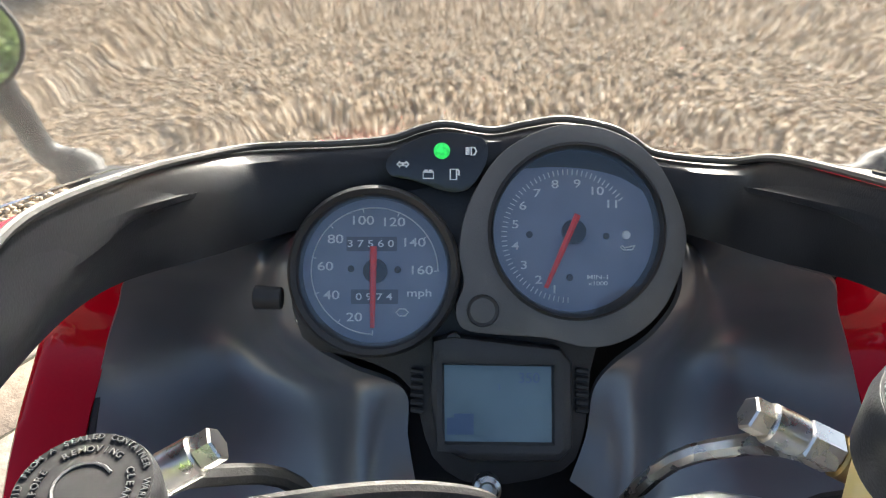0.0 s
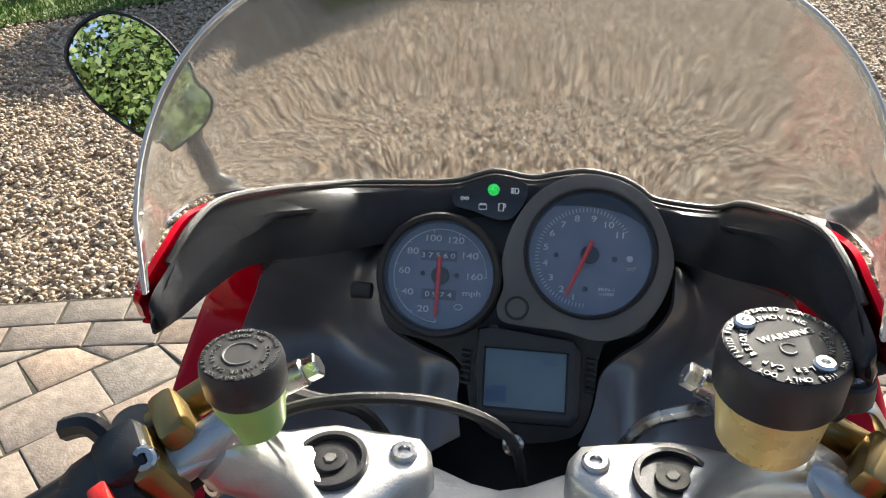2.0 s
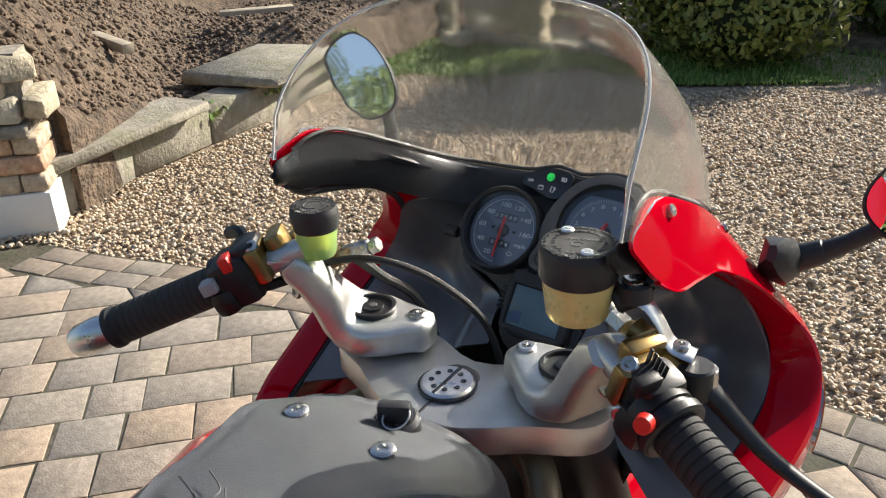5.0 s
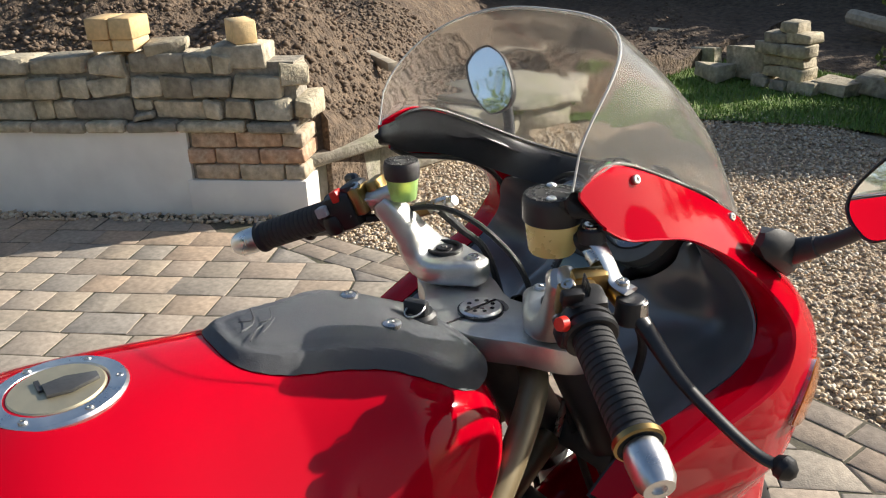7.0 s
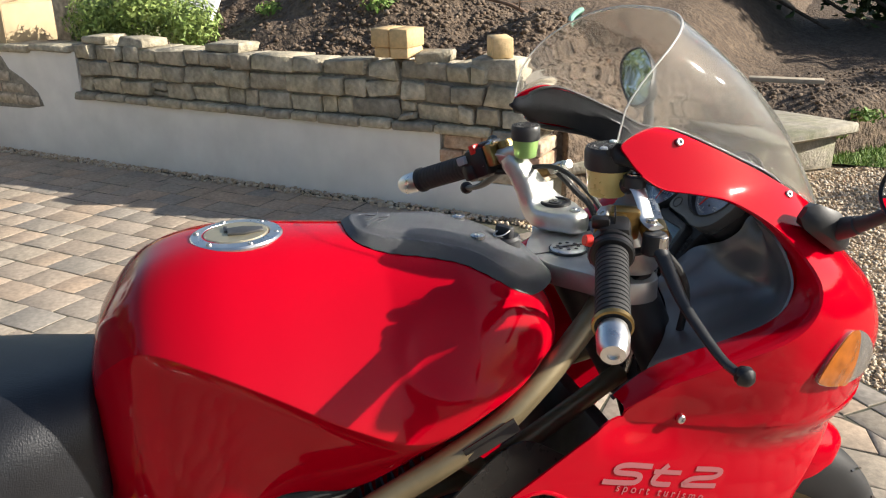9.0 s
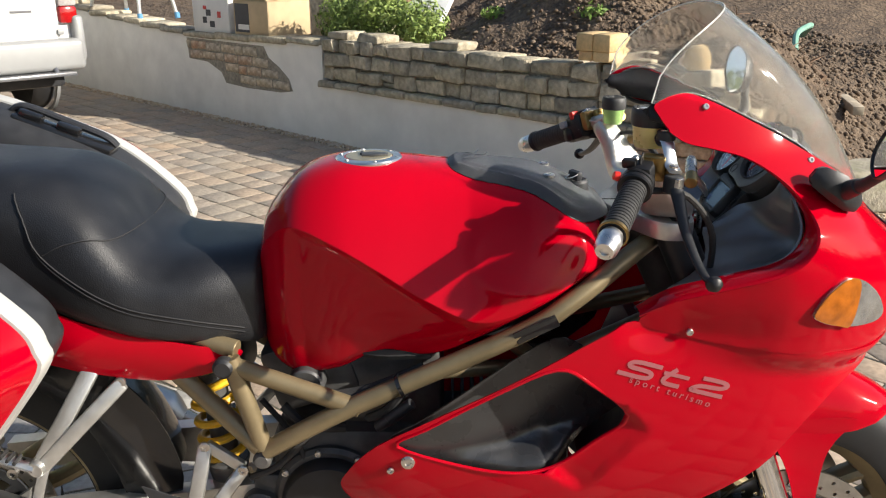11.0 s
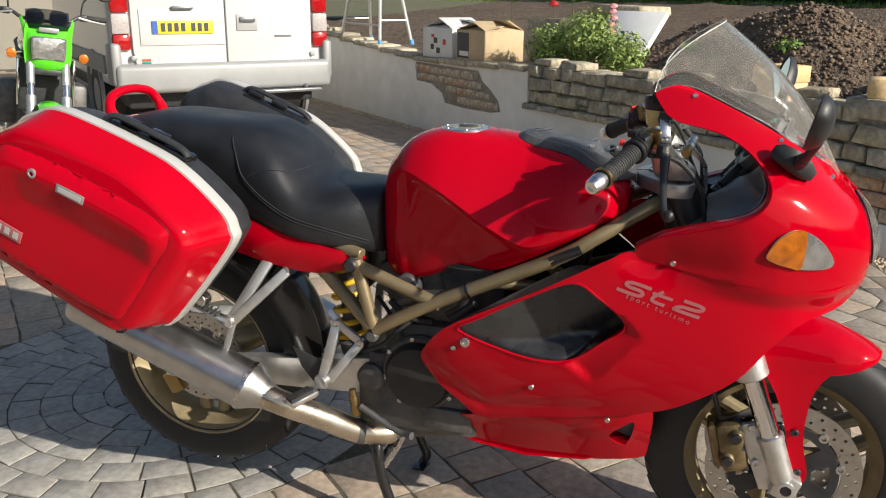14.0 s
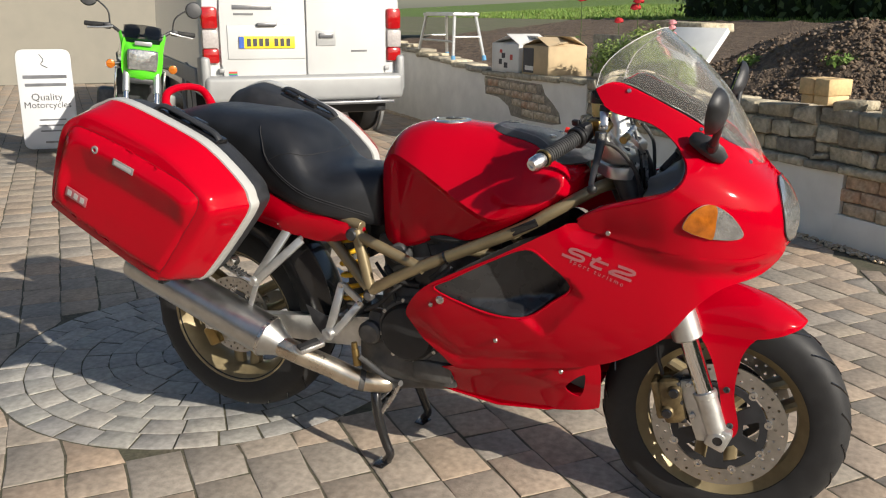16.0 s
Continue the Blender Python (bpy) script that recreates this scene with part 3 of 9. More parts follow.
def soil_z(a, b):
    """Height of the dug ground: a along the wall, b behind its face."""
    step = 1 / (1 + math.exp(-(a + 0.15) / 0.12))
    base = 0.12 + 0.48 * step + 0.10 * min(5.5, max(0, b - 1.6)) * min(1.0, max(0.0, a / 1.5))
    h1 = 0.62 * math.exp(-(((a - 1.55) / 0.95) ** 2 + ((b - 1.25) / 0.7) ** 2))
    h2 = 0.42 * math.exp(-(((a - 3.0) / 0.8) ** 2 + ((b - 2.2) / 0.8) ** 2))
    h3 = 0.34 * math.exp(-(((a - 0.3) / 0.45) ** 2 + ((b - 0.9) / 0.5) ** 2))
    h4 = 0.25 * math.exp(-(((a + 1.2) / 0.7) ** 2 + ((b - 2.6) / 0.6) ** 2))
    n = noise.fractal(Vector((a * 2.2, b * 2.2, 3.1)), 1.0, 2.0, 5) * 0.05 + noise.noise(Vector((a * 9, b * 9, 1.7))) * 0.022
    return base + max(h1, h3) + h2 + h4 + n * min(1.0, b / 0.4 + 0.25)


def smooth_step(t):
    t = min(1.0, max(0.0, t))
    return t * t * (3 - 2 * t)


def soil_off(a):
    """How far the soil's edge lies behind the wall's line past its end."""
    return min(max(0.0, (-0.05 - a) * 1.36), 1.85) + max(0.0, -1.4 - a) * 1.5 + 0.32 * smooth_step((-0.1 - a) / 0.3)


sv, sf = [], []
AA = np.concatenate([np.linspace(-4.5, -0.6, 50), np.linspace(-0.55, 4.0, 110), np.linspace(4.1, 14, 50)])
BB = np.concatenate([np.linspace(0.2, 3.0, 66), np.linspace(3.1, 16, 50)])
for a in AA:
    for b in BB:
        bb = b + soil_off(a) - (0.1 if a < -0.1 else 0)
        p = W(a, -bb, soil_z(a, bb))
        sv.append(p)
nb = len(BB)
skirt = len(sv)
for a in AA:
    p = W(a, -(BB[0] + soil_off(a) - (0.1 if a < -0.1 else 0)) + 0.01, -0.05)
    sv.append(p)
for i in range(len(AA) - 1):
    sf.append((i * nb, (i + 1) * nb, skirt + i + 1, skirt + i))
for i in range(len(AA) - 1):
    for j in range(nb - 1):
        sf.append((i * nb + j, i * nb + j + 1, (i + 1) * nb + j + 1, (i + 1) * nb + j))
soil = raw("soil_bed", sv, sf, SOIL, sharp=80)
tagged(soil, "freshly dug brown garden soil with heaps", "soil", kind="structure")
cs, sz = [], []
for k in range(19000):
    a, b = (g.uniform(-2.5, 5) if k % 2 else g.uniform(-0.8, 1.6)), 0.25 + 3.2 * g.random() ** 1.3
    b += soil_off(a)
    p = W(a, -b, soil_z(a, b))
    s_ = 0.009 + 0.040 * g.random() ** 3
    cs.append((p.x, p.y, p.z + s_ * 0.15))
    sz.append(s_)
scatter("soil_clods", cs, sz, CLOD, soil, flat=(0.45, 0.8), seed=8)

# ---- garden wall ----
def wall_top(a):
    return interp(a, [3.08, 4.8, 6.7, 7.4, 9.5], [0.70, 0.655, 0.77, 0.84, 0.95])


wv, wf = [], []
prof = [(0.48, 0.405), (3.08, 0.405), (3.081, wall_top(3.08)), (4.8, wall_top(4.8)), (6.7, wall_top(6.7)), (7.4, wall_top(7.4)), (9.5, 0.95)]
for a, z in prof:
    wv += [W(a, 0, -0.03), W(a, 0, z), W(a, -0.24, z), W(a, -0.24, -0.03)]
for i in range(len(prof) - 1):
    for q in range(4):
        wf.append((4 * i + q, 4 * i + (q + 1) % 4, 4 * i + 4 + (q + 1) % 4, 4 * i + 4 + q))
wf += [(3, 2, 1, 0), tuple(4 * (len(prof) - 1) + q for q in range(4))]
wall = raw("wall_garden", wv, wf, RENDER)
tagged(wall, "low garden wall, pale render below rough stone courses", "wall", kind="structure")
# rough core behind the quoin and between the loose stones
wall_core = part("mortar_core", [b_box((0.235, -0.125, 0.20), (0.49, 0.20, 0.42)), b_box((1.5, -0.125, 0.56), (3.1, 0.17, 0.30)), b_box((1.5, -0.12, 0.425), (3.1, 0.2, 0.03)),
                                 b_box((0.235, -0.12, 0.07), (0.55, 0.226, 0.2))], MORTAR, wall)
wall_core.matrix_world = WM
plinth = part("plinth", b_box((0.215, -0.115, 0.07), (0.57, 0.252, 0.21), 0.004), RENDER, wall)
plinth.matrix_world = WM


def stone_mesh(name, l, d, h, seed, mat_, rough=0.010, bev=0.008):
    g = random.Random(seed)
    bm = bmesh.new()
    bmesh.ops.create_cube(bm, size=1.0)
    for v in bm.verts:
        v.co = Vector((v.co.x * l, v.co.y * d, v.co.z * h)) + Vector([g.uniform(-1, 1) * rough for _ in range(3)])
    bmesh.ops.bevel(bm, geom=bm.edges[:], offset=min(bev, h * 0.3), segments=1, affect="EDGES")
    for v in bm.verts:
        v.co += Vector([g.uniform(-1, 1) * rough * 0.3 for _ in range(3)])
    me = bpy.data.meshes.new(name)
    bm.to_mesh(me)
    bm.free()
    finish(me, mat_, 50)
    return me


def stone(name, parent, a, b, z, l, d, h, seed, mat_=STONE, turn=0.0, **k):
    ob = new(name, stone_mesh(name, l, d, h, seed, mat_, **k))
    ob.parent = parent
    ob.matrix_world = WM @ Matrix.Translation((a, b, z)) @ Matrix.Rotation(turn, 4, "Z")
    return ob


sr = random.Random(11)
# thin projecting course
a = -0.06
while a < 3.05:
    l = sr.uniform(0.16, 0.34)
    stone("coping_stone", wall, a + l / 2, -0.10, 0.428, l - 0.012, 0.27, 0.045, sr.random(), rough=0.006, bev=0.01)
    a += l
# three courses of rough stones
for k, (z0, h, a0, a1) in enumerate(((0.455, 0.098, -0.13, 3.06), (0.556, 0.098, 0.0, 3.06), (0.658, 0.092, 0.22, 3.06))):
    a = a0
    while a < a1:
        l = min(sr.uniform(0.085, 0.29), a1 - a + 0.04)
        if not (k == 2 and sr.random() < 0.07):
            cuts = [(z0, h)] if sr.random() > 0.07 else [(z0, h * 0.45), (z0 + h * 0.45, h * 0.55)]
            for zc, hc in cuts:
                stone("stone", wall, a + l / 2, -0.115 + sr.uniform(-0.018, 0.022), zc + hc / 2, l - sr.uniform(0.006, 0.016), 0.23, hc - sr.uniform(0.003, 0.012), sr.random(), turn=sr.uniform(-0.05, 0.05), rough=sr.uniform(0.007, 0.016))
        a += l
for a, z, l, h, tn in ((2.93, 0.775, 0.2, 0.06, 0.1), (2.6, 0.77, 0.22, 0.05, -0.1), (0.2, 0.735, 0.24, 0.10, 0.05), (0.56, 0.775, 0.18, 0.06, 0.3), (-0.02, 0.655, 0.13, 0.09, 0.4), (1.9, 0.77, 0.25, 0.05, 0.08)):
    stone("stone", wall, a, -0.12, z, l, 0.2, h, sr.random(), turn=tn)
# bared bricks at the quoin and in the plaster
for k in range(3):
    a = -0.075 + (0.0 if k % 2 else -0.001)
    first = 0.215 if k % 2 else 0.105
    while a < 0.46:
        l = min(first, 0.485 - a)
        first = 0.215
        if l > 0.03:
            stone("brick", wall, a + l / 2, -0.112, 0.178 + 0.077 * k + 0.036, l - 0.01, 0.236, 0.068, sr.random(), BRICKOLD, rough=0.004, bev=0.006)
        a += l
bare = b_plate([(3.80, 0.645), (4.93, 0.645), (4.91, 0.47), (4.62, 0.462), (4.42, 0.392), (4.36, 0.308), (4.05, 0.296), (3.60, 0.306), (3.45, 0.33), (3.49, 0.42), (3.61, 0.50), (3.74, 0.56)], 0.006, WM @ Matrix(((1, 0, 0, 0), (0, 0, -1, 0.0035), (0, 1, 0, 0), (0, 0, 0, 1))), 0.0)
part("bared_mortar", bare, MORTAR, wall)
for z0, a0, a1 in ((0.555, 3.88, 4.9), (0.478, 3.74, 4.86), (0.40, 3.62, 4.32), (0.322, 3.48, 4.12)):
    a = a0
    while a < a1:
        l = min(sr.choice((0.12, 0.2, 0.22)), a1 - a + 0.03)
        stone("brick", wall, a + l / 2, -0.0440 + sr.uniform(0, 0.005), z0 + 0.037, l - 0.012, 0.11, 0.064, sr.random(), BRICKOLD, rough=0.005, bev=0.007)
        a += l
# coping on the rendered stretch
a = 3.1
while a < 9.3:
    l = sr.uniform(0.25, 0.5)
    o = stone("coping_stone", wall, a + l / 2, -0.11, wall_top(a + l / 2) + 0.02, l - 0.012, 0.28, 0.045, sr.random(), rough=0.006, bev=0.01)
    a += l
# loose grit along the foot of the wall
cs = [W(g.uniform(-0.1, 9), 0.01 + 0.10 * g.random() ** 1.5, 0.005) for _ in range(2600)]
scatter("wall_foot_grit", [tuple(c) for c in cs], g.uniform(0.01, 0.032, 2600), PEBBLE, pav, seed=12)

# ---- low concrete wall beside the gravel ----
lw = thing("low_wall", "low mossy concrete garden edging with a loose stone slab", "wall", kind="structure")
lwp = [(-2.83, 2.25), (-2.99, 2.75), (-3.08, 3.3), (-3.16, 3.85), (-3.2, 4.35)]
for (x0, y0), (x1, y1) in zip(lwp, lwp[1:]):
    c = Vector(((x0 + x1) / 2 - 0.11, (y0 + y1) / 2, 0.085))
    L = math.hypot(x1 - x0, y1 - y0)
    o = new("concrete_block", stone_mesh("concrete_block", 0.22, L - 0.012, 0.21, x0, CONCRETE, rough=0.008, bev=0.012))
    o.parent = lw
    o.matrix_world = Matrix.Translation(c) @ Matrix.Rotation(-math.atan2(x1 - x0, y1 - y0), 4, "Z")
o = new("coping_slab", stone_mesh("coping_slab", 0.3, 1.0, 0.06, 5, CONCRETE))
o.parent = lw
o.matrix_world = Matrix.Translation((-3.03, 2.72, 0.225)) @ Matrix.Rotation(0.17, 4, "Z")
slab = new("stone_slab", stone_mesh("stone_slab", 0.62, 0.8, 0.075, 9, CONCRETE, rough=0.02, bev=0.018))
slab.matrix_world = Matrix.Translation((-3.36, 4.0, 0.235)) @ Matrix.Rotation(0.25, 4, "Z")
tagged(slab, "thick grey stone slab lying on the low wall", "stone")

# ---- the red motorcycle ----
bike = thing("motorcycle", "glossy red faired touring motorcycle with panniers on its centre stand", "motorcycle", (0, 0.7, 0))
bike_inv = Matrix.Translation((0, -0.7, 0))


def bp(name, bm, mt, parent=None, label="", sharp=35):
    """A part of the motorcycle, built where it stands."""
    ob = part(name, bm, mt, None, label, sharp)
    ob.parent = parent or bike
    if parent is None or parent == bike:
        ob.matrix_parent_inverse = bike_inv
    return ob


def bolt(p, axis, r=0.006, parent=None, mt=None, head=0.003):
    p, ax = Vector(p), Vector(axis).normalized()
    prof = [(0, -0.002), (r, -0.002), (r, head * 0.6), (r * 0.8, head), (r * 0.45, head), (r * 0.4, head * 0.35), (0, head * 0.35)]
    return bp("bolt", b_lathe(prof, p, ax, 14), mt or STEEL, parent)


# -- wheels --


def wheel(name, y, z, R, rimR, tw, rw, discs, spokes=3):
    """A cast wheel with tyre; tw tyre half width, rw rim half width."""
    c, ax = Vector((0, y, z)), Vector((1, 0, 0))
    w = bp(name, b_lathe([(0.03, -0.05), (0.042, -0.04), (0.042, 0.04), (0.03, 0.05), (0.012, 0.05), (0.012, -0.05), (0.03, -0.05)], c, ax, 24), GOLDWHEEL)
    sh = R - rimR
    prof = []
    for k in range(25):
        a = math.pi * k / 24
        prof.append((rimR - 0.004 + (sh + 0.004) * math.sin(a) ** 0.62, -tw * math.cos(a) * (0.86 + 0.14 * math.sin(a))))
    prof += [(rimR - 0.016, tw * 0.8), (rimR - 0.016, -tw * 0.8), prof[0]]
    t = bp("tyre", b_lathe(prof, c, ax, 72), TYRE, w, sharp=50)
    rim = [(rimR + 0.006, -rw), (rimR + 0.006, -rw + 0.005), (rimR - 0.012, -rw + 0.010), (rimR - 0.030, -rw * 0.45), (rimR - 0.034, 0), (rimR - 0.030, rw * 0.45), (rimR - 0.012, rw - 0.010),
           (rimR + 0.006, rw - 0.005), (rimR + 0.006, rw), (rimR - 0.010, rw + 0.001), (rimR - 0.022, rw - 0.012), (rimR - 0.040, rw * 0.4), (rimR - 0.044, 0), (rimR - 0.040, -rw * 0.4),
           (rimR - 0.022, -rw + 0.012), (rimR - 0.010, -rw - 0.001), (rimR + 0.006, -rw)]
    bp("rim", b_lathe(rim, c, ax, 72), GOLDWHEEL, w)
    for k in range(spokes):
        a = 2 * math.pi * k / spokes + 0.5
        for sgn in (-1, 1):
            d0, d1 = a + sgn * 0.5, a + sgn * 0.16
            p0 = c + Vector((0, math.cos(d0) * 0.03, math.sin(d0) * 0.03))
            pm = c + Vector((0, math.cos((d0 + d1) / 2) * 0.10, math.sin((d0 + d1) / 2) * 0.10))
            p1 = c + Vector((0, math.cos(d1) * (rimR - 0.036), math.sin(d1) * (rimR - 0.036)))
            bp("spoke", b_tube([p0, pm, p1], [0.026, 0.019, 0.022], 10, 5, flat=0.8), GOLDWHEEL, w)
    # tread grooves
    gs = []
    for k in range(22):
        a = 2 * math.pi * k / 22
        for sgn in (-1, 1):
            P = []
            for q in range(5):
                f = q / 4
                aa = a + sgn * 0.06 + 0.20 * f
                th = math.pi / 2 + sgn * (0.15 + 0.75 * f)
                rr = rimR - 0.004 + (sh + 0.004) * abs(math.sin(th)) ** 0.62 + 0.0006
                xx = -tw * math.cos(th) * (0.86 + 0.14 * math.sin(th))
                P.append(c + Vector((xx, math.cos(aa) * rr, math.sin(aa) * rr)))
            gs.append(b_tube(P, 0.0024, 4, 2))
    for g_ in gs:
        bp("tread_groove", g_, GLOSSBLK, w)
    for dx, rd, ri in discs:
        holes = []
        k1 = 28
        for k in range(k1 * 2):
            a = 2 * math.pi * k / (k1 * 2)
            q = ri + (rd - ri) * (0.3 if k % 2 else 0.7)
            holes.append([(q * math.cos(a) + 0.004 * math.cos(b), q * math.sin(a) + 0.004 * math.sin(b)) for b in (0, 1.257, 2.513, 3.77, 5.027)])
        ring_o = [(rd * math.cos(2 * math.pi * k / 72), rd * math.sin(2 * math.pi * k / 72)) for k in range(72)]
        ring_i = [(ri * math.cos(2 * math.pi * k / 48), ri * math.sin(2 * math.pi * k / 48)) for k in range(48)]
        m = Matrix.Translation((dx - 0.0025, y, z)) @ axes((1, 0, 0))
        d = bp("brake_disc", b_plate(ring_o, 0.005, m, 0.0, [ring_i] + holes), DISC, w)
        # carrier with cut-outs
        cut = []
        for k in range(6):
            a0 = 2 * math.pi * k / 6
            cut.append([((ri - 0.022) * math.cos(a0 + b) * s, (ri - 0.022) * math.sin(a0 + b) * s) for b, s in ((-0.3, 1), (0, 1), (0.3, 1), (0.22, 0.62), (-0.22, 0.62))])
        co = [((ri - 0.004) * math.cos(2 * math.pi * k / 48), (ri - 0.004) * math.sin(2 * math.pi * k / 48)) for k in range(48)]
        ci = [(0.03 * math.cos(2 * math.pi * k / 20), 0.03 * math.sin(2 * math.pi * k / 20)) for k in range(20)]
        bp("disc_carrier", b_plate(co, 0.005, Matrix.Translation((dx + 0.003 * (1 if dx > 0 else -1) - 0.0025, y, z)) @ axes((1, 0, 0)), 0.0, [ci] + cut), BLACK, w)
        bs = []
        for k in range(9):
            a = 2 * math.pi * k / 9 + 0.2
            p = Vector((dx, y + math.cos(a) * (ri - 0.001), z + math.sin(a) * (ri - 0.001)))
            bs.append(b_lathe([(0.0105, -0.006), (0.0105, 0.006), (0.005, 0.007), (0.005, 0.003), (0.0, 0.003)], p, (1 if dx > 0 else -1, 0, 0), 12))
        for b_ in bs:
            bp("bobbin", b_, STEEL, w)
    return w


FA, RA = Vector((0, 1.44, 0.288)), Vector((0, 0.0, 0.352))
wheel("front_wheel", FA.y, FA.z, 0.298, 0.222, 0.060, 0.048, [(0.074, 0.160, 0.118), (-0.074, 0.160, 0.118)])
wheel("rear_wheel", RA.y, RA.z, 0.312, 0.222, 0.088, 0.074, [(0.055, 0.1225, 0.085)])

# -- fork --
FORKBLK = mat("dark_fork_tube", (0.03, 0.03, 0.031), 0.35, 0.0, var=0.15, scale=30)
CALIPER = mat("bronze_caliper", (0.22, 0.165, 0.085), 0.42, 0.7, var=0.3, scale=60, stain=(0.05, 0.045, 0.035), sscale=22, samount=0.7)
HEAD = Vector((0, 1.148, 0.94))
for sx in (1, -1):
    top = Vector((sx * 0.098, 1.165, 0.915))
    mid = Vector((sx * 0.098, 1.325, 0.585))
    bot = Vector((sx * 0.105, 1.445, 0.272))
    d = (bot - mid).normalized()
    mid = mid + d * 0.075
    leg = bp("fork_leg", b_cyl(top, mid, 0.030, 0.030, 24), FORKBLK, None, "dark grey fork leg with chrome slider")
    bp("fork_collar", b_cyl(mid - d * 0.075, mid + d * 0.005, 0.035, 0.036, 24), CASTALU, leg)
    bp("chrome_slider", b_cyl(mid, mid + d * 0.150, 0.0225, 0.0225, 24), CHROME, leg)
    bp("lower_leg", [b_cyl(mid + d * 0.145, bot, 0.0265, 0.0245, 24), b_cyl(mid + d * 0.140, mid + d * 0.156, 0.0285, 0.0285, 24)], CASTALU, leg)
    bp("axle_lug", [b_box(bot + Vector((0, 0, 0.0)), (0.040, 0.052, 0.058), 0.008, Matrix.Rotation(-0.36, 4, "X")),
                    b_lathe([(0.016, 0.02), (0.019, 0.026), (0.012, 0.028), (0.012, 0.012), (0, 0.012)], bot, (sx, 0, 0), 16)], CASTALU, leg)
    # black disc in the lug; its colour stands in for the hole's shade
    bp("hole_shade_disc", b_lathe([(0, 0.0262), (0.0118, 0.0262), (0.0118, 0.0215), (0, 0.0215)], bot, (sx, 0, 0), 20), GLOSSBLK, leg)
    # caliper behind the leg
    cc = Vector((sx * 0.082, 1.330, 0.345))
    cal = bp("brake_caliper", [b_box(cc + Vector((sx * 0.022, 0, 0)), (0.03, 0.055, 0.115), 0.012, Matrix.Rotation(0.25, 4, "X")),
                               b_box(cc + Vector((-sx * 0.026, 0, 0)), (0.028, 0.055, 0.11), 0.01, Matrix.Rotation(0.25, 4, "X")),
                               b_box(cc + Vector((0, -0.034, -0.004)), (0.06, 0.02, 0.1), 0.006, Matrix.Rotation(0.25, 4, "X")),
                               b_cyl(cc + Vector((sx * 0.03, 0.004, 0.03)), cc + Vector((sx * 0.045, 0.004, 0.03)), 0.018, 0.015),
                               b_cyl(cc + Vector((sx * 0.03, -0.008, -0.026)), cc + Vector((sx * 0.045, -0.008, -0.026)), 0.018, 0.015)], CALIPER, None, "gold anodised brake caliper")
    bp("caliper_bracket", b_plate([(0.0, 0.04), (0.045, 0.055), (0.075, -0.02), (0.095, -0.10), (0.06, -0.105), (0.03, -0.03)], 0.012,
                                  Matrix.Translation((sx * 0.098 - 0.006, 1.335, 0.355)) @ axes((1, 0, 0)) , 0.002), CASTALU, cal)
    for dz_ in (0.048, 0.002, -0.044):
        bp("caliper_bridge", b_box(cc + Vector((0.0, 0.020 - 0.25 * dz_, dz_)), (0.070, 0.016, 0.012), 0.004, Matrix.Rotation(0.25, 4, "X")), BLACK, cal)
    bp("caliper_plug", b_lathe([(0, 0.0), (0.012, 0.0), (0.012, 0.004), (0.009, 0.006), (0, 0.005)], cc + Vector((sx * 0.045, 0.004, 0.03)), (sx, 0, 0), 18), GLOSSBLK, cal)
    bp("caliper_plug", b_lathe([(0, 0.0), (0.012, 0.0), (0.012, 0.004), (0.009, 0.006), (0, 0.005)], cc + Vector((sx * 0.045, -0.008, -0.026)), (sx, 0, 0), 18), GLOSSBLK, cal)
    bolt(cc + Vector((sx * 0.026, 0.035, 0.05)), (sx, 0, 0), 0.008, cal)
    bolt(cc + Vector((sx * 0.026, 0.05, -0.03)), (sx, 0, 0), 0.008, cal)
    bp("brake_hose", b_tube([cc + Vector((sx * 0.01, -0.03, 0.06)), cc + Vector((sx * 0.012, -0.05, 0.13)), (sx * 0.07, 1.28, 0.56), (sx * 0.06, 1.22, 0.75), (sx * 0.07, 1.19, 0.92)], 0.005, 8), RUBBER, cal)
bp("front_axle", b_cyl((-0.12, FA.y, FA.z - 0.012), (0.12, FA.y, FA.z - 0.012), 0.012), STEEL)
bp("lower_yoke", b_box((0, 1.245, 0.73), (0.25, 0.07, 0.035), 0.012, Matrix.Rotation(-0.40, 4, "X")), DARKMETAL)

# -- front mudguard --
crn = cr([(1.172, 0.495, 0), (1.215, 0.565, 0), (1.29, 0.62, 0), (1.40, 0.637, 0), (1.50, 0.618, 0), (1.57, 0.588, 0), (1.612, 0.562, 0)], 6)
low_ = cr([(1.178, 0.485, 0), (1.25, 0.478, 0), (1.33, 0.500, 0), (1.42, 0.515, 0), (1.51, 0.525, 0), (1.56, 0.538, 0), (1.610, 0.557, 0)], 6)
rows = []
for k, (p, q) in enumerate(zip(crn, low_)):
    w_ = interp(k / (len(crn) - 1), [0, 0.15, 0.35, 0.7, 0.84, 0.93, 0.98, 1.0], [0.060, 0.074, 0.078, 0.078, 0.070, 0.050, 0.026, 0.008])
    row = []
    for u in np.linspace(-1, 1, 25):
        th_ = abs(u) * math.pi / 2
        f = 1 - math.cos(th_) ** 0.85 if abs(u) < 1 else 1.0
        row.append(Vector((math.copysign(w_ * math.sin(th_) ** 0.9, u) if u else 0.0, p.x + (q.x - p.x) * f, p.y + (q.y - p.y) * f)))
    rows.append(row)
ms = [thick(b_loft(rows, False, False), 0.003)]
leg_o = [(1.362, 0.535), (1.44, 0.548), (1.524, 0.550), (1.492, 0.508), (1.475, 0.465), (1.470, 0.38), (1.487, 0.300), (1.476, 0.270), (1.457, 0.276), (1.438, 0.374), (1.412, 0.457), (1.380, 0.512)]
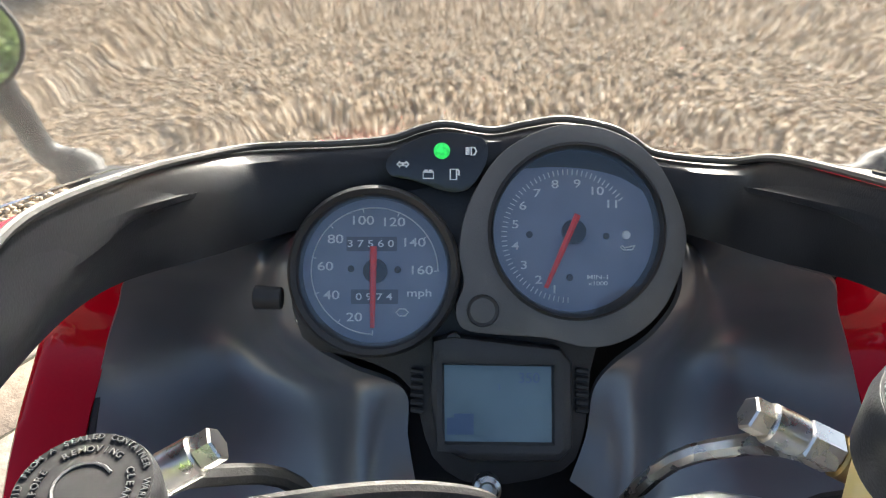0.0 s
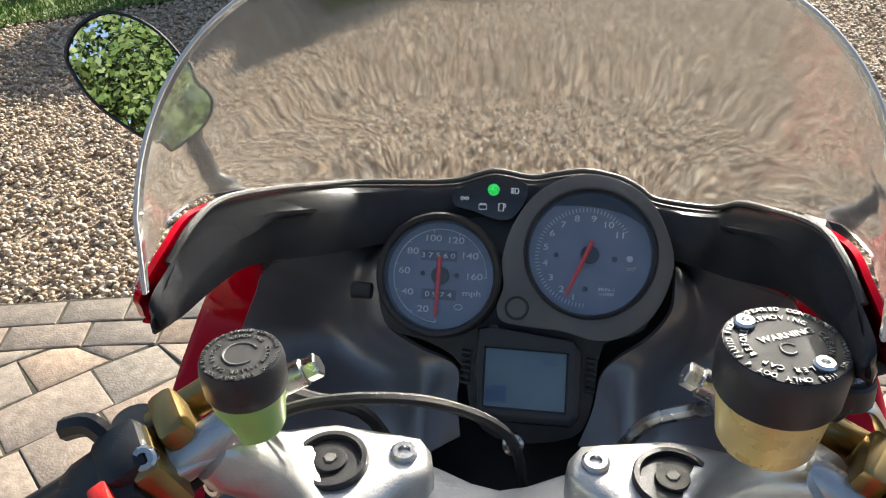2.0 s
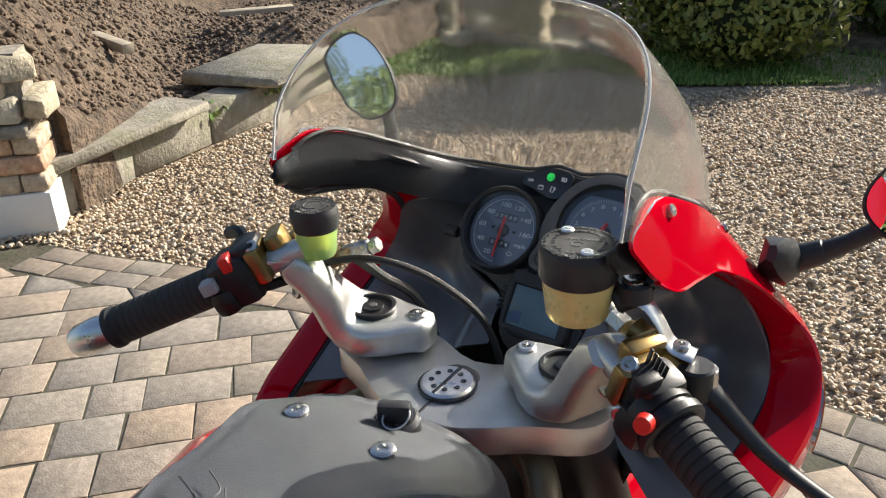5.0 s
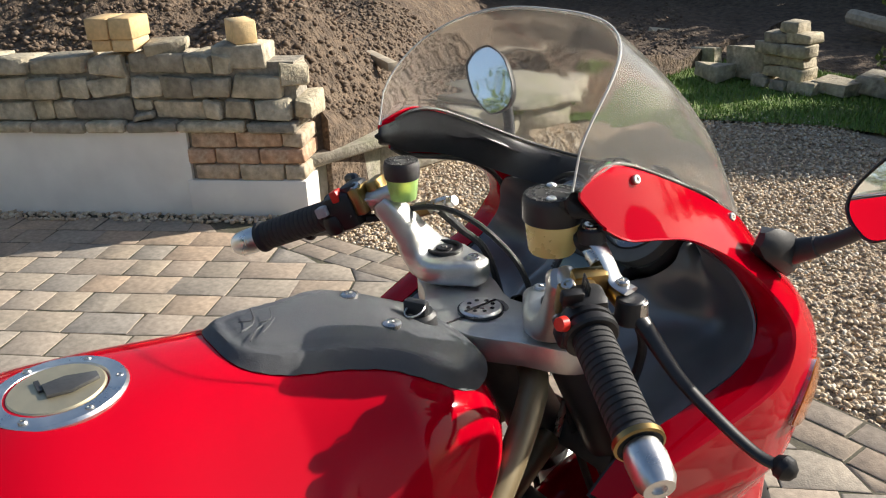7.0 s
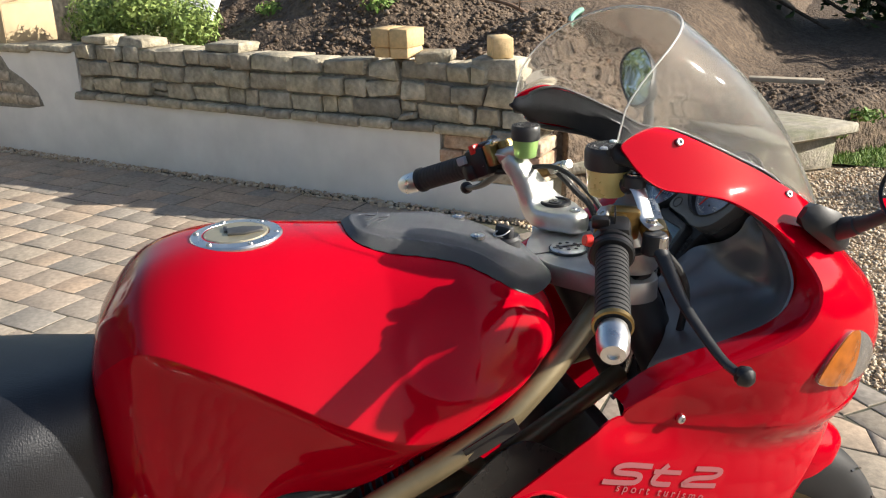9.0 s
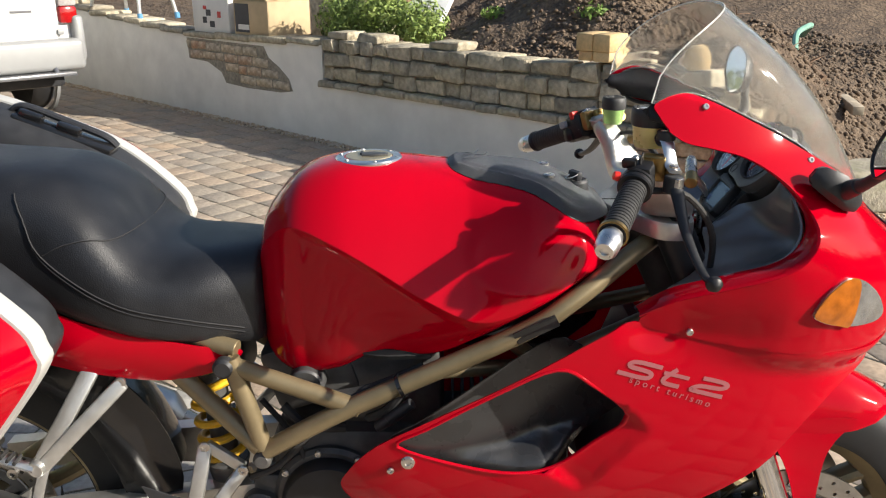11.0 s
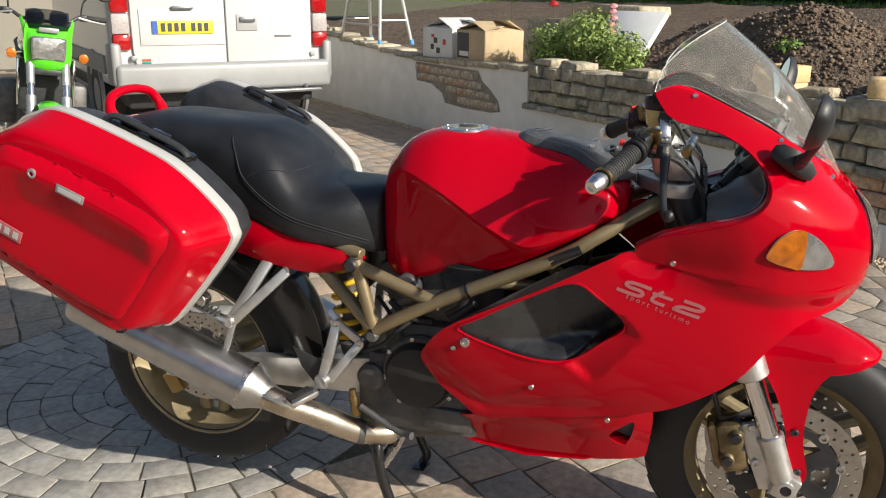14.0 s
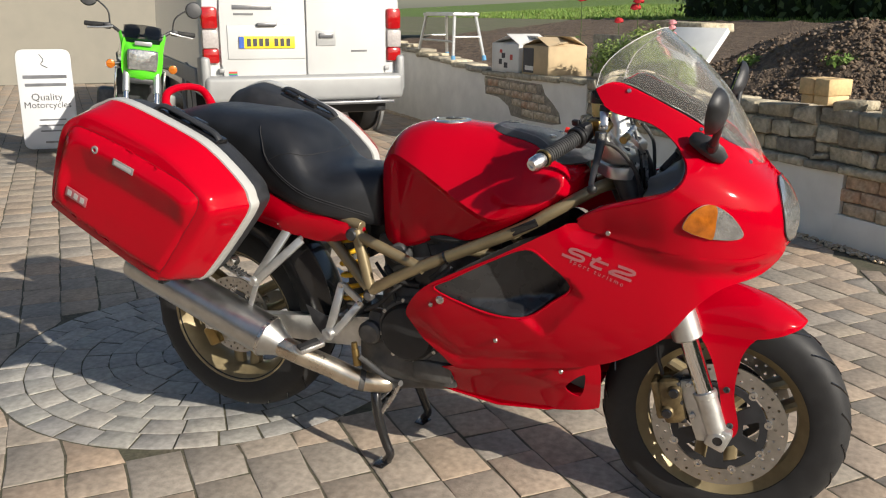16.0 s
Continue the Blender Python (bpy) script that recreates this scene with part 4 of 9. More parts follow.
ms += [b_panel(leg_o, lambda y, z: interp(z, [0.26, 0.42, 0.50, 0.53], [0.094, 0.090, 0.0815, 0.0765]), sx, 0.014, 0.003, n=4) for sx in (1, -1)]
mud = bp("front_mudguard", ms, RED)
for sx in (1, -1):
    bolt((sx * 0.094, 1.452, 0.392), (sx, 0, 0), 0.008, mud, BLACK)
    bolt((sx * 0.094, 1.468, 0.30), (sx, 0, 0), 0.008, mud, BLACK)

# -- fuel tank --
TY = [0.520, 0.529, 0.547, 0.590, 0.655, 0.725, 0.80, 0.88, 0.97, 1.03, 1.065, 1.075]
TT = [0.838, 0.888, 0.924, 0.968, 0.988, 0.989, 0.984, 0.976, 0.962, 0.940, 0.905, 0.880]   # crown height
TW = [0.050, 0.068, 0.096, 0.130, 0.158, 0.170, 0.176, 0.178, 0.170, 0.142, 0.105, 0.080]   # half width
TZ = [0.800, 0.845, 0.878, 0.908, 0.890, 0.852, 0.806, 0.775, 0.806, 0.838, 0.850, 0.850]   # height of the flank's crease
TB = [0.705, 0.680, 0.662, 0.648, 0.664, 0.700, 0.697, 0.735, 0.785, 0.818, 0.832, 0.835]   # lower edge
TBW = [0.044, 0.060, 0.085, 0.110, 0.124, 0.130, 0.134, 0.138, 0.132, 0.112, 0.088, 0.070]
TYF = np.linspace(TY[0], TY[-1], 84)


def tank_half(y):
    """Half a section of the tank: crown, crease and undercut flank."""
    zt, w, zw, zb, wb = (spl(y, TY, q) for q in (TT, TW, TZ, TB, TBW))
    e = interp(y, [0.50, 0.56, 0.80, 0.92, 1.0], [3.4, 3.2, 2.7, 2.6, 2.4])
    round_ = interp(y, [0.50, 0.86, 0.95, 1.075], [0.0, 0.0, 1.0, 1.0])
    half = []
    for k in range(27):
        a = math.pi / 2 * k / 26
        q = math.sin(a)
        z_cut = 1 - q ** e
        z_rnd = max(0.0, math.cos(a)) ** (2 / 2.4)
        x_rnd = math.sin(a) ** (2 / 2.4)
        half.append((w * (q + (x_rnd - q) * round_), zw + (zt - zw) * (z_cut + (z_rnd - z_cut) * round_)))
    step = interp(y, [0.50, 0.575, 0.600, 0.80, 0.88, 0.94], [0.0, 0.0, 0.009, 0.008, 0.004, 0.0])
    for k in range(1, 19):
        f = k / 18
        z = zw + (zb - zw) * f
        x = w + (wb - w) * f + 0.006 * math.sin(math.pi * f)
        x -= step * min(1.0, (zw - z) / 0.016) * interp(z, [zb, zb + 0.06], [0.3, 1.0])
        half.append((x, z))
    # hollow at the steering lock, ringed by a soft ridge
    out = []
    for x, z in half:
        rr = math.hypot((y - 0.952) / 0.088, (z - 0.868) / 0.052)
        d = -0.007 * max(0.0, 1 - rr * rr) + 0.0035 * math.exp(-((rr - 1.0) / 0.10) ** 2) * (1 if z < 0.885 else max(0.0, 1 - (z - 0.885) / 0.02))
        out.append((x + d if x > 0.10 else x, z))
    return out


rings = []
for y in TYF:
    half = tank_half(y)
    rings.append([Vector((x, y, z)) for x, z in half] + [Vector((-x, y, z)) for x, z in reversed(half[1:])])
tank = bp("fuel_tank", b_loft(rings), RED, sharp=50)
tank.location.x = 0.012
sub = tank.modifiers.new("smooth", "SUBSURF")
sub.levels = sub.render_levels = 1
cap_m = Vector((0.003, 0.699, 0.9855))
cap = bp("fuel_cap", b_lathe([(0, -0.012), (0.054, -0.012), (0.054, 0.001), (0.052, 0.0035), (0.040, 0.0045), (0.0385, 0.002), (0, 0.002)], cap_m, (0, -0.02, 1), 48), ALU, tank, "brushed aluminium filler ring")
bp("cap_lid", b_lathe([(0, 0.001), (0.0375, 0.001), (0.0375, 0.0038), (0.036, 0.0052), (0, 0.006)], cap_m, (0, -0.02, 1), 48), mat("champagne_lid", (0.55, 0.48, 0.33), 0.45, 0.8, var=0.1, scale=50), cap)
bp("key_flap", b_plate([(-0.010, -0.028), (0.010, -0.028), (0.013, -0.010), (0.005, 0.013), (-0.005, 0.013), (-0.013, -0.010)], 0.0035, Matrix.Translation(cap_m + Vector((0.004, 0.018, 0.0055))), 0.001), DARKMETAL, cap)
bp("lid_slot", b_box(cap_m + Vector((-0.008, -0.012, 0.0065)), (0.018, 0.004, 0.002)), BLACK, cap)
for k in range(6):
    a = math.pi / 3 * k + 0.3
    bolt(cap_m + Vector((0.0465 * math.cos(a), 0.0465 * math.sin(a), 0.0025)), (0, 0, 1), 0.0036, cap)

# pad over the tank's nose
pad_o = [(0.0, 0.826), (0.030, 0.828), (0.050, 0.840), (0.064, 0.87), (0.073, 0.91), (0.088, 0.95), (0.106, 0.985), (0.114, 1.015), (0.100, 1.050), (0.060, 1.076), (0.0, 1.082)]
pad_o = pad_o + [(-x, y) for x, y in reversed(pad_o[1:-1])]


def tank_z(x, y):
    if y > 1.03:
        zt, w, zw = 0.940 - (y - 1.03) * 0.55, 0.142, spl(y, TY, TZ)
        q = min(0.999, abs(x) / w)
        return zw + (zt - zw) * (1 - q ** 2.4) ** (1 / 2.4)
    h = tank_half(y)[:27]
    return float(np.interp(abs(x), [p[0] for p in h], [p[1] for p in h]))


pad_c = cr([(a, b, 0) for a, b in pad_o], 10, True)
padm = b_panel(pad_o, lambda x, y: 0.0, 1, 0.0055, 0, n=8)
PADC = np.array([[q.x, q.y] for q in pad_c])
for v in padm.verts:
    x, y = v.co.y, v.co.z
    edge = float(np.min(np.hypot(PADC[:, 0] - x, PADC[:, 1] - y)))
    flat_z = 0.35 * (tank_z(0.0, y) - tank_z(x, y)) * (1 if y < 0.97 else max(0.0, 1 - (y - 0.97) / 0.05))
    e_ = min(1.0, edge / 0.012)
    v.co = Vector((x, y, tank_z(x, y) + 0.001 + 0.008 * e_ * e_ * (3 - 2 * e_) - 0.0022 * math.exp(-((edge - 0.020) / 0.004) ** 2) + flat_z * e_))
pad = bp("tank_pad", thick(padm, 0.008), PAD, tank, "dark grey moulded plastic tank pad")
for sx in (1, -1):
    bolt((sx * 0.0405, 0.985, tank_z(0.0405, 0.985) + 0.011), (0, 0, 1), 0.009, pad)
bp("pad_script", [b_tube([(x0, y0, tank_z(x0, y0) + 0.0137), (x0 * 0.5, y0 + 0.012, tank_z(x0, y0) + 0.0137), (x0 - 0.02, y0 + 0.02, tank_z(x0, y0) + 0.0137)], 0.0006, 4) for x0, y0 in
                  ((0.03, 0.85), (0.022, 0.865), (0.012, 0.85), (0.002, 0.87), (-0.008, 0.855))], BLACK, pad)
lockp = Vector((0.012, 1.034, 0.944))
key = bp("ignition_lock", b_lathe([(0, -0.02), (0.018, -0.02), (0.018, 0.006), (0.015, 0.010), (0.010, 0.010), (0.009, 0.006), (0, 0.006)], lockp, (0, -0.1, 1), 24), BLACK, pad)
bp("key", [b_box(lockp + Vector((0.002, -0.004, 0.017)), (0.026, 0.012, 0.016), 0.004, Matrix.Rotation(0.5, 4, "Z")), b_box(lockp + Vector((0, 0, 0.009)), (0.007, 0.003, 0.014))], BLACK, key)
bp("key_ring", b_tube([lockp + Vector((0.010 * math.cos(a) + 0.008, 0.010 * math.sin(a) - 0.010, 0.018 + 0.004 * math.sin(a))) for a in np.linspace(0, 6.28, 12)[:-1]], 0.0009, 6, 2, closed=True), STEEL, key)

# -- seat --
SY = [-0.200, -0.185, -0.136, -0.05, 0.07, 0.185, 0.235, 0.285, 0.335, 0.375, 0.44, 0.50, 0.535]
ST = [0.940, 0.960, 0.980, 0.995, 0.990, 0.984, 0.972, 0.936, 0.874, 0.853, 0.852, 0.853, 0.853]
SW = [0.045, 0.085, 0.115, 0.130, 0.142, 0.156, 0.164, 0.170, 0.171, 0.166, 0.150, 0.122, 0.104]
SB = [0.925, 0.925, 0.915, 0.902, 0.872, 0.785, 0.760, 0.744, 0.731, 0.722, 0.710, 0.702, 0.698]
rings = []
for y in np.linspace(SY[0], SY[-1], 50):
    zt, w, zb = (spl(y, SY, q) for q in (ST, SW, SB))
    half = []
    for k in range(11):
        a = math.pi / 2 * k / 10
        half.append((w * math.sin(a) ** 0.62, zb + 0.35 * (zt - zb) + 0.65 * (zt - zb) * math.cos(a) ** 0.72))
    half += [(w * 1.0, zb + 0.2 * (zt - zb)), (w * 0.97, zb), (w * 0.6, zb - 0.004), (0, zb - 0.004)]
    rings.append([Vector((x, y, z)) for x, z in half] + [Vector((-x, y, z)) for x, z in reversed(half[1:-1])])
seat = bp("seat", b_loft(rings), LEATHER, None, "black stitched vinyl dual seat")
sub = seat.modifiers.new("smooth", "SUBSURF")
sub.levels = sub.render_levels = 1


def seat_side(y, f):
    zt, w, zb = (spl(y, SY, q) for q in (ST, SW, SB))
    a = math.pi / 2 * f
    return w * math.sin(a) ** 0.62, zb + 0.35 * (zt - zb) + 0.65 * (zt - zb) * math.cos(a) ** 0.72


def seat_at(y, z, off=0.0006):
    """Half width of the seat at a height."""
    w = max(seat_side(y, f)[0] for f in np.linspace(0, 1, 41) if seat_side(y, f)[1] >= z - 0.004 or f == 0)
    return w + off


for sx in (1, -1):
    P = [(sx * seat_at(q.x, q.y), q.x, q.y) for q in cr([(0.178, 0.955, 0), (0.197, 0.915, 0), (0.214, 0.872, 0), (0.264, 0.828, 0), (0.334, 0.789, 0), (0.437, 0.758, 0), (0.505, 0.734, 0)], 7)]
    bp("seat_seam", b_tube(P, 0.0013, 6, 1), THREAD, seat)
    P = [(x, y, z - 0.007) for x, y, z in P if y > 0.2]
    bp("seat_seam", b_tube(P, 0.0011, 6, 1), THREAD, seat)
    P = [(sx * (seat_side(y, f)[0] + 0.0003), y, seat_side(y, f)[1] + 0.0004) for y, f in ((0.222, 0.93), (0.25, 0.82), (0.285, 0.65), (0.312, 0.45), (0.325, 0.22), (0.33, 0.02))]
    bp("seat_seam", b_tube(P, 0.0013, 6, 5), THREAD, seat)

# -- tail --


def tail_x(y, z):
    return interp(y, [-0.32, -0.22, 0.0, 0.25, 0.45, 0.55], [0.05, 0.105, 0.142, 0.166, 0.150, 0.118]) - 1.5 * abs(z - interp(y, [-0.3, 0.12, 0.5], [0.90, 0.745, 0.690])) ** 1.6


tail_o = [(0.502, 0.698), (0.475, 0.676), (0.425, 0.658), (0.36, 0.650), (0.28, 0.662), (0.212, 0.677), (0.12, 0.700), (-0.02, 0.755), (-0.18, 0.83), (-0.31, 0.885), (-0.32, 0.93), (-0.22, 0.945), (-0.1, 0.925), (0.06, 0.875), (0.16, 0.80), (0.28, 0.752), (0.40, 0.722), (0.47, 0.708)]
tl = bp("tail_fairing", [b_panel(tail_o, tail_x, sx, 0.02, 0.003) for sx in (1, -1)], RED)
bp("tail_top", thick(b_loft([[Vector((x * w, y, z - 0.02 * abs(x))) for x in np.linspace(-1, 1, 9)] for y, z, w in ((-0.335, 0.91, 0.05), (-0.28, 0.94, 0.085), (-0.2, 0.95, 0.11), (-0.1, 0.945, 0.125))], False, False), 0.004), RED, tl)
grab = [(0.088, -0.150, 0.950), (0.096, -0.160, 0.972), (0.096, -0.172, 0.998), (0.078, -0.180, 1.022), (0.040, -0.184, 1.033), (0.0, -0.184, 1.036), (-0.040, -0.184, 1.033), (-0.078, -0.180, 1.022), (-0.096, -0.172, 0.998), (-0.096, -0.160, 0.972), (-0.088, -0.150, 0.950)]
bp("grab_rail", b_tube(grab, [0.020, 0.016, 0.0125, 0.0115, 0.011, 0.011, 0.011, 0.0115, 0.0125, 0.016, 0.020], 14, 6), RED, None, "red grab rail behind the seat")
foot_r = []
for y, hw, z in ((-0.13, 0.10, 0.958), (-0.17, 0.118, 0.962), (-0.22, 0.112, 0.960), (-0.27, 0.095, 0.950), (-0.31, 0.06, 0.935)):
    foot_r.append([Vector((hw * math.copysign(abs(math.cos(a)) ** 0.6, math.cos(a)), y, z - 0.02 + 0.024 * math.copysign(abs(math.sin(a)) ** 0.6, math.sin(a)))) for a in np.linspace(0, 2 * math.pi, 29)[:-1]])
bp("grab_rail_foot", b_loft(foot_r), RED)

# -- side fairing --


def nose_f(z):
    """How far forward the nose reaches."""
    return spl(z, [0.68, 0.72, 0.76, 0.82, 0.88, 0.93, 0.96, 1.03, 1.10, 1.13], [1.50, 1.53, 1.55, 1.555, 1.530, 1.478, 1.452, 1.42, 1.38, 1.36])


def up_x(y, z):
    """Half width of the upper fairing: widest beside the lamps, drawn in behind them."""
    W_ = spl(z, [0.70, 0.78, 0.84, 0.90, 0.94, 0.98, 1.03, 1.07, 1.11], [0.246, 0.262, 0.274, 0.274, 0.266, 0.240, 0.198, 0.178, 0.162])
    yf = nose_f(z)
    y0 = interp(z, [0.93, 1.03], [1.20, 1.08])
    q = max(0.0, min(1.0, (y - y0) / (yf - y0)))
    p = 2.4
    hollow = interp(y, [1.08, 1.16, 1.24, 1.30, 1.36], [0.135, 0.115, 0.07, 0.025, 0.0]) * interp(z, [0.74, 0.78, 0.86, 0.92], [0.6, 1.0, 0.8, 0.0])
    return max(W_ * (1 - hollow) * (1 - q ** p) ** (1 / p), 0.0005)



def fair_x(y, z):
    """Half width of the lower fairing."""
    w = spl(z, [0.24, 0.30, 0.36, 0.44, 0.52, 0.60, 0.70, 0.80], [0.105, 0.135, 0.165, 0.200, 0.228, 0.242, 0.245, 0.240])
    back = spl(y, [0.62, 0.70, 0.80, 1.00, 1.15, 1.25, 1.33, 1.40, 1.47, 1.53, 1.55], [0.93, 1.0, 1.03, 1.02, 0.985, 0.95, 0.905, 0.82, 0.60, 0.30, 0.12])
    return w * back


side_o = [(0.662, 0.505), (0.676, 0.545), (0.72, 0.595), (0.79, 0.638), (0.91, 0.700), (0.99, 0.745), (1.055, 0.782), (1.095, 0.798), (1.173, 0.777), (1.33, 0.757), (1.46, 0.745), (1.535, 0.760), (1.538, 0.735),
          (1.50, 0.695), (1.425, 0.672), (1.37, 0.625), (1.31, 0.545), (1.21, 0.470), (1.14, 0.440), (1.09, 0.425), (1.0, 0.405), (0.90, 0.385), (0.79, 0.36), (0.745, 0.40), (0.695, 0.45)]
scoop_h = [(0.752, 0.598), (0.80, 0.632), (0.90, 0.69), (0.985, 0.728), (1.035, 0.705), (1.095, 0.648), (1.05, 0.60), (0.99, 0.553), (0.93, 0.548), (0.85, 0.562)]


def seam_z(y):
    return interp(y, [1.055, 1.095, 1.173, 1.33, 1.46, 1.535], [0.782, 0.798, 0.777, 0.757, 0.745, 0.76])


def smooth(t):
    t = min(1.0, max(0.0, t))
    return t * t * (3 - 2 * t)


def side_x(y, z):
    x = fair_x(y, z)
    # recess with a crisp edge that leads out of the duct
    px, pz = y - 1.088, z - 0.655
    off_, run = px * 0.78 - pz * 0.625, -px * 0.625 - pz * 0.78
    d = smooth((0.050 - off_) / 0.007) * smooth((off_ + 0.03) / 0.01) * smooth((run + 0.004) / 0.010) * smooth((0.150 - run) / 0.012) * (0.30 + 0.70 * smooth(1 - off_ / 0.050))
    # rolled crease along the lower edge
    lo = smooth(1 - abs(z - interp(y, [0.70, 0.80, 1.1, 1.2], [0.475, 0.40, 0.445, 0.48])) / 0.035) * interp(y, [1.0, 1.15], [1, 0])
    # upper edge rolls in under the seam
    ro = smooth(1 - (seam_z(y) - z) / 0.055) * smooth((y - 1.06) / 0.06)
    return x - 0.013 * d - 0.005 * lo + (up_x(y, max(z, 0.76)) - 0.002 - x) * ro


for sx in (1, -1):
    sf_ = bp("side_fairing", b_panel(side_o, side_x, sx, 0.009, 0.003, [scoop_h], n=4), RED, None, "glossy red lower side fairing panel", 65)
    bp("air_duct", b_panel([(0.74, 0.60), (0.80, 0.645), (0.90, 0.702), (0.99, 0.742), (1.05, 0.715), (1.115, 0.65), (1.06, 0.59), (0.99, 0.538), (0.92, 0.535), (0.84, 0.55)],
                           lambda y, z: fair_x(y, z) - 0.006 - min(0.085 * smooth((y - 0.74) / 0.34), 0.010 + 1.5 * max(0.0, z - interp(y, [0.74, 0.93, 0.99, 1.10], [0.590, 0.550, 0.553, 0.645])) + 0.07 * smooth((y - 0.97) / 0.08)), sx, 0.010, 0.003, n=4), DUCT, sf_, "satin black air duct insert", 60)
    bp("duct_lip", b_tube([(sx * (side_x(y, z) - 0.001), y, z) for y, z in scoop_h], 0.003, 8, 4, closed=True), RED, sf_)
    for y, z in ((1.173, 0.784), (1.329, 0.760), (1.47, 0.737), (0.741, 0.553), (0.908, 0.477), (1.069, 0.409)):
        bolt((sx * (fair_x(y, z) + 0.002), y, z), (sx, 0.15, 0), 0.0055, sf_)
    bolt((sx * (fair_x(0.768, 0.571) + 0.002), 0.768, 0.571), (sx, 0, 0.1), 0.0105, sf_, STEEL)


def on_side(y, z, off=0.0012):
    return Vector((side_x(y, z) + off, y, z))


def decal(name, pts, r, mt):
    P = cr([(y, z, 0) for y, z in pts], 4)
    bm = bmesh.new()
    for sg in (1,):
        L = []
        for i, p in enumerate(P):
            t = (P[min(i + 1, len(P) - 1)] - P[max(i - 1, 0)]).normalized()
            n = Vector((-t.y, t.x, 0))
            a, b = p + n * r, p - n * r
            L.append((bm.verts.new(on_side(a.x, a.y)), bm.verts.new(on_side(b.x, b.y))))
        for q, w in zip(L, L[1:]):
            bm.faces.new((q[0], q[1], w[1], w[0]))
    return bp(name, bm, mt, sf_)


# lower belly pan
belly_o = [(0.645, 0.308), (0.64, 0.282), (0.72, 0.262), (0.88, 0.252), (1.02, 0.262), (1.105, 0.276), (1.146, 0.288), (1.155, 0.310), (1.162, 0.420), (1.145, 0.445), (1.08, 0.428), (1.0, 0.410), (0.90, 0.388), (0.785, 0.362), (0.70, 0.330)]
for sx in (1, -1):
    bl = bp("belly_pan", b_panel(belly_o, lambda y, z: fair_x(y, z) * interp(y, [0.63, 0.75, 0.9, 1.04, 1.10, 1.17], [0.84, 0.94, 0.975, 0.975, 0.955, 0.87]) - 0.007 + 0.006 * smooth((z - 0.33) / 0.05), sx, 0.012, 0.003, [[(1.072, 0.352), (1.124, 0.402), (1.108, 0.326)]], n=4), RED, None, "", 60)
    bp("belly_duct", b_panel([(1.06, 0.372), (1.125, 0.42), (1.15, 0.33)], lambda y, z: fair_x(y, z) * 0.9 - 0.022, sx, 0.01, 0.002, n=3), BLACK, bl)
bp("belly_floor", thick(b_loft([[Vector((x * w, y, z)) for x in np.linspace(-1, 1, 7)] for y, z, w in ((0.66, 0.30, 0.10), (0.75, 0.262, 0.11), (0.88, 0.247, 0.112), (1.02, 0.262, 0.115), (1.13, 0.30, 0.10))], False, False), 0.003), RED)

# -- upper fairing --
OPEN_E = ((1.10, 0.806), (1.145, 0.832), (1.222, 0.858), (1.293, 0.883), (1.325, 0.909), (1.334, 0.940), (1.318, 0.972), (1.288, 1.002), (1.245, 1.027), (1.198, 1.040), (1.158, 1.049), (1.134, 1.064))
LIP_D = (0.030, 0.041, 0.041, 0.041, 0.041, 0.036, 0.026, 0.018, 0.012, 0.009, 0.007, 0.006)
up_o = [(1.114, 1.098), (1.15, 1.112), (1.185, 1.104), (1.26, 1.070), (1.342, 1.027), (1.423, 0.979), (1.459, 0.960), (1.489, 0.931), (1.539, 0.880), (1.564, 0.82), (1.558, 0.765), (1.540, 0.742), (1.46, 0.740), (1.33, 0.753), (1.173, 0.775), (1.10, 0.797),
        (1.145, 0.832), (1.222, 0.858), (1.293, 0.883), (1.325, 0.909), (1.334, 0.940), (1.318, 0.972), (1.288, 1.002), (1.245, 1.027), (1.198, 1.040), (1.158, 1.049), (1.134, 1.064), (1.119, 1.083)]
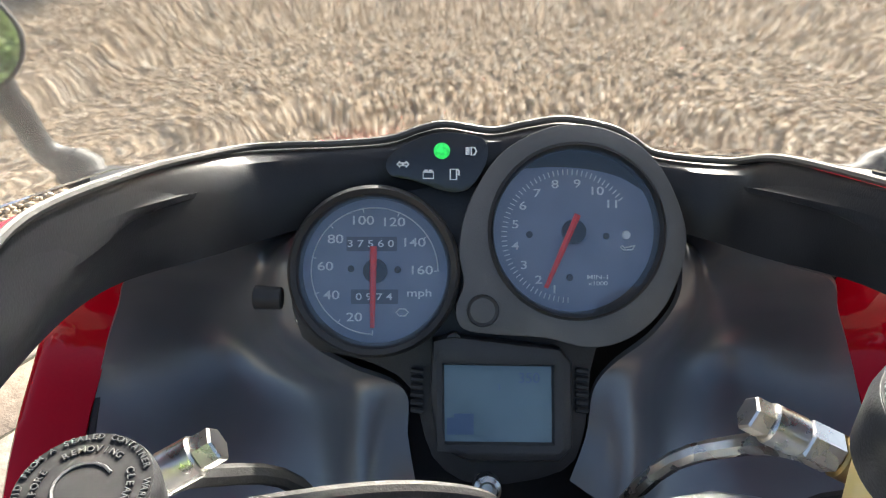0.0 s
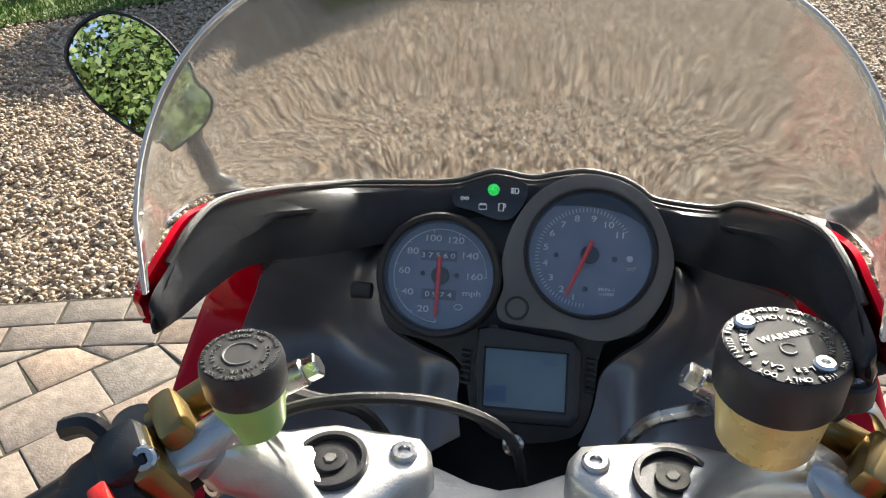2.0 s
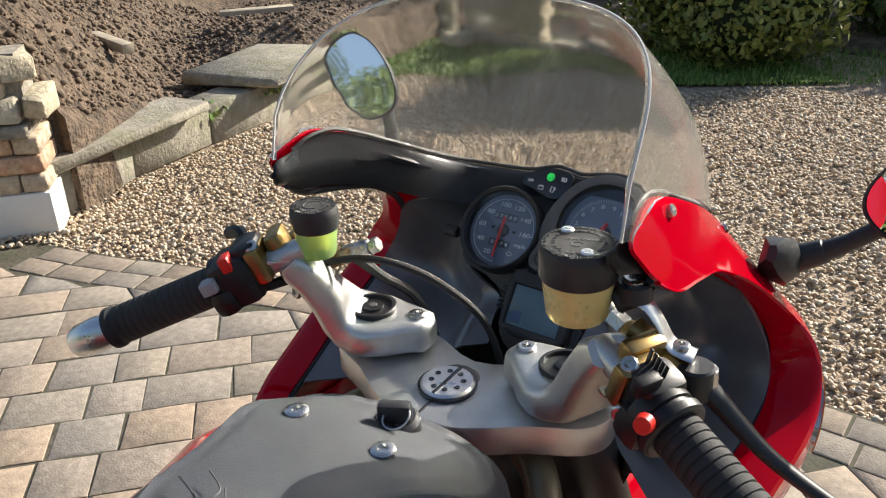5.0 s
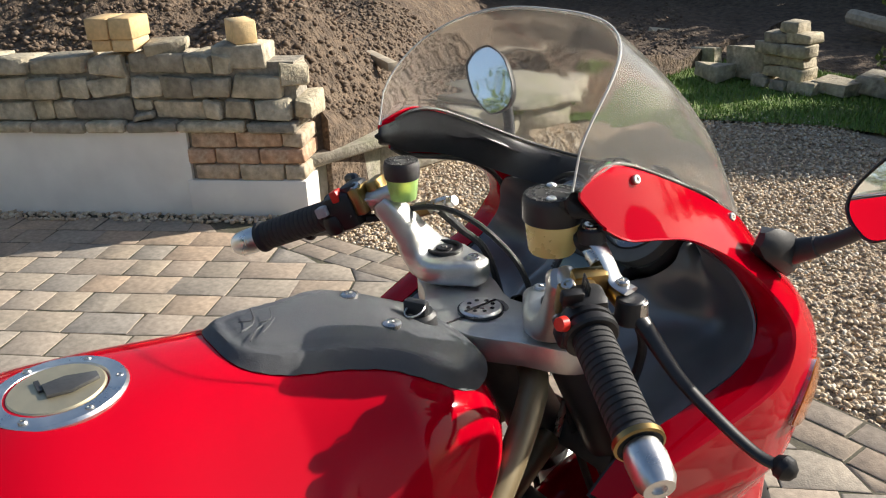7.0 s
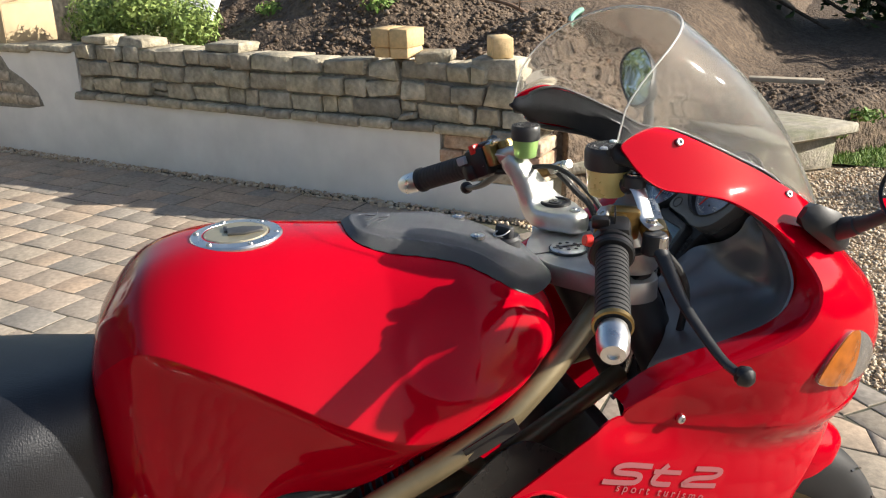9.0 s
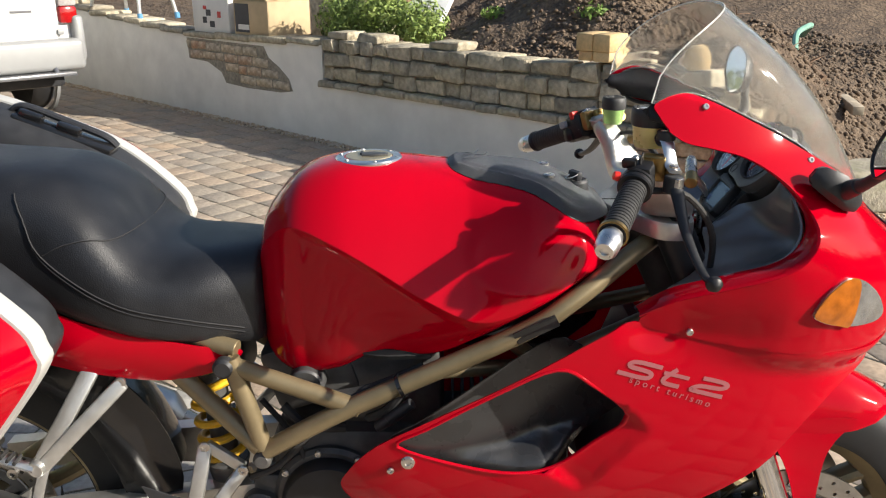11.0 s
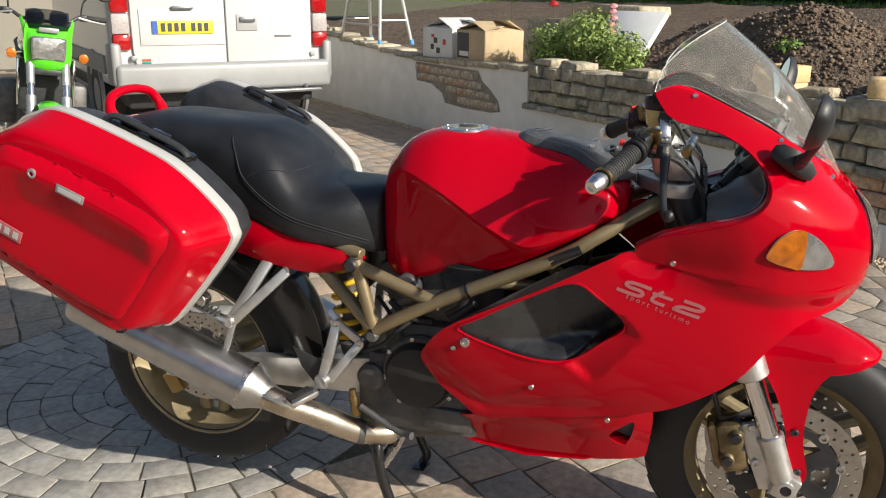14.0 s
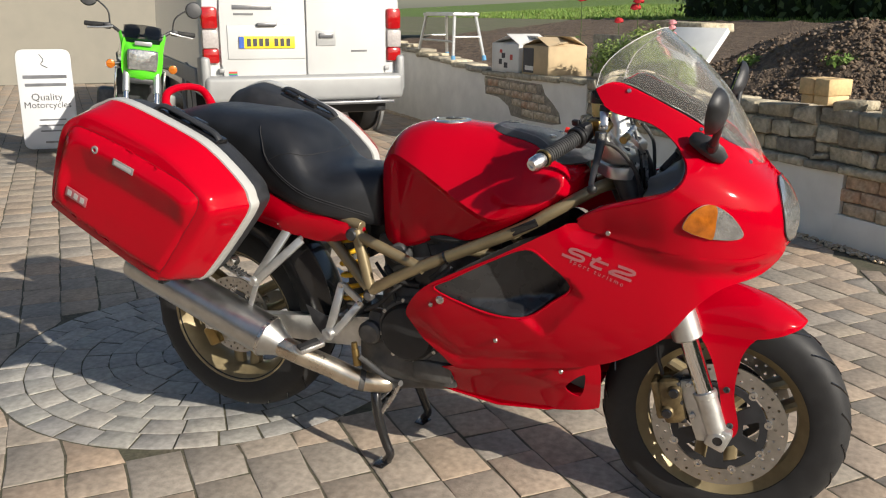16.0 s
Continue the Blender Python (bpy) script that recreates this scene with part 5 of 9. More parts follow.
for sx in (1, -1):
    uf = bp("upper_fairing", b_panel(up_o, up_x, sx, 0.008, 0.003, n=4), RED, None, "glossy red upper fairing and nose", 65)
    # indicator lamp let into the flank
    ind_o = [(1.335, 0.822), (1.350, 0.853), (1.377, 0.872), (1.408, 0.865), (1.438, 0.840), (1.457, 0.808), (1.448, 0.795), (1.415, 0.794), (1.380, 0.799), (1.347, 0.810)]
    il = bp("indicator", b_panel(ind_o, lambda y, z: up_x(y, z) + 0.0045, sx, 0.010, 0.006, n=4), LENS, uf, "clear ribbed front indicator lens")
    bp("amber_lens", b_panel([(1.336, 0.822), (1.351, 0.852), (1.377, 0.871), (1.400, 0.867), (1.402, 0.835), (1.398, 0.797), (1.380, 0.7995), (1.348, 0.8105)], lambda y, z: up_x(y, z) + 0.0058, sx, 0.010, 0.006, n=4), AMBER, il)
    # red edge that rolls into the cockpit opening, and the black trim on it
    roll = []
    for q in cr([(y, z, d_) for (y, z), d_ in zip(OPEN_E, LIP_D)], 5):
        y, z, ld = q.x, q.y, q.z / 0.04
        cv = Vector((1.20 - y, 0.945 - z)).normalized()
        x = up_x(y, z)
        roll.append([Vector((sx * (x - dx * ld), y + cv.x * s_i * min(1.0, ld), z + cv.y * s_i * min(1.0, ld))) for dx, s_i in ((0.0, 0.0), (0.002, 0.003), (0.008, 0.005), (0.022, 0.006), (0.040, 0.004))])
    bp("opening_lip", thick(b_loft(roll, False, False), 0.002), RED, uf)
    bp("edge_trim", b_tube([(sx * (up_x(y, z) - d_ - 0.001), y, z) for (y, z), d_ in zip(OPEN_E, LIP_D)], 0.0035, 8, 4), BLACK, uf)
    for y, z in ((1.185, 1.094), (1.345, 1.017), (1.45, 0.945)):
        bolt((sx * (up_x(y, z) + 0.001), y, z), (sx, 0.1, 0.5), 0.0048, uf)
# headlamp
rows = []
for z in np.linspace(0.762, 0.905, 19):
    wz = 0.122 * (1 - abs((z - 0.8335) / 0.0725) ** 2.6) ** 0.42 if abs(z - 0.8335) < 0.0715 else 0.02
    yf, y0, wd_ = nose_f(z), interp(z, [0.93, 1.03], [1.20, 1.08]), spl(z, [0.70, 0.78, 0.84, 0.90, 0.94, 0.98], [0.246, 0.262, 0.274, 0.274, 0.266, 0.240])
    rows.append([Vector((q * wz, y0 + (yf - y0) * (1 - (abs(q) * wz / wd_) ** 2.4) ** (1 / 2.4) + 0.0045 + 0.004 * (1 - q * q) + (0.0014 * math.cos(q * 60) if z < 0.845 else 0.0), z)) for q in np.linspace(-1, 1, 121)])
hlamp = bp("headlamp", thick(b_loft(rows, False, False), 0.006), LENS, None, "clear ribbed glass headlamp in the nose")
rim_h = [r_[0] for r_ in rows] + rows[-1][20:101:20] + [r_[-1] for r_ in reversed(rows)] + rows[0][100:19:-20]
bp("lamp_gasket", b_tube(rim_h, 0.0016, 6, 1, closed=True), BLACK, hlamp)

# -- windscreen --
BY = [1.110, 1.15, 1.185, 1.26, 1.342, 1.42, 1.452, 1.478]
BZ = [1.100, 1.114, 1.108, 1.075, 1.032, 0.984, 0.962, 0.934]
rows = []
NU, NV = 65, 57
for j in range(NV):
    v = j / (NV - 1)
    row = []
    for i in range(NU):
        th = math.pi * (i / (NU - 1) - 0.5)
        s, c = math.sin(th), math.cos(th)
        sg = 1 if s >= 0 else -1
        yb = 1.112 + 0.366 * max(c, 0) ** 0.95
        xb = min(up_x(yb, interp(yb, BY, BZ)) + 0.003, 0.166) * sg if abs(s) > 0.35 else 0.0
        xb = sg * 0.166 * abs(s) ** 0.62
        base = Vector((xb, yb, interp(yb, BY, BZ)))
        top = Vector((sg * 0.160 * abs(s) ** 0.70, 1.110 + 0.128 * max(c, 0) ** 0.9, 1.098 + 0.127 * max(c, 0) ** 0.42))
        q = base.lerp(top, v)
        bulge = 0.028 * math.sin(math.pi * v) * max(c, 0) ** 0.8
        q += Vector((0.25 * s * bulge, 0.75 * bulge, 0.55 * bulge)) + Vector((0, -0.016, 0.006)) * (v ** 4) * max(c, 0) * 0.5
        row.append(q)
    rows.append(row)
inner_ = []
for j, row in enumerate(rows):
    v, line = j / (NV - 1), []
    for i, q in enumerate(row):
        du = row[min(i + 1, NU - 1)] - row[max(i - 1, 0)]
        dv = rows[min(j + 1, NV - 1)][i] - rows[max(j - 1, 0)][i]
        n_ = du.cross(dv).normalized()
        if n_.dot(q - Vector((0, 1.1, 1.0))) < 0:
            n_ = -n_
        wave = math.sin(2 * math.pi * (2.6 * v + 0.25 * math.cos(2.0 * math.pi * i / (NU - 1)))) + 0.45 * noise.noise(Vector((i * 0.35, v * 9.0, 2.0)))
        line.append(q - n_ * (0.0032 + 0.0005 * wave * max(0.0, math.cos(math.pi * (i / (NU - 1) - 0.5))) ** 0.7 * smooth(v / 0.06) * smooth((1 - v) / 0.08) * smooth(i / 4) * smooth((NU - 1 - i) / 4)))
    inner_.append(line)
sheet = b_loft([r_ + inner_[j][::-1] for j, r_ in enumerate(rows)], False)
sheet.verts.ensure_lookup_table()
for b_ in (0, (NV - 1) * 2 * NU):
    for i in range(NU - 1):
        sheet.faces.new([sheet.verts[b_ + k_] for k_ in (i, i + 1, 2 * NU - 2 - i, 2 * NU - 1 - i)])
screen = bp("windscreen", sheet, SCREEN, None, "clear curved acrylic windscreen", 60)
screen.visible_shadow = False
# Opaque pale bead: the bright light in the clear edge is put into colour.
bp("screen_edge", b_tube([r_ for r_ in rows[-1]], 0.0011, 6, 1), mat("pale_opaque_edge", (0.62, 0.61, 0.57), 0.35, var=0.05), screen)

# -- mirrors --
for sx in (1, -1):
    wedge = []
    for f, hw_m, ht in ((0.0, 0.004, 0.008), (0.12, 0.012, 0.017), (0.45, 0.017, 0.021), (0.8, 0.015, 0.019), (1.0, 0.007, 0.010)):
        c_ = Vector((0.203, 1.330, 1.010)).lerp(Vector((0.192, 1.404, 0.960)), f) + Vector((0.006 * math.sin(math.pi * f), 0, 0.004 * math.sin(math.pi * f)))
        wedge.append([c_ + Vector((hw_m * a, 0, 0)) + Vector((0, 0.55, 0.83)) * (ht * b) for a, b in ((-1, -0.8), (0.55, -1.0), (1.0, -0.55), (0.95, 0.3), (0.4, 0.95), (-1, 0.8))])
    wedge = [[Vector((sx * q.x, q.y, q.z)) for q in r_] for r_ in wedge]
    mb = bp("mirror_mount", [b_loft(wedge), b_cyl((sx * 0.205, 1.374, 0.984), (sx * 0.236, 1.380, 1.000), 0.014, 0.011, 18)], BLACK)
    mc = Vector((0.309, 1.378, 1.073)) if sx > 0 else Vector((-0.291, 1.374, 1.096))
    bp("mirror_stalk", b_tube([(sx * 0.228, 1.379, 0.996), (sx * 0.252, 1.384, 1.010), mc + Vector((-sx * 0.024, 0.014, -0.036)), mc + Vector((-sx * 0.014, 0.014, -0.020))], [0.011, 0.008, 0.008, 0.011], 12, 6), BLACK, mb)
    nrm = Vector((-sx * 0.14, -0.96, 0.235 if sx > 0 else 0.31)).normalized()
    ax_ = axes(nrm)
    outl = [(0.050, 0.022), (0.036, 0.042), (0.010, 0.050), (-0.022, 0.034), (-0.048, -0.004), (-0.050, -0.028), (-0.034, -0.044), (-0.010, -0.049), (0.030, -0.020), (0.046, 0.004)]
    outl = [(sx * x, y) for x, y in outl]
    mm = Matrix.Translation(mc) @ ax_
    O = cr([(x, y, 0) for x, y in outl], 5, True)
    shell = []
    for q in range(9):
        f = q / 8
        sc, dz = math.cos(f * 1.45), -0.030 * math.sin(f * 1.5)
        shell.append([mm @ Vector((p.x * sc, p.y * sc, dz)) for p in O])
    sh_ = b_loft([[mm @ Vector((p.x * 0.95, p.y * 0.95, -0.003)) for p in O], [mm @ Vector((p.x * 0.965, p.y * 0.965, 0.002)) for p in O], [mm @ Vector((p.x, p.y, 0.001)) for p in O]] + shell)
    mh = bp("mirror", sh_, BLACK, mb, "black mirror housing on a stalk")
    bp("mirror_glass", b_plate([(p.x * 0.945, p.y * 0.945) for p in O], 0.002, mm @ Matrix.Translation((0, 0, -0.0025)), 0.0), MIRROR, mh)

# -- cockpit: points are pixels of the first camera view, cast onto the dial plane and narrowed by perspective --
PANEL_O, CUP, DN = Vector((-0.02, 1.317508, 0.988476)), Vector((0, 0.6157, 0.788)), Vector((0, -0.788, 0.6157))
PIXEL_SIZE = 0.00029858


def D(u, v, h=0.0):
    """A place on the panel from a pixel of the first camera view, h metres above the dial plane."""
    k = PIXEL_SIZE * (1 - h / 0.441)
    return PANEL_O + DN * h + Vector(((u - 784) * k, 0, 0)) + CUP * ((441 - v) * k)


DM = Matrix((Vector((1, 0, 0)), CUP, DN)).transposed().to_4x4()


def dm(px, py, h=0.0, turn=0.0):
    return Matrix.Translation(D(px, py, h)) @ DM @ Matrix.Rotation(turn, 4, "Z")


def dplate(pts, h0, h1, bevel=0.002, n=0, holes=()):
    """Plate cut to an outline on the panel between two heights."""
    o = D(851, 435)
    P = [D(x, y) - o for x, y in pts]
    P = [(p.x, p.dot(CUP)) for p in P]
    H = [[((D(x, y) - o).x, (D(x, y) - o).dot(CUP)) for x, y in h] for h in holes]
    return b_plate(P, h1 - h0, Matrix.Translation(o + DN * h0) @ DM, bevel, H, n)


dash = bp("instrument_panel", dplate([(520, 420), (690, 262), (790, 236), (870, 240), (1000, 222), (1100, 242), (1165, 290), (1205, 440), (1150, 580), (1060, 620), (1040, 760), (1000, 840), (850, 865), (765, 815), (725, 690), (640, 640), (530, 600)], -0.035, -0.008, 0.004, 3), BLACK)
# warning lamp cluster
cl = bp("warning_panel", dplate([(684, 290), (700, 268), (745, 245), (790, 236), (845, 243), (863, 262), (858, 295), (830, 335), (790, 340), (735, 322), (692, 312)], -0.008, 0.004, 0.002, 3), GLOSSBLK, dash, "black warning lamp cluster with one lit green lamp")
bp("green_lamp", b_lathe([(0, 0.0035), (0.0043, 0.0035), (0.0043, 0.0045), (0.003, 0.0055), (0, 0.006)], D(782, 269), DN, 20), GREENLAMP, cl)


def mark(pts, px, py, parent, mt=INK, r=0.00045, h=0.0046, closed=False):
    s = 0.00030
    P = [D(px, py, h) + Vector((x * s, 0, 0)) + CUP * (y * s) for x, y in pts]
    return bp("symbol", b_tube(P, r, 4, 1, closed=closed), mt, parent)


mark([(-10, 0), (-5, 5), (-5, 2), (-1, 2), (-1, -2), (-5, -2), (-5, -5)], 713, 291, cl, closed=True)
mark([(10, 0), (5, 5), (5, 2), (1, 2), (1, -2), (5, -2), (5, -5)], 713, 291, cl, closed=True)
mark([(-9, -6), (9, -6), (9, 5), (-9, 5)], 758, 310, cl, closed=True)
mark([(-6, 5), (-6, 8), (-2, 8), (-2, 5)], 758, 310, cl)
mark([(2, 5), (2, 8), (6, 8), (6, 5)], 758, 310, cl)
mark([(-7, -9), (4, -9), (4, 9), (-7, 9)], 804, 309, cl, closed=True)
mark([(4, 2), (8, -2), (8, 6), (5, 9)], 804, 309, cl)
mark([(0, -7), (6, -6), (9, 0), (6, 6), (0, 7)], 834, 268, cl, closed=True)
for k in (-5, -1.5, 2, 5.5):
    mark([(-10, k), (-3, k)], 834, 268, cl)
# raised frame round the two dials
DIALFRAME = mat("dark_grey_dial_frame", (0.098, 0.098, 0.10), 0.42, var=0.2, scale=20, bump=0.1, bscale=1200)
bp("dial_frame", dplate([(812, 440), (830, 360), (880, 280), (950, 236), (1020, 224), (1100, 245), (1160, 295), (1200, 380), (1205, 450), (1170, 540), (1110, 595), (1040, 612), (960, 595), (880, 590), (820, 580), (806, 545), (820, 500)], -0.010, 0.008, 0.004, 4,
                        [[(1017 + 152 * math.cos(a), 408 - 152 * math.sin(a)) for a in np.linspace(0, 2 * math.pi, 49)[:-1]]]), DIALFRAME, dash)
s_ = 0.0002986


def gauge(name, px, py, face, outer, label):
    """A round instrument: housing, bezel, face and cover glass."""
    c = D(px, py)
    R0, R1 = face * s_, outer * s_
    gh = bp(name, b_lathe([(0, -0.05), (R1 * 0.95, -0.05), (R1, -0.045), (R1, 0.004), (R1 * 0.985, 0.008), (R1 * 0.95, 0.010), (R0 * 1.06, 0.008), (R0 * 1.02, 0.002), (R0 * 1.01, -0.0052), (0, -0.0052)], c, DN, 64), BLACK, dash, label)
    bp("dial_face", b_lathe([(0, -0.004), (R0 * 1.005, -0.004)], c, DN, 64), DIAL, gh)
    cg = bp("cover_glass", b_lathe([(0, 0.0032), (R0 * 1.03, 0.0032), (R0 * 1.03, 0.0046), (0, 0.0046)], c, DN, 48), COVERGLASS, gh)
    cg.visible_shadow = False
    bp("hub", b_lathe([(0, -0.004), (22 * s_, -0.004), (21 * s_, -0.001), (0, -0.0005)], c, DN, 24), BLACK, gh)
    return gh


def dtext(body, px, py, size, parent, mt=INK, h=-0.0037):
    ob = lettering("dial_lettering", body, size * s_ * 1.35, dm(px, py, h) @ Matrix.Diagonal((1.28, 0.96, 1, 1)), mt, parent, 0.0001, bold=0.012)
    return ob


def needle(px0, py0, px1, py1, parent):
    a, b = D(px0, py0, 0.0012), D(px1, py1, 0.0004)
    bp("needle", b_tube([a, a.lerp(b, 0.5), b], [0.0019, 0.0017, 0.0012], 6, 1), NEEDLE, parent)


def ticks(cx, cy, r0, r1, a0, a1, n, parent, w=0.00035):
    bms = []
    for k in range(n):
        a = radians(a0 + (a1 - a0) * k / (n - 1))
        p, q = D(cx + r0 * math.cos(a), cy - r0 * math.sin(a), -0.0037), D(cx + r1 * math.cos(a), cy - r1 * math.sin(a), -0.0037)
        bms.append(b_tube([p, q], w, 4, 1))
    ob = bp("tick_marks", bms, INK, parent)
    ob["kind"] = "stuff"


DIGITS = mat("grey_digit_drum", (0.11, 0.125, 0.17), 0.5, var=0.1, scale=60)
sp = gauge("speedometer", 663, 480, 128, 152, "round speedometer with white figures and red needle")
for tx, x, y in (("20", 627, 562), ("40", 587, 523), ("60", 576, 472), ("80", 594, 424), ("100", 641, 391), ("120", 696, 394), ("140", 732, 430), ("160", 745, 479)):
    dtext(tx, x, y, 17, sp)
dtext("mph", 742, 519, 15, sp)
for x0, x1, y in ((612, 702, 432), (620, 704, 526)):
    bp("digit_window", dplate([(x0, y - 13), (x1, y - 13), (x1, y + 13), (x0, y + 13)], -0.0039, -0.0038, 0), DIGITS, sp)
dtext("3 7 5 6 0", 656, 432, 13.5, sp)
dtext("0 9 7 4", 662, 526, 13.5, sp)
mark([(-11, 0), (-5, 6), (5, 6), (11, 0), (5, -6), (-5, -6)], 712, 553, sp, h=-0.0035, closed=True)
bp("scale_arc", b_tube([D(663 + 112 * math.cos(a), 480 - 112 * math.sin(a), -0.0037) for a in np.linspace(radians(0), radians(268), 50)], 0.0004, 4, 1), INK, sp)
ticks(663, 480, 105, 114, 0, 268, 9, sp)
needle(661, 436, 659, 580, sp)
tc_ = gauge("tachometer", 1017, 410, 142, 158, "round rev counter with white figures and red needle")
for tx, x, y in (("1", 981, 513), ("2", 953, 496), ("3", 927, 470), ("4", 912, 436), ("5", 912, 398), ("6", 925, 365), ("7", 950, 343), ("8", 982, 327), ("9", 1021, 326), ("10", 1055, 339), ("11", 1083, 362)):
    dtext(tx, x, y, 16, tc_)
ticks(1005, 418, 108, 118, 270, 35, 56, tc_)
dtext("MIN-1", 1058, 491, 9, tc_)
dtext("x1000", 1058, 502, 8, tc_)
mark([(-13, 2), (-9, 4), (-5, 0), (8, 3), (13, 5), (9, -3), (-7, -4)], 1110, 439, tc_, h=-0.0035, closed=True)
bp("lamp_dot", b_lathe([(0, -0.0037), (8 * s_, -0.0037), (7 * s_, -0.002), (0, -0.0018)], D(1110, 416), DN, 16), INK, tc_)
for x, y in ((938, 415), (1075, 418), (1010, 492)):
    bp("face_screw", b_lathe([(0, -0.0037), (6 * s_, -0.0037), (5 * s_, -0.003), (0, -0.003)], D(x, y), DN, 12), BLACK, tc_)
for x, y in ((620, 476), (703, 478)):
    bp("face_screw", b_lathe([(0, -0.0037), (6 * s_, -0.0037), (5 * s_, -0.003), (0, -0.003)], D(x, y), DN, 12), BLACK, sp)
needle(1022, 380, 966, 510, tc_)
bp("reset_knob", b_cyl(D(500, 528), D(450, 526), 0.006, 0.0065, 16), BLACK, sp)
bp("trim_knob", b_lathe([(0, -0.008), (0.0095, -0.008), (0.0095, 0.006), (0.008, 0.009), (0.0065, 0.008), (0, 0.008)], D(853, 548), DN, 24), BLACK, dash)
# display module
lc = bp("display_unit", dplate([(765, 600), (800, 592), (990, 615), (1010, 640), (1012, 790), (990, 815), (830, 815), (775, 790), (760, 700)], -0.012, 0.006, 0.004, 0, [[(786, 645), (975, 648), (976, 782), (787, 780)]]), BLACK, dash, "black display unit with a pale blue LCD")
bp("lcd_pane", dplate([(784, 643), (977, 646), (978, 784), (785, 782)], -0.004, 0.0015, 0), LCD, lc)
bp("lcd_bar", dplate([(791, 738), (803, 738), (803, 731), (838, 731), (838, 768), (791, 768)], 0.0016, 0.0018, 0), LCDINK, lc)
lettering("lcd_digits", "350", 26 * s_, dm(936, 670, 0.0017), LCDINK, lc, 0.00005)
lettering("lcd_digits", "3", 14 * s_, dm(883, 686, 0.0017), LCDINK, lc, 0.00005)
for k in range(6):
    for px in (738, 1030):
        bp("rib", b_cyl(D(px - 11, 655 + 14 * k, -0.006), D(px + 11, 658 + 14 * k, -0.006), 0.0016, 0.0016, 6), BLACK, dash)
bp("fixing_screw", b_lathe([(0, -0.01), (0.0075, -0.01), (0.0075, 0.002), (0.005, 0.004), (0.003, 0.0), (0, 0.0)], D(862, 866), DN, 20), STEEL, dash)
bp("panel_screw", b_lathe([(0, -0.01), (0.004, -0.01), (0.004, 0.004), (0, 0.004)], D(803, 602), DN, 16), BLACK, dash)

# black rim of the cockpit, from horn to horn
half = [(1.127, 1.102), (1.15, 1.1105), (1.185, 1.1055), (1.26, 1.0715)]
hl_ = [Vector((-(up_x(y, z) - 0.007), y, z - 0.003)) for y, z in half]
hr_ = [Vector((up_x(y, z) - 0.007, y, z - 0.003)) for y, z in reversed(half)]
rim_top = hl_ + [Vector((-0.143, 1.315, 1.042))] + [D(x, y, -0.006) for x, y in ((450, 272), (600, 266), (690, 258), (745, 240), (790, 232), (870, 243), (930, 232), (1000, 223), (1080, 238), (1120, 258), (1165, 285), (1290, 298))] + [Vector((0.143, 1.315, 1.042))] + hr_
low = [(-0.169, 1.130, 1.073), (-0.175, 1.150, 1.057), (-0.170, 1.188, 1.055), (-0.165, 1.250, 1.028), (-0.140, 1.290, 1.003)]
rim_low = [Vector(p) for p in low] + [D(x, y, -0.012) for x, y in ((480, 410), (600, 385), (690, 345), (745, 330), (790, 330), (870, 330), (930, 330), (1000, 330), (1080, 340), (1120, 360), (1165, 400), (1270, 420))] + [Vector((-p[0], p[1], p[2])) for p in reversed(low)]
A, B = cr(rim_top, 6), cr(rim_low, 6)
for _ in range(8):
    B = [B[0]] + [B[k] * 0.5 + (B[k - 1] + B[k + 1]) * 0.25 for k in range(1, len(B) - 1)] + [B[-1]]
rr_ = []
for p, q in zip(A, B):
    o = Vector((-0.35 * p.x, -0.6, 0.1)).normalized()
    rr_.append([p, p.lerp(q, 0.06) + o * 0.005, p.lerp(q, 0.35) + o * 0.007, p.lerp(q, 0.7) + o * 0.006, q + o * 0.004, q - o * 0.010 + Vector((0, 0, -0.003)), p.lerp(q, 0.5) - o * 0.014, p - o * 0.005])
for k in range(len(rr_)):
    p = rr_[k][0]
    hn = smooth((1.30 - p.y) / 0.16)
    for i_, f in ((2, 0.010), (3, 0.014), (4, 0.008)):
        rr_[k][i_] = rr_[k][i_] + Vector((-math.copysign(f * hn, p.x), -0.004 * hn, -0.002 * hn))
for _ in range(14):
    rr_ = [rr_[0]] + [[p if i_ in (0, 7) else p * 0.5 + (rr_[k - 1][i_] + rr_[k + 1][i_]) * 0.25 for i_, p in enumerate(rr_[k])] for k in range(1, len(rr_) - 1)] + [rr_[-1]]
for last in (False, True):
    base = rr_[-1] if last else rr_[0]
    c_ = sum(base, Vector()) / len(base)
    ends = [[c_ + (p - c_) * f + Vector((0, -d_, 0)) for p in base] for f, d_ in ((0.985, 0.004), (0.92, 0.009), (0.80, 0.0135), (0.60, 0.017), (0.32, 0.019), (0.08, 0.0195))]
    rr_ = rr_ + ends if last else ends[::-1] + rr_
bp("cockpit_rim", b_loft(rr_), TRIM, dash, "matt black cockpit rim", 50)
cov = []
for k, p in enumerate(A):
    th_ = math.pi * (k / (len(A) - 1) - 0.5)
    yb = 1.112 + 0.366 * max(math.cos(th_), 0) ** 0.95
    e_ = Vector((math.copysign(0.155 * abs(math.sin(th_)) ** 0.62, p.x), yb - 0.012, interp(yb, BY, BZ) - 0.012))
    cov.append([p.lerp(e_, f) - Vector((0, 0, 0.022 * math.sin(math.pi * f))) * min(1.0, (e_ - p).length / 0.06) for f in (0, 0.15, 0.35, 0.6, 0.8, 1.0)])
bp("dash_cover", b_loft([r_ + [q - Vector((0, 0, 0.003)) for q in reversed(r_)] for r_ in cov]), TRIM, dash, "black cover under the windscreen", 60)
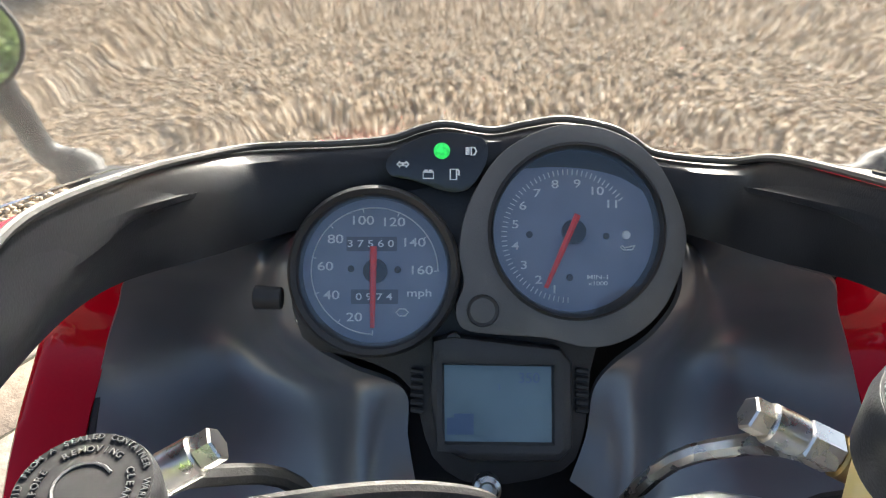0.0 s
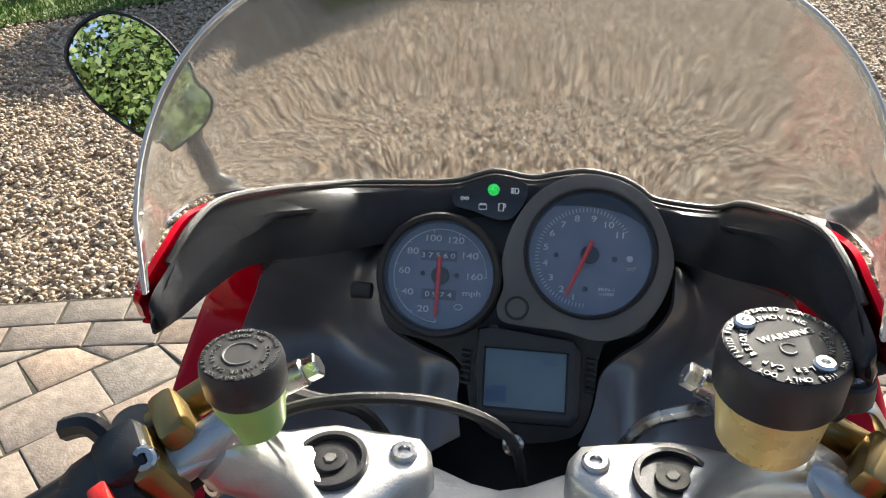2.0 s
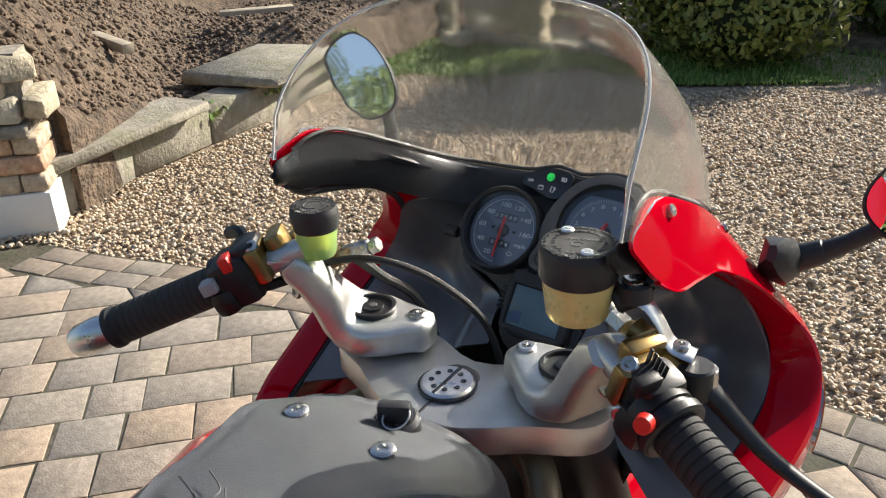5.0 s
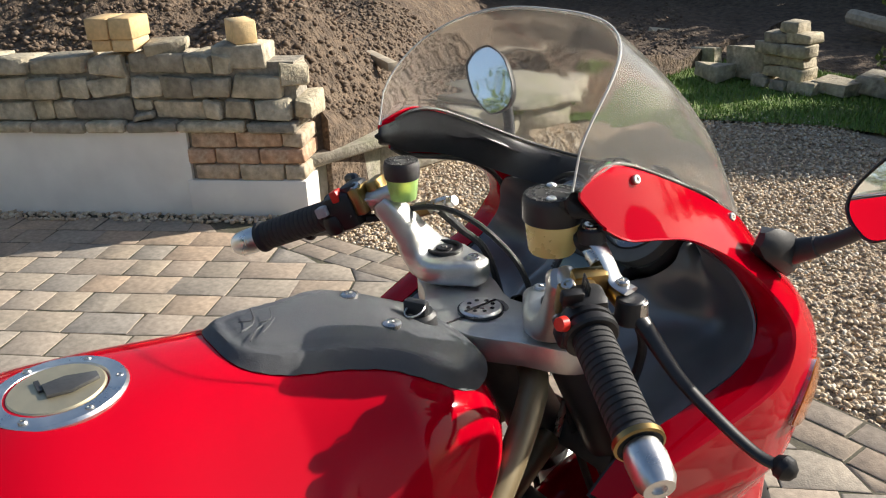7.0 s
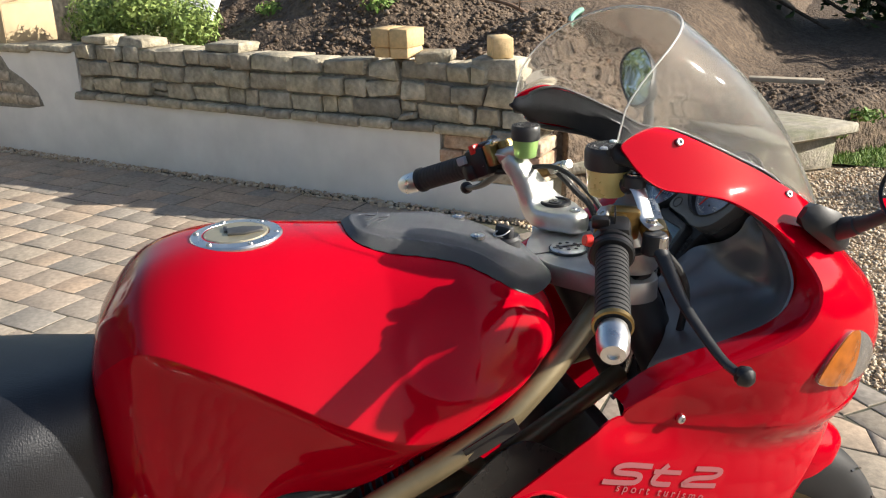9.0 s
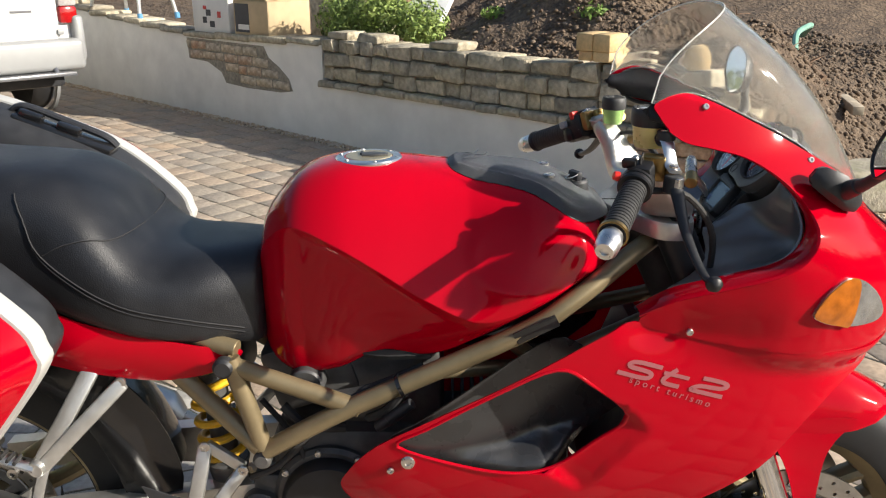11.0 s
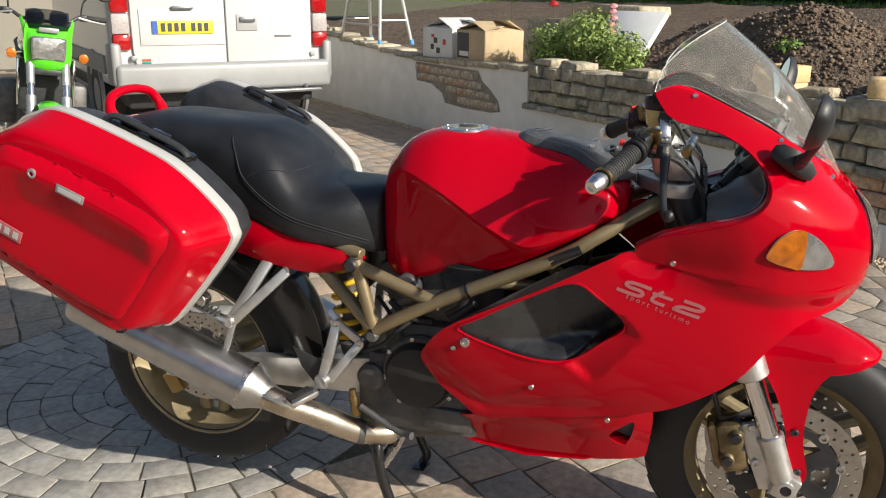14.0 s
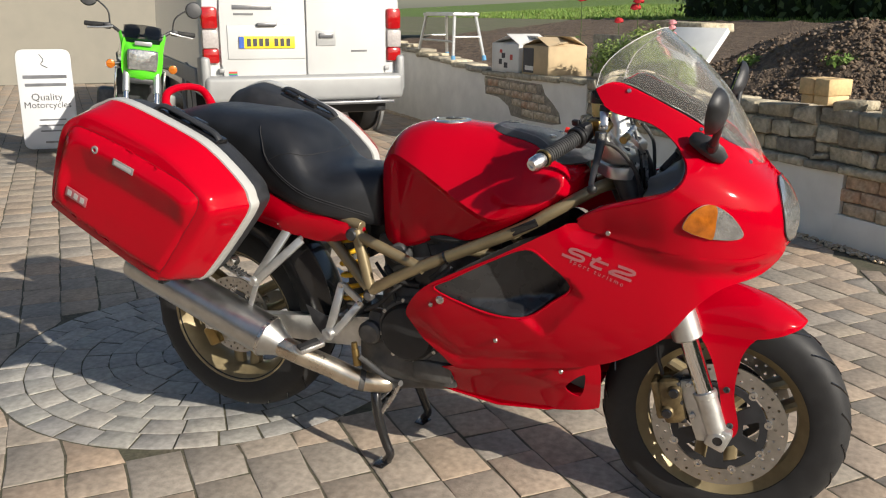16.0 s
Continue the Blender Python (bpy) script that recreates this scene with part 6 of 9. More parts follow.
bp("screen_seal", b_tube([p + Vector((0, 0.004, 0.002)) for p in A], 0.0020, 8, 1), mat("grey_seal", (0.045, 0.044, 0.043), 0.6, var=0.2, scale=30), dash)

# inner liners between the panel and the fairing sides
for sx in (1, -1):
    outer = cr([(sx * 0.115, 1.365, 0.980), (sx * 0.150, 1.303, 0.996)] + [(sx * (up_x(y, z) - d_), y, z) for y, z, d_ in ((1.312, 0.975, 0.03), (1.324, 0.940, 0.04), (1.318, 0.912, 0.042), (1.291, 0.885, 0.042), (1.222, 0.860, 0.042), (1.145, 0.834, 0.042), (1.10, 0.808, 0.032))], 6)
    innr = [D(590, 360, -0.06), D(520, 430, -0.02), D(515, 520, -0.02), D(540, 600, -0.02), D(620, 650, -0.018), D(715, 690, -0.015), D(722, 770, -0.012), D(735, 850, -0.012)]
    if sx > 0:
        innr = [D(1195, 432, -0.06), D(1200, 440, -0.02), D(1195, 520, -0.02), D(1150, 585, -0.02), D(1080, 640, -0.018), D(1045, 690, -0.015), D(1035, 770, -0.012), D(1010, 850, -0.012)]
    inner = cr(innr, 6)
    rows = []
    for k in range(19):
        f = k / 18
        row = []
        for j, (p, q) in enumerate(zip(outer, inner)):
            g_ = j / (len(outer) - 1)
            dip = 0.050 * math.sin(math.pi * f) ** 1.2 * (0.35 + 0.65 * math.sin(math.pi * min(1, g_ * 1.1)))
            ridge = 0.020 * math.exp(-((f - 0.86) / 0.09) ** 2) * g_
            row.append(p.lerp(q, f) + Vector((0, 0.70, -0.72)) * dip - Vector((0, 0.70, -0.72)) * ridge)
        rows.append(row)
    bp("cockpit_liner", thick(b_loft(rows, False, False), 0.003), GREYPL, dash, "satin dark grey inner cockpit liner", 60)
bp("nose_filler", thick(b_loft([[Vector((x, y, z)) for x in np.linspace(-w, w, 9)] for y, z, w in ((1.385, 0.97, 0.10), (1.37, 0.90, 0.15), (1.30, 0.82, 0.18), (1.24, 0.80, 0.18))], False, False), 0.004), BLACK)

# -- handlebars, turned a touch to the left about the steering head --
TURN_M = Matrix.Translation(HEAD) @ Matrix.Rotation(radians(2.6), 4, "Z") @ Matrix.Translation(-HEAD)


def hp(name, bm, mt, parent=None, label="", sharp=35):
    if isinstance(bm, (list, tuple)):
        bm = joined(bm)
    bmesh.ops.transform(bm, matrix=TURN_M, verts=bm.verts)
    return bp(name, bm, mt, parent, label, sharp)


SWITCHBLK = mat("black_switch_plastic", (0.012, 0.012, 0.013), 0.42, var=0.25, scale=40, bump=0.1, bscale=900)
CAPTOP = mat("dull_cap_top", (0.020, 0.020, 0.021), 0.75, 0.0, spec=0.25, var=0.3, scale=60)
CAPINK = mat("grey_raised_letters", (0.11, 0.11, 0.11), 0.5, 0.2, var=0.15, scale=80)


def letter(ch, size, m):
    """One raised character as a bmesh."""
    cu = bpy.data.curves.new("text", "FONT")
    cu.body, cu.size, cu.align_x, cu.align_y, cu.extrude, cu.offset = ch, size, "CENTER", "CENTER", 0.0003, size * 0.012
    tmp = bpy.data.objects.new("text", cu)
    scene.collection.objects.link(tmp)
    me = bpy.data.meshes.new_from_object(tmp)
    bpy.data.objects.remove(tmp)
    me.transform(m)
    bm = bmesh.new()
    bm.from_mesh(me)
    bpy.data.meshes.remove(me)
    return bm


def hbolt(p, axis, r, parent, mt=None):
    pp = TURN_M @ Vector(p)
    return bolt(pp, TURN_M.to_3x3() @ Vector(axis), r, parent, mt)


YZ = 0.915
yo = [(0.0, 1.175), (0.05, 1.195), (0.085, 1.20), (0.128, 1.19), (0.138, 1.16), (0.125, 1.135), (0.085, 1.115), (0.055, 1.095), (0.03, 1.083), (0.0, 1.08)]
yo = yo + [(-x, y) for x, y in reversed(yo[1:-1])]
yoke = hp("top_yoke", b_plate(yo, 0.028, Matrix.Translation((0, 0, YZ - 0.028)), 0.006, (), 3), CASTALU, None, "silver cast top yoke")
hp("stem_cap", b_lathe([(0, 0.0), (0.024, 0.0), (0.024, 0.004), (0.022, 0.006), (0, 0.006)], (0, 1.13, YZ), (0, 0, 1), 32), ALU, yoke)
hp("stem_slot", [b_box((0, 1.13, YZ + 0.006), (0.003, 0.044, 0.002))] + [b_cyl((0.014 * math.cos(a), 1.13 + 0.014 * math.sin(a), YZ + 0.004), (0.014 * math.cos(a), 1.13 + 0.014 * math.sin(a), YZ + 0.0068), 0.0027, 0.0027, 8) for a in np.linspace(0.4, 6.68, 9)[:-1]], GLOSSBLK, yoke)
hp("stem_ring", b_lathe([(0.024, 0.0), (0.026, 0.0), (0.026, 0.003), (0.024, 0.003), (0.024, 0.0)], (0, 1.13, YZ), (0, 0, 1), 32), GLOSSBLK, yoke)
hp("yoke_slit", b_box((0.0, 1.095, YZ + 0.0003), (0.002, 0.034, 0.002)), GLOSSBLK, yoke)
for sx in (1, -1):
    # riser: clamp round the fork tube that sweeps up and out to the bar
    reach = 0.75 if sx > 0 else 0.5
    arc = []
    for (x, y, z), (dx, dy, dz), wd, tk in (((0.040, 1.170, 0.934), (1, -0.2, 0), 0.008, 0.010), ((0.046, 1.1695, 0.934), (1, -0.2, 0), 0.017, 0.0155), ((0.058, 1.167, 0.934), (1, -0.2, 0), 0.022, 0.0165), ((0.074, 1.161, 0.934), (1, -0.25, 0), 0.032, 0.0165),
                                          ((0.092, 1.157, 0.934), (1, -0.3, 0.05), 0.040, 0.0170), ((0.108, 1.153, 0.935), (1, -0.4, 0.15), 0.040, 0.0175), ((0.120, 1.147, 0.941), (1, -0.5, 0.5), 0.036, 0.0185),
                                          ((0.130, 1.139, 0.954), (0.8, -0.5, 0.8), 0.031, 0.0185), ((0.139, 1.130, 0.972), (0.6, -0.5, 1.0), 0.026, 0.0165), ((0.150, 1.119, 0.992), (0.55, -0.5, 1.0), 0.022, 0.0150), ((0.161, 1.108, 1.008), (0.55, -0.5, 0.9), 0.0205, 0.0150), ((0.167, 1.102, 1.015), (0.55, -0.5, 0.9), 0.015, 0.011)):
        x = x if x < 0.12 else 0.12 + (x - 0.12) * reach
        t_ = Vector((dx, dy, dz)).normalized()
        s1_ = Vector((-dy, dx, 0)).normalized()
        u1_ = t_.cross(s1_).normalized()
        arc.append([Vector((sx * q.x, q.y, q.z)) for q in [Vector((x, y, z)) + s1_ * wd * math.copysign(abs(math.cos(k)) ** 0.55, math.cos(k)) + u1_ * tk * math.copysign(abs(math.sin(k)) ** 0.55, math.sin(k)) for k in np.linspace(0, 2 * math.pi, 33)[:-1]]])
    ris = hp("riser", b_loft(arc), CASTALU, None, "silver cast handlebar riser", 50)
    # nut and black disc above the uncut riser; black stands in for hole shade
    hp("fork_hole_disc", b_lathe([(0.0225, -0.01), (0.0225, 0.0014), (0.0215, 0.0022), (0.0185, 0.0022), (0.0175, -0.0008), (0.010, -0.0008), (0.0095, 0.0012), (0.006, 0.0016), (0, 0.0006)], (sx * 0.098, 1.157, 0.9530), (0, 0, 1), 32), SWITCHBLK, ris)
    hp("adjuster", b_cyl((sx * 0.098, 1.157, 0.9525), (sx * 0.098, 1.157, 0.9555), 0.0045, 0.004, 6), DARKMETAL, ris)
    hbolt((sx * 0.056, 1.1675, 0.9502), (0, 0, 1), 0.0085, ris)
    hbolt((sx * 0.150, 1.115, 0.975), (sx * 0.4, -0.8, 0.3), 0.007, ris)
    # bar, grip, bar end
    ti = TURN_M.inverted()
    b0, tip_ = (ti @ Vector((0.156, 1.111, 1.010)), ti @ Vector((0.357, 1.017, 0.940))) if sx > 0 else (ti @ Vector((-0.137, 1.098, 1.0205)), ti @ Vector((-0.302, 0.974, 0.939)))
    dd = (tip_ - b0).normalized()
    b1 = b0 + dd * 0.213
    P = lambda f, o=(0, 0, 0): b0.lerp(b1, f) + Vector(o)
    bar = hp("handlebar", b_cyl(P(-0.06), P(0.97), 0.011, 0.011, 18), CASTALU)
    prof = []
    L = (b1 - b0).length
    h = 0.0
    prof = [(0.011, 0.0), (0.021, 0.0), (0.021, 0.005), (0.0172, 0.007)]
    n_r = 15
    for k in range(n_r):
        z0 = 0.009 + k * (0.100 / n_r)
        dr_ = 0.0166 if sx > 0 else 0.0174
        prof += [(0.0178, z0), (0.0178, z0 + 0.0045), (dr_, z0 + 0.0052), (dr_, z0 + 0.0062)]
    prof += [(0.0178, 0.111), (0.0195, 0.113), (0.0195, 0.118), (0.011, 0.118)]
    hp("grip", b_lathe(prof, P(0.30), dd, 28), RUBBER, bar, "ribbed black rubber grip")
    if sx > 0:
        hp("grip_band", b_lathe([(0.0182, 0), (0.0205, 0.001), (0.0205, 0.006), (0.0182, 0.007), (0.0182, 0)], P(0.30) + dd * 0.113, dd, 24), GOLD, bar)
    hp("bar_end", b_lathe([(0, 0.0), (0.0145, 0.0), (0.0165, 0.010), (0.0155, 0.030), (0.012, 0.037), (0.006, 0.037), (0.006, 0.034), (0, 0.034)], P(0.30) + dd * 0.121, dd, 28), ALU, bar)
    # switch housing
    rot = axes(dd)
    if sx > 0:
        shell = [b_box(P(0.205, (0, 0.002, 0.006)), (0.036, 0.040, 0.030), 0.008, rot), b_box(P(0.20, (0, -0.012, -0.010)), (0.030, 0.030, 0.026), 0.008, rot),
                 b_lathe([(0.011, 0.0), (0.0225, 0.0), (0.0235, 0.002), (0.0235, 0.013), (0.0215, 0.014), (0.0215, 0.017), (0.0245, 0.018), (0.0245, 0.024), (0.0225, 0.026), (0.011, 0.026)], P(0.215), dd, 32)]
    else:
        shell = [b_box(P(0.245), (0.050, 0.048, 0.042), 0.012, rot), b_box(P(0.20, (0, 0.004, 0.012)), (0.038, 0.036, 0.028), 0.008, rot), b_box(P(0.25, (0, -0.014, -0.014)), (0.036, 0.028, 0.026), 0.010, rot),
                 b_lathe([(0.011, 0.0), (0.0215, 0.0), (0.0235, 0.003), (0.0235, 0.010), (0.021, 0.012), (0.011, 0.012)], P(0.285), dd, 32)]
    sw = hp("switch_housing", shell, SWITCHBLK, bar, "black handlebar switch housing")
    for k in range(5 if sx > 0 else 0):
        hp("housing_rib", b_box(P(0.175 + 0.018 * k, (0, 0.002, 0.0225)), (0.0018, 0.030, 0.003), 0.0006, rot), SWITCHBLK, sw)
    if sx < 0:
        hp("red_switch", b_box(P(0.235, (0.004, -0.018, 0.020)), (0.016, 0.014, 0.010), 0.002, rot), REDSWITCH, sw)
        hp("grey_switch", b_box(P(0.262, (0.0, -0.030, 0.004)), (0.014, 0.012, 0.014), 0.002, rot), mat("grey_switch_plastic", (0.35, 0.35, 0.36), 0.5, var=0.1), sw)
        hp("choke_lever", b_tube([P(0.27, (0, 0.02, 0.022)), P(0.30, (-0.01, 0.03, 0.032)), P(0.33, (-0.02, 0.034, 0.030))], 0.006, 8), SWITCHBLK, sw)
        hp("switch_cable", b_tube([P(0.15, (0, 0.0, -0.02)), P(0.0, (0, 0.03, -0.04)), (sx * 0.12, 1.18, 0.90), (sx * 0.08, 1.22, 0.80)], 0.005, 8), RUBBER, sw)
    else:
        hp("kill_switch", b_box(P(0.23, (-0.002, -0.014, 0.026)), (0.020, 0.014, 0.010), 0.003, rot), SWITCHBLK, sw)
        hp("starter_button", b_cyl(P(0.255, (0, -0.026, 0.010)), P(0.255, (0, -0.034, 0.012)), 0.007, 0.006, 14), REDSWITCH, sw)
        hp("throttle_cable", b_tube([P(0.24, (0, 0.02, -0.012)), P(0.16, (0, 0.07, -0.03)), (0.16, 1.21, 0.90), (0.12, 1.22, 0.78)], 0.005, 8), RUBBER, sw)
    # gold clamp and master cylinder
    mc = hp("master_cylinder", [b_cyl(P(0.02, (0, 0.036, 0.008)), P(0.34, (0, 0.052, 0.004)) if sx > 0 else P(0.26, (0, 0.050, 0.006)), 0.0095, 0.0085, 18),
                                b_box(P(0.10, (0, 0.016, 0.006)), (0.034, 0.040, 0.016), 0.005, rot), b_box(P(0.135, (0, -0.002, 0.006)), (0.036, 0.034, 0.016), 0.005, rot)], GOLD, None, "gold anodised lever master cylinder")
    hbolt(P(0.13, (0, -0.012, 0.022)), (0, -0.6, 0.8), 0.0065, mc)
    hbolt(P(0.13, (0, -0.022, -0.010)), (0, -1, 0.1), 0.0065, mc)
    bj = Vector((0.138, 1.176, 0.990)) if sx > 0 else Vector((-0.140, 1.170, 0.990))
    hp("banjo_bolt", [b_cyl(bj, bj + Vector((-sx * 0.014, 0.004, 0.006)), 0.009, 0.009, 6), b_cyl(bj + Vector((-sx * 0.014, 0.004, 0.006)), bj + Vector((-sx * 0.028, 0.008, 0.012)), 0.0085, 0.0085, 14), b_cyl(bj + Vector((-sx * 0.028, 0.008, 0.012)), bj + Vector((-sx * 0.036, 0.010, 0.016)), 0.0075, 0.0075, 6)], STEEL, mc)
    hp("banjo_collar", b_cyl(bj + Vector((sx * 0.020, -0.006, -0.008)), bj, 0.0095, 0.0090, 18), GOLD, mc)
    hp("fluid_hose", b_tube([bj + Vector((-sx * 0.012, 0.004, 0.0)), bj + Vector((-sx * 0.02, 0.03, -0.03)), (sx * 0.085, 1.215, 0.93), (sx * 0.06, 1.22, 0.84), (sx * 0.05, 1.20, 0.74)], [0.006, 0.005, 0.0045, 0.0045, 0.0045], 8), STEEL if sx > 0 else RUBBER, mc)
    # lever
    if sx > 0:
        lp = [P(0.30, (0, 0.052, 0.006)), P(0.37, (0.002, 0.062, -0.004)), ti @ Vector((0.262, 1.143, 0.949)), ti @ Vector((0.305, 1.146, 0.926)), ti @ Vector((0.340, 1.151, 0.910)), ti @ Vector((0.360, 1.158, 0.906))]
    else:
        lp = [P(0.26, (0, 0.050, 0.004)), P(0.34, (-0.004, 0.058, -0.004)), (-0.265, 1.118, 0.945), (-0.305, 1.112, 0.925), (-0.340, 1.108, 0.915)]
    lev = hp("lever", b_tube(lp, [0.011, 0.010, 0.0075, 0.0065, 0.006, 0.0065], 12, 6, flat=0.75), mat("black_lever", (0.022, 0.022, 0.023), 0.38, 0.0, var=0.25, scale=50), mc)
    tip = Vector(lp[-1])
    hp("lever_ball", b_lathe([(0, -0.011), (0.006, -0.009), (0.0105, -0.003), (0.0105, 0.003), (0.006, 0.009), (0, 0.011)], tip, (sx, 0, -0.3), 16), SWITCHBLK, lev)
    hp("lever_pivot", b_cyl(P(0.30, (0, 0.052, -0.008)), P(0.30, (0, 0.052, 0.016)), 0.014, 0.013, 20), BLACK, lev)
    hp("adjuster_dial", b_cyl(P(0.33, (0, 0.058, 0.0)), P(0.33, (0, 0.058, 0.016)), 0.010, 0.009, 12), STEEL, lev)
    # fluid reservoir
    rc = Vector((0.126, 1.119, 0)) if sx > 0 else Vector((-0.121, 1.113, 0))
    rR = 0.0278 if sx > 0 else 0.0205
    z0, z1, z2 = (1.030, 1.062, 1.086) if sx > 0 else (1.018, 1.044, 1.063)
    ti = TURN_M.inverted()
    rc = ti @ rc
    rc.z = 0
    taper = 0.80 if sx > 0 else 0.80
    res = hp("fluid_reservoir", b_lathe([(0, z0), (rR * taper * 0.92, z0), (rR * taper, z0 + 0.003), (rR * 0.93, z1), (0, z1)], rc, (0, 0, 1), 40), YELLOWFLUID if sx > 0 else GREENFLUID, None,
             "translucent yellow brake fluid reservoir with black cap" if sx > 0 else "translucent green clutch fluid reservoir with black cap")
    pr_ = [(0, z1 - 0.001), (rR * 0.96, z1 - 0.001), (rR, z1 + 0.001), (rR * 1.02, z2 - 0.006), (rR * 0.99, z2 - 0.002), (rR * 0.95, z2), (rR * 0.30, z2 + 0.0004), (0, z2 + 0.0004)]
    cp = hp("reservoir_cap", b_lathe(pr_, rc, (0, 0, 1), 48), BLACK, res)
    cm = TURN_M @ Matrix.Translation(rc + Vector((0, 0, z2 + 0.0003)))
    hp("cap_top", b_lathe([(0, 0.0), (rR * 0.94, 0.0), (rR * 0.94, 0.0004), (0, 0.0008)], rc + Vector((0, 0, z2)), (0, 0, 1), 48), CAPTOP, cp)
    for text, rr_t, size, a0 in (("FROM A SEALED CONTAINER  WARNING  USE ONLY DOT 4 FLUID ", 0.86, 0.12, 2.9), ("REMOVING  CLEAN FILLER CAP BEFORE  ", 0.64, 0.13, 2.2)):
        bms = []
        for k, ch in enumerate(text):
            if ch != " ":
                a = a0 - 2 * math.pi * k / len(text)
                bms.append(letter(ch, rR * size * 1.12, cm @ Matrix.Rotation(a - math.pi / 2, 4, "Z") @ Matrix.Translation((0, rR * rr_t, 0.0006))))
        bp("embossed_lettering", bms, CAPINK, cp)
    if sx > 0:
        lettering("embossed_lettering", "WARNING", 0.0054, TURN_M @ Matrix.Translation(rc + Vector((0.001, 0.005, z2 + 0.0007))) @ Matrix.Rotation(radians(20), 4, "Z"), CAPINK, cp, 0.0004, bold=0.015)
        for q in (Vector((-0.015, 0.013, 0)), Vector((0.012, -0.014, 0))):
            hbolt(rc + q + Vector((0, 0, z2)), (0, 0, 1), 0.0048, cp, ALU)
        bp("reservoir_arm", b_tube([(0.157, 1.132, 1.047), (0.170, 1.134, 1.046), (0.181, 1.136, 1.032), (0.190, 1.138, 1.016), (0.206, 1.140, 1.011)], [0.010, 0.010, 0.009, 0.010, 0.010], 12, 5, flat=0.28), ALU, res)
        bp("rubber_boot", [b_cyl((0.161, 1.134, 1.046), (0.161, 1.134, 1.060), 0.0135, 0.0125, 20), b_cyl((0.150, 1.128, 1.044), (0.161, 1.134, 1.050), 0.010, 0.010, 12)], BLACK, res)
        bolt((0.161, 1.134, 1.060), (0, 0, 1), 0.0085, res)
        bolt((0.196, 1.139, 1.016), (0, 0, 1), 0.0065, res)
    else:
        hp("reservoir_arm", b_plate([(-0.004, -0.006), (-0.03, -0.03), (-0.058, -0.045), (-0.062, -0.034), (-0.036, -0.016), (-0.01, 0.010)], 0.003, Matrix.Translation((-0.118, 1.112, 1.016)), 0.001), ALU, res)
    ring_m = [rc + Vector((rR * (0.4 if sx < 0 else 0.13) * math.cos(a), rR * (0.4 if sx < 0 else 0.13) * math.sin(a) - (0 if sx < 0 else 0.004), z2 + 0.0008)) for a in np.linspace(0.6, 5.6, 14)]
    hp("embossed_ring", b_tube(ring_m, 0.0006, 5, 1), CAPINK, cp)
hp("clutch_cable", b_tube([(-0.150, 1.128, 0.992), (-0.11, 1.146, 1.004), (-0.064, 1.154, 1.006), (-0.025, 1.168, 0.988), (0.005, 1.186, 0.950), (0.015, 1.20, 0.89), (0.015, 1.20, 0.84)], 0.0035, 8, 6), RUBBER)

# -- panniers --
# outline of the lid edge in (y, z), and how the case steps in towards the bike
# dark red for a thin tube that paints shade along the lid groove
GROOVESHADE = mat("groove_shade_red", (0.10, 0.002, 0.004), 0.6, var=0.1)
pan_lid = [(-0.285, 0.775), (-0.268, 0.850), (-0.215, 0.985), (-0.155, 1.022), (-0.085, 1.028), (0.10, 0.962), (0.185, 0.918), (0.268, 0.845), (0.290, 0.805), (0.282, 0.760), (0.150, 0.595), (0.105, 0.572), (0.045, 0.580), (-0.262, 0.735)]


def pan_ring(x, k, dz=0.0, n=5):
    c = Vector((-0.14, 0.77, 0)) if x > 0.36 else Vector((0.005, 0.80, 0))
    P = cr([(y, z, 0) for y, z in pan_lid], n, True)
    return [Vector((x, c.x + (p.x - c.x) * k, c.y + dz + (p.y - c.y) * k)) for p in P]


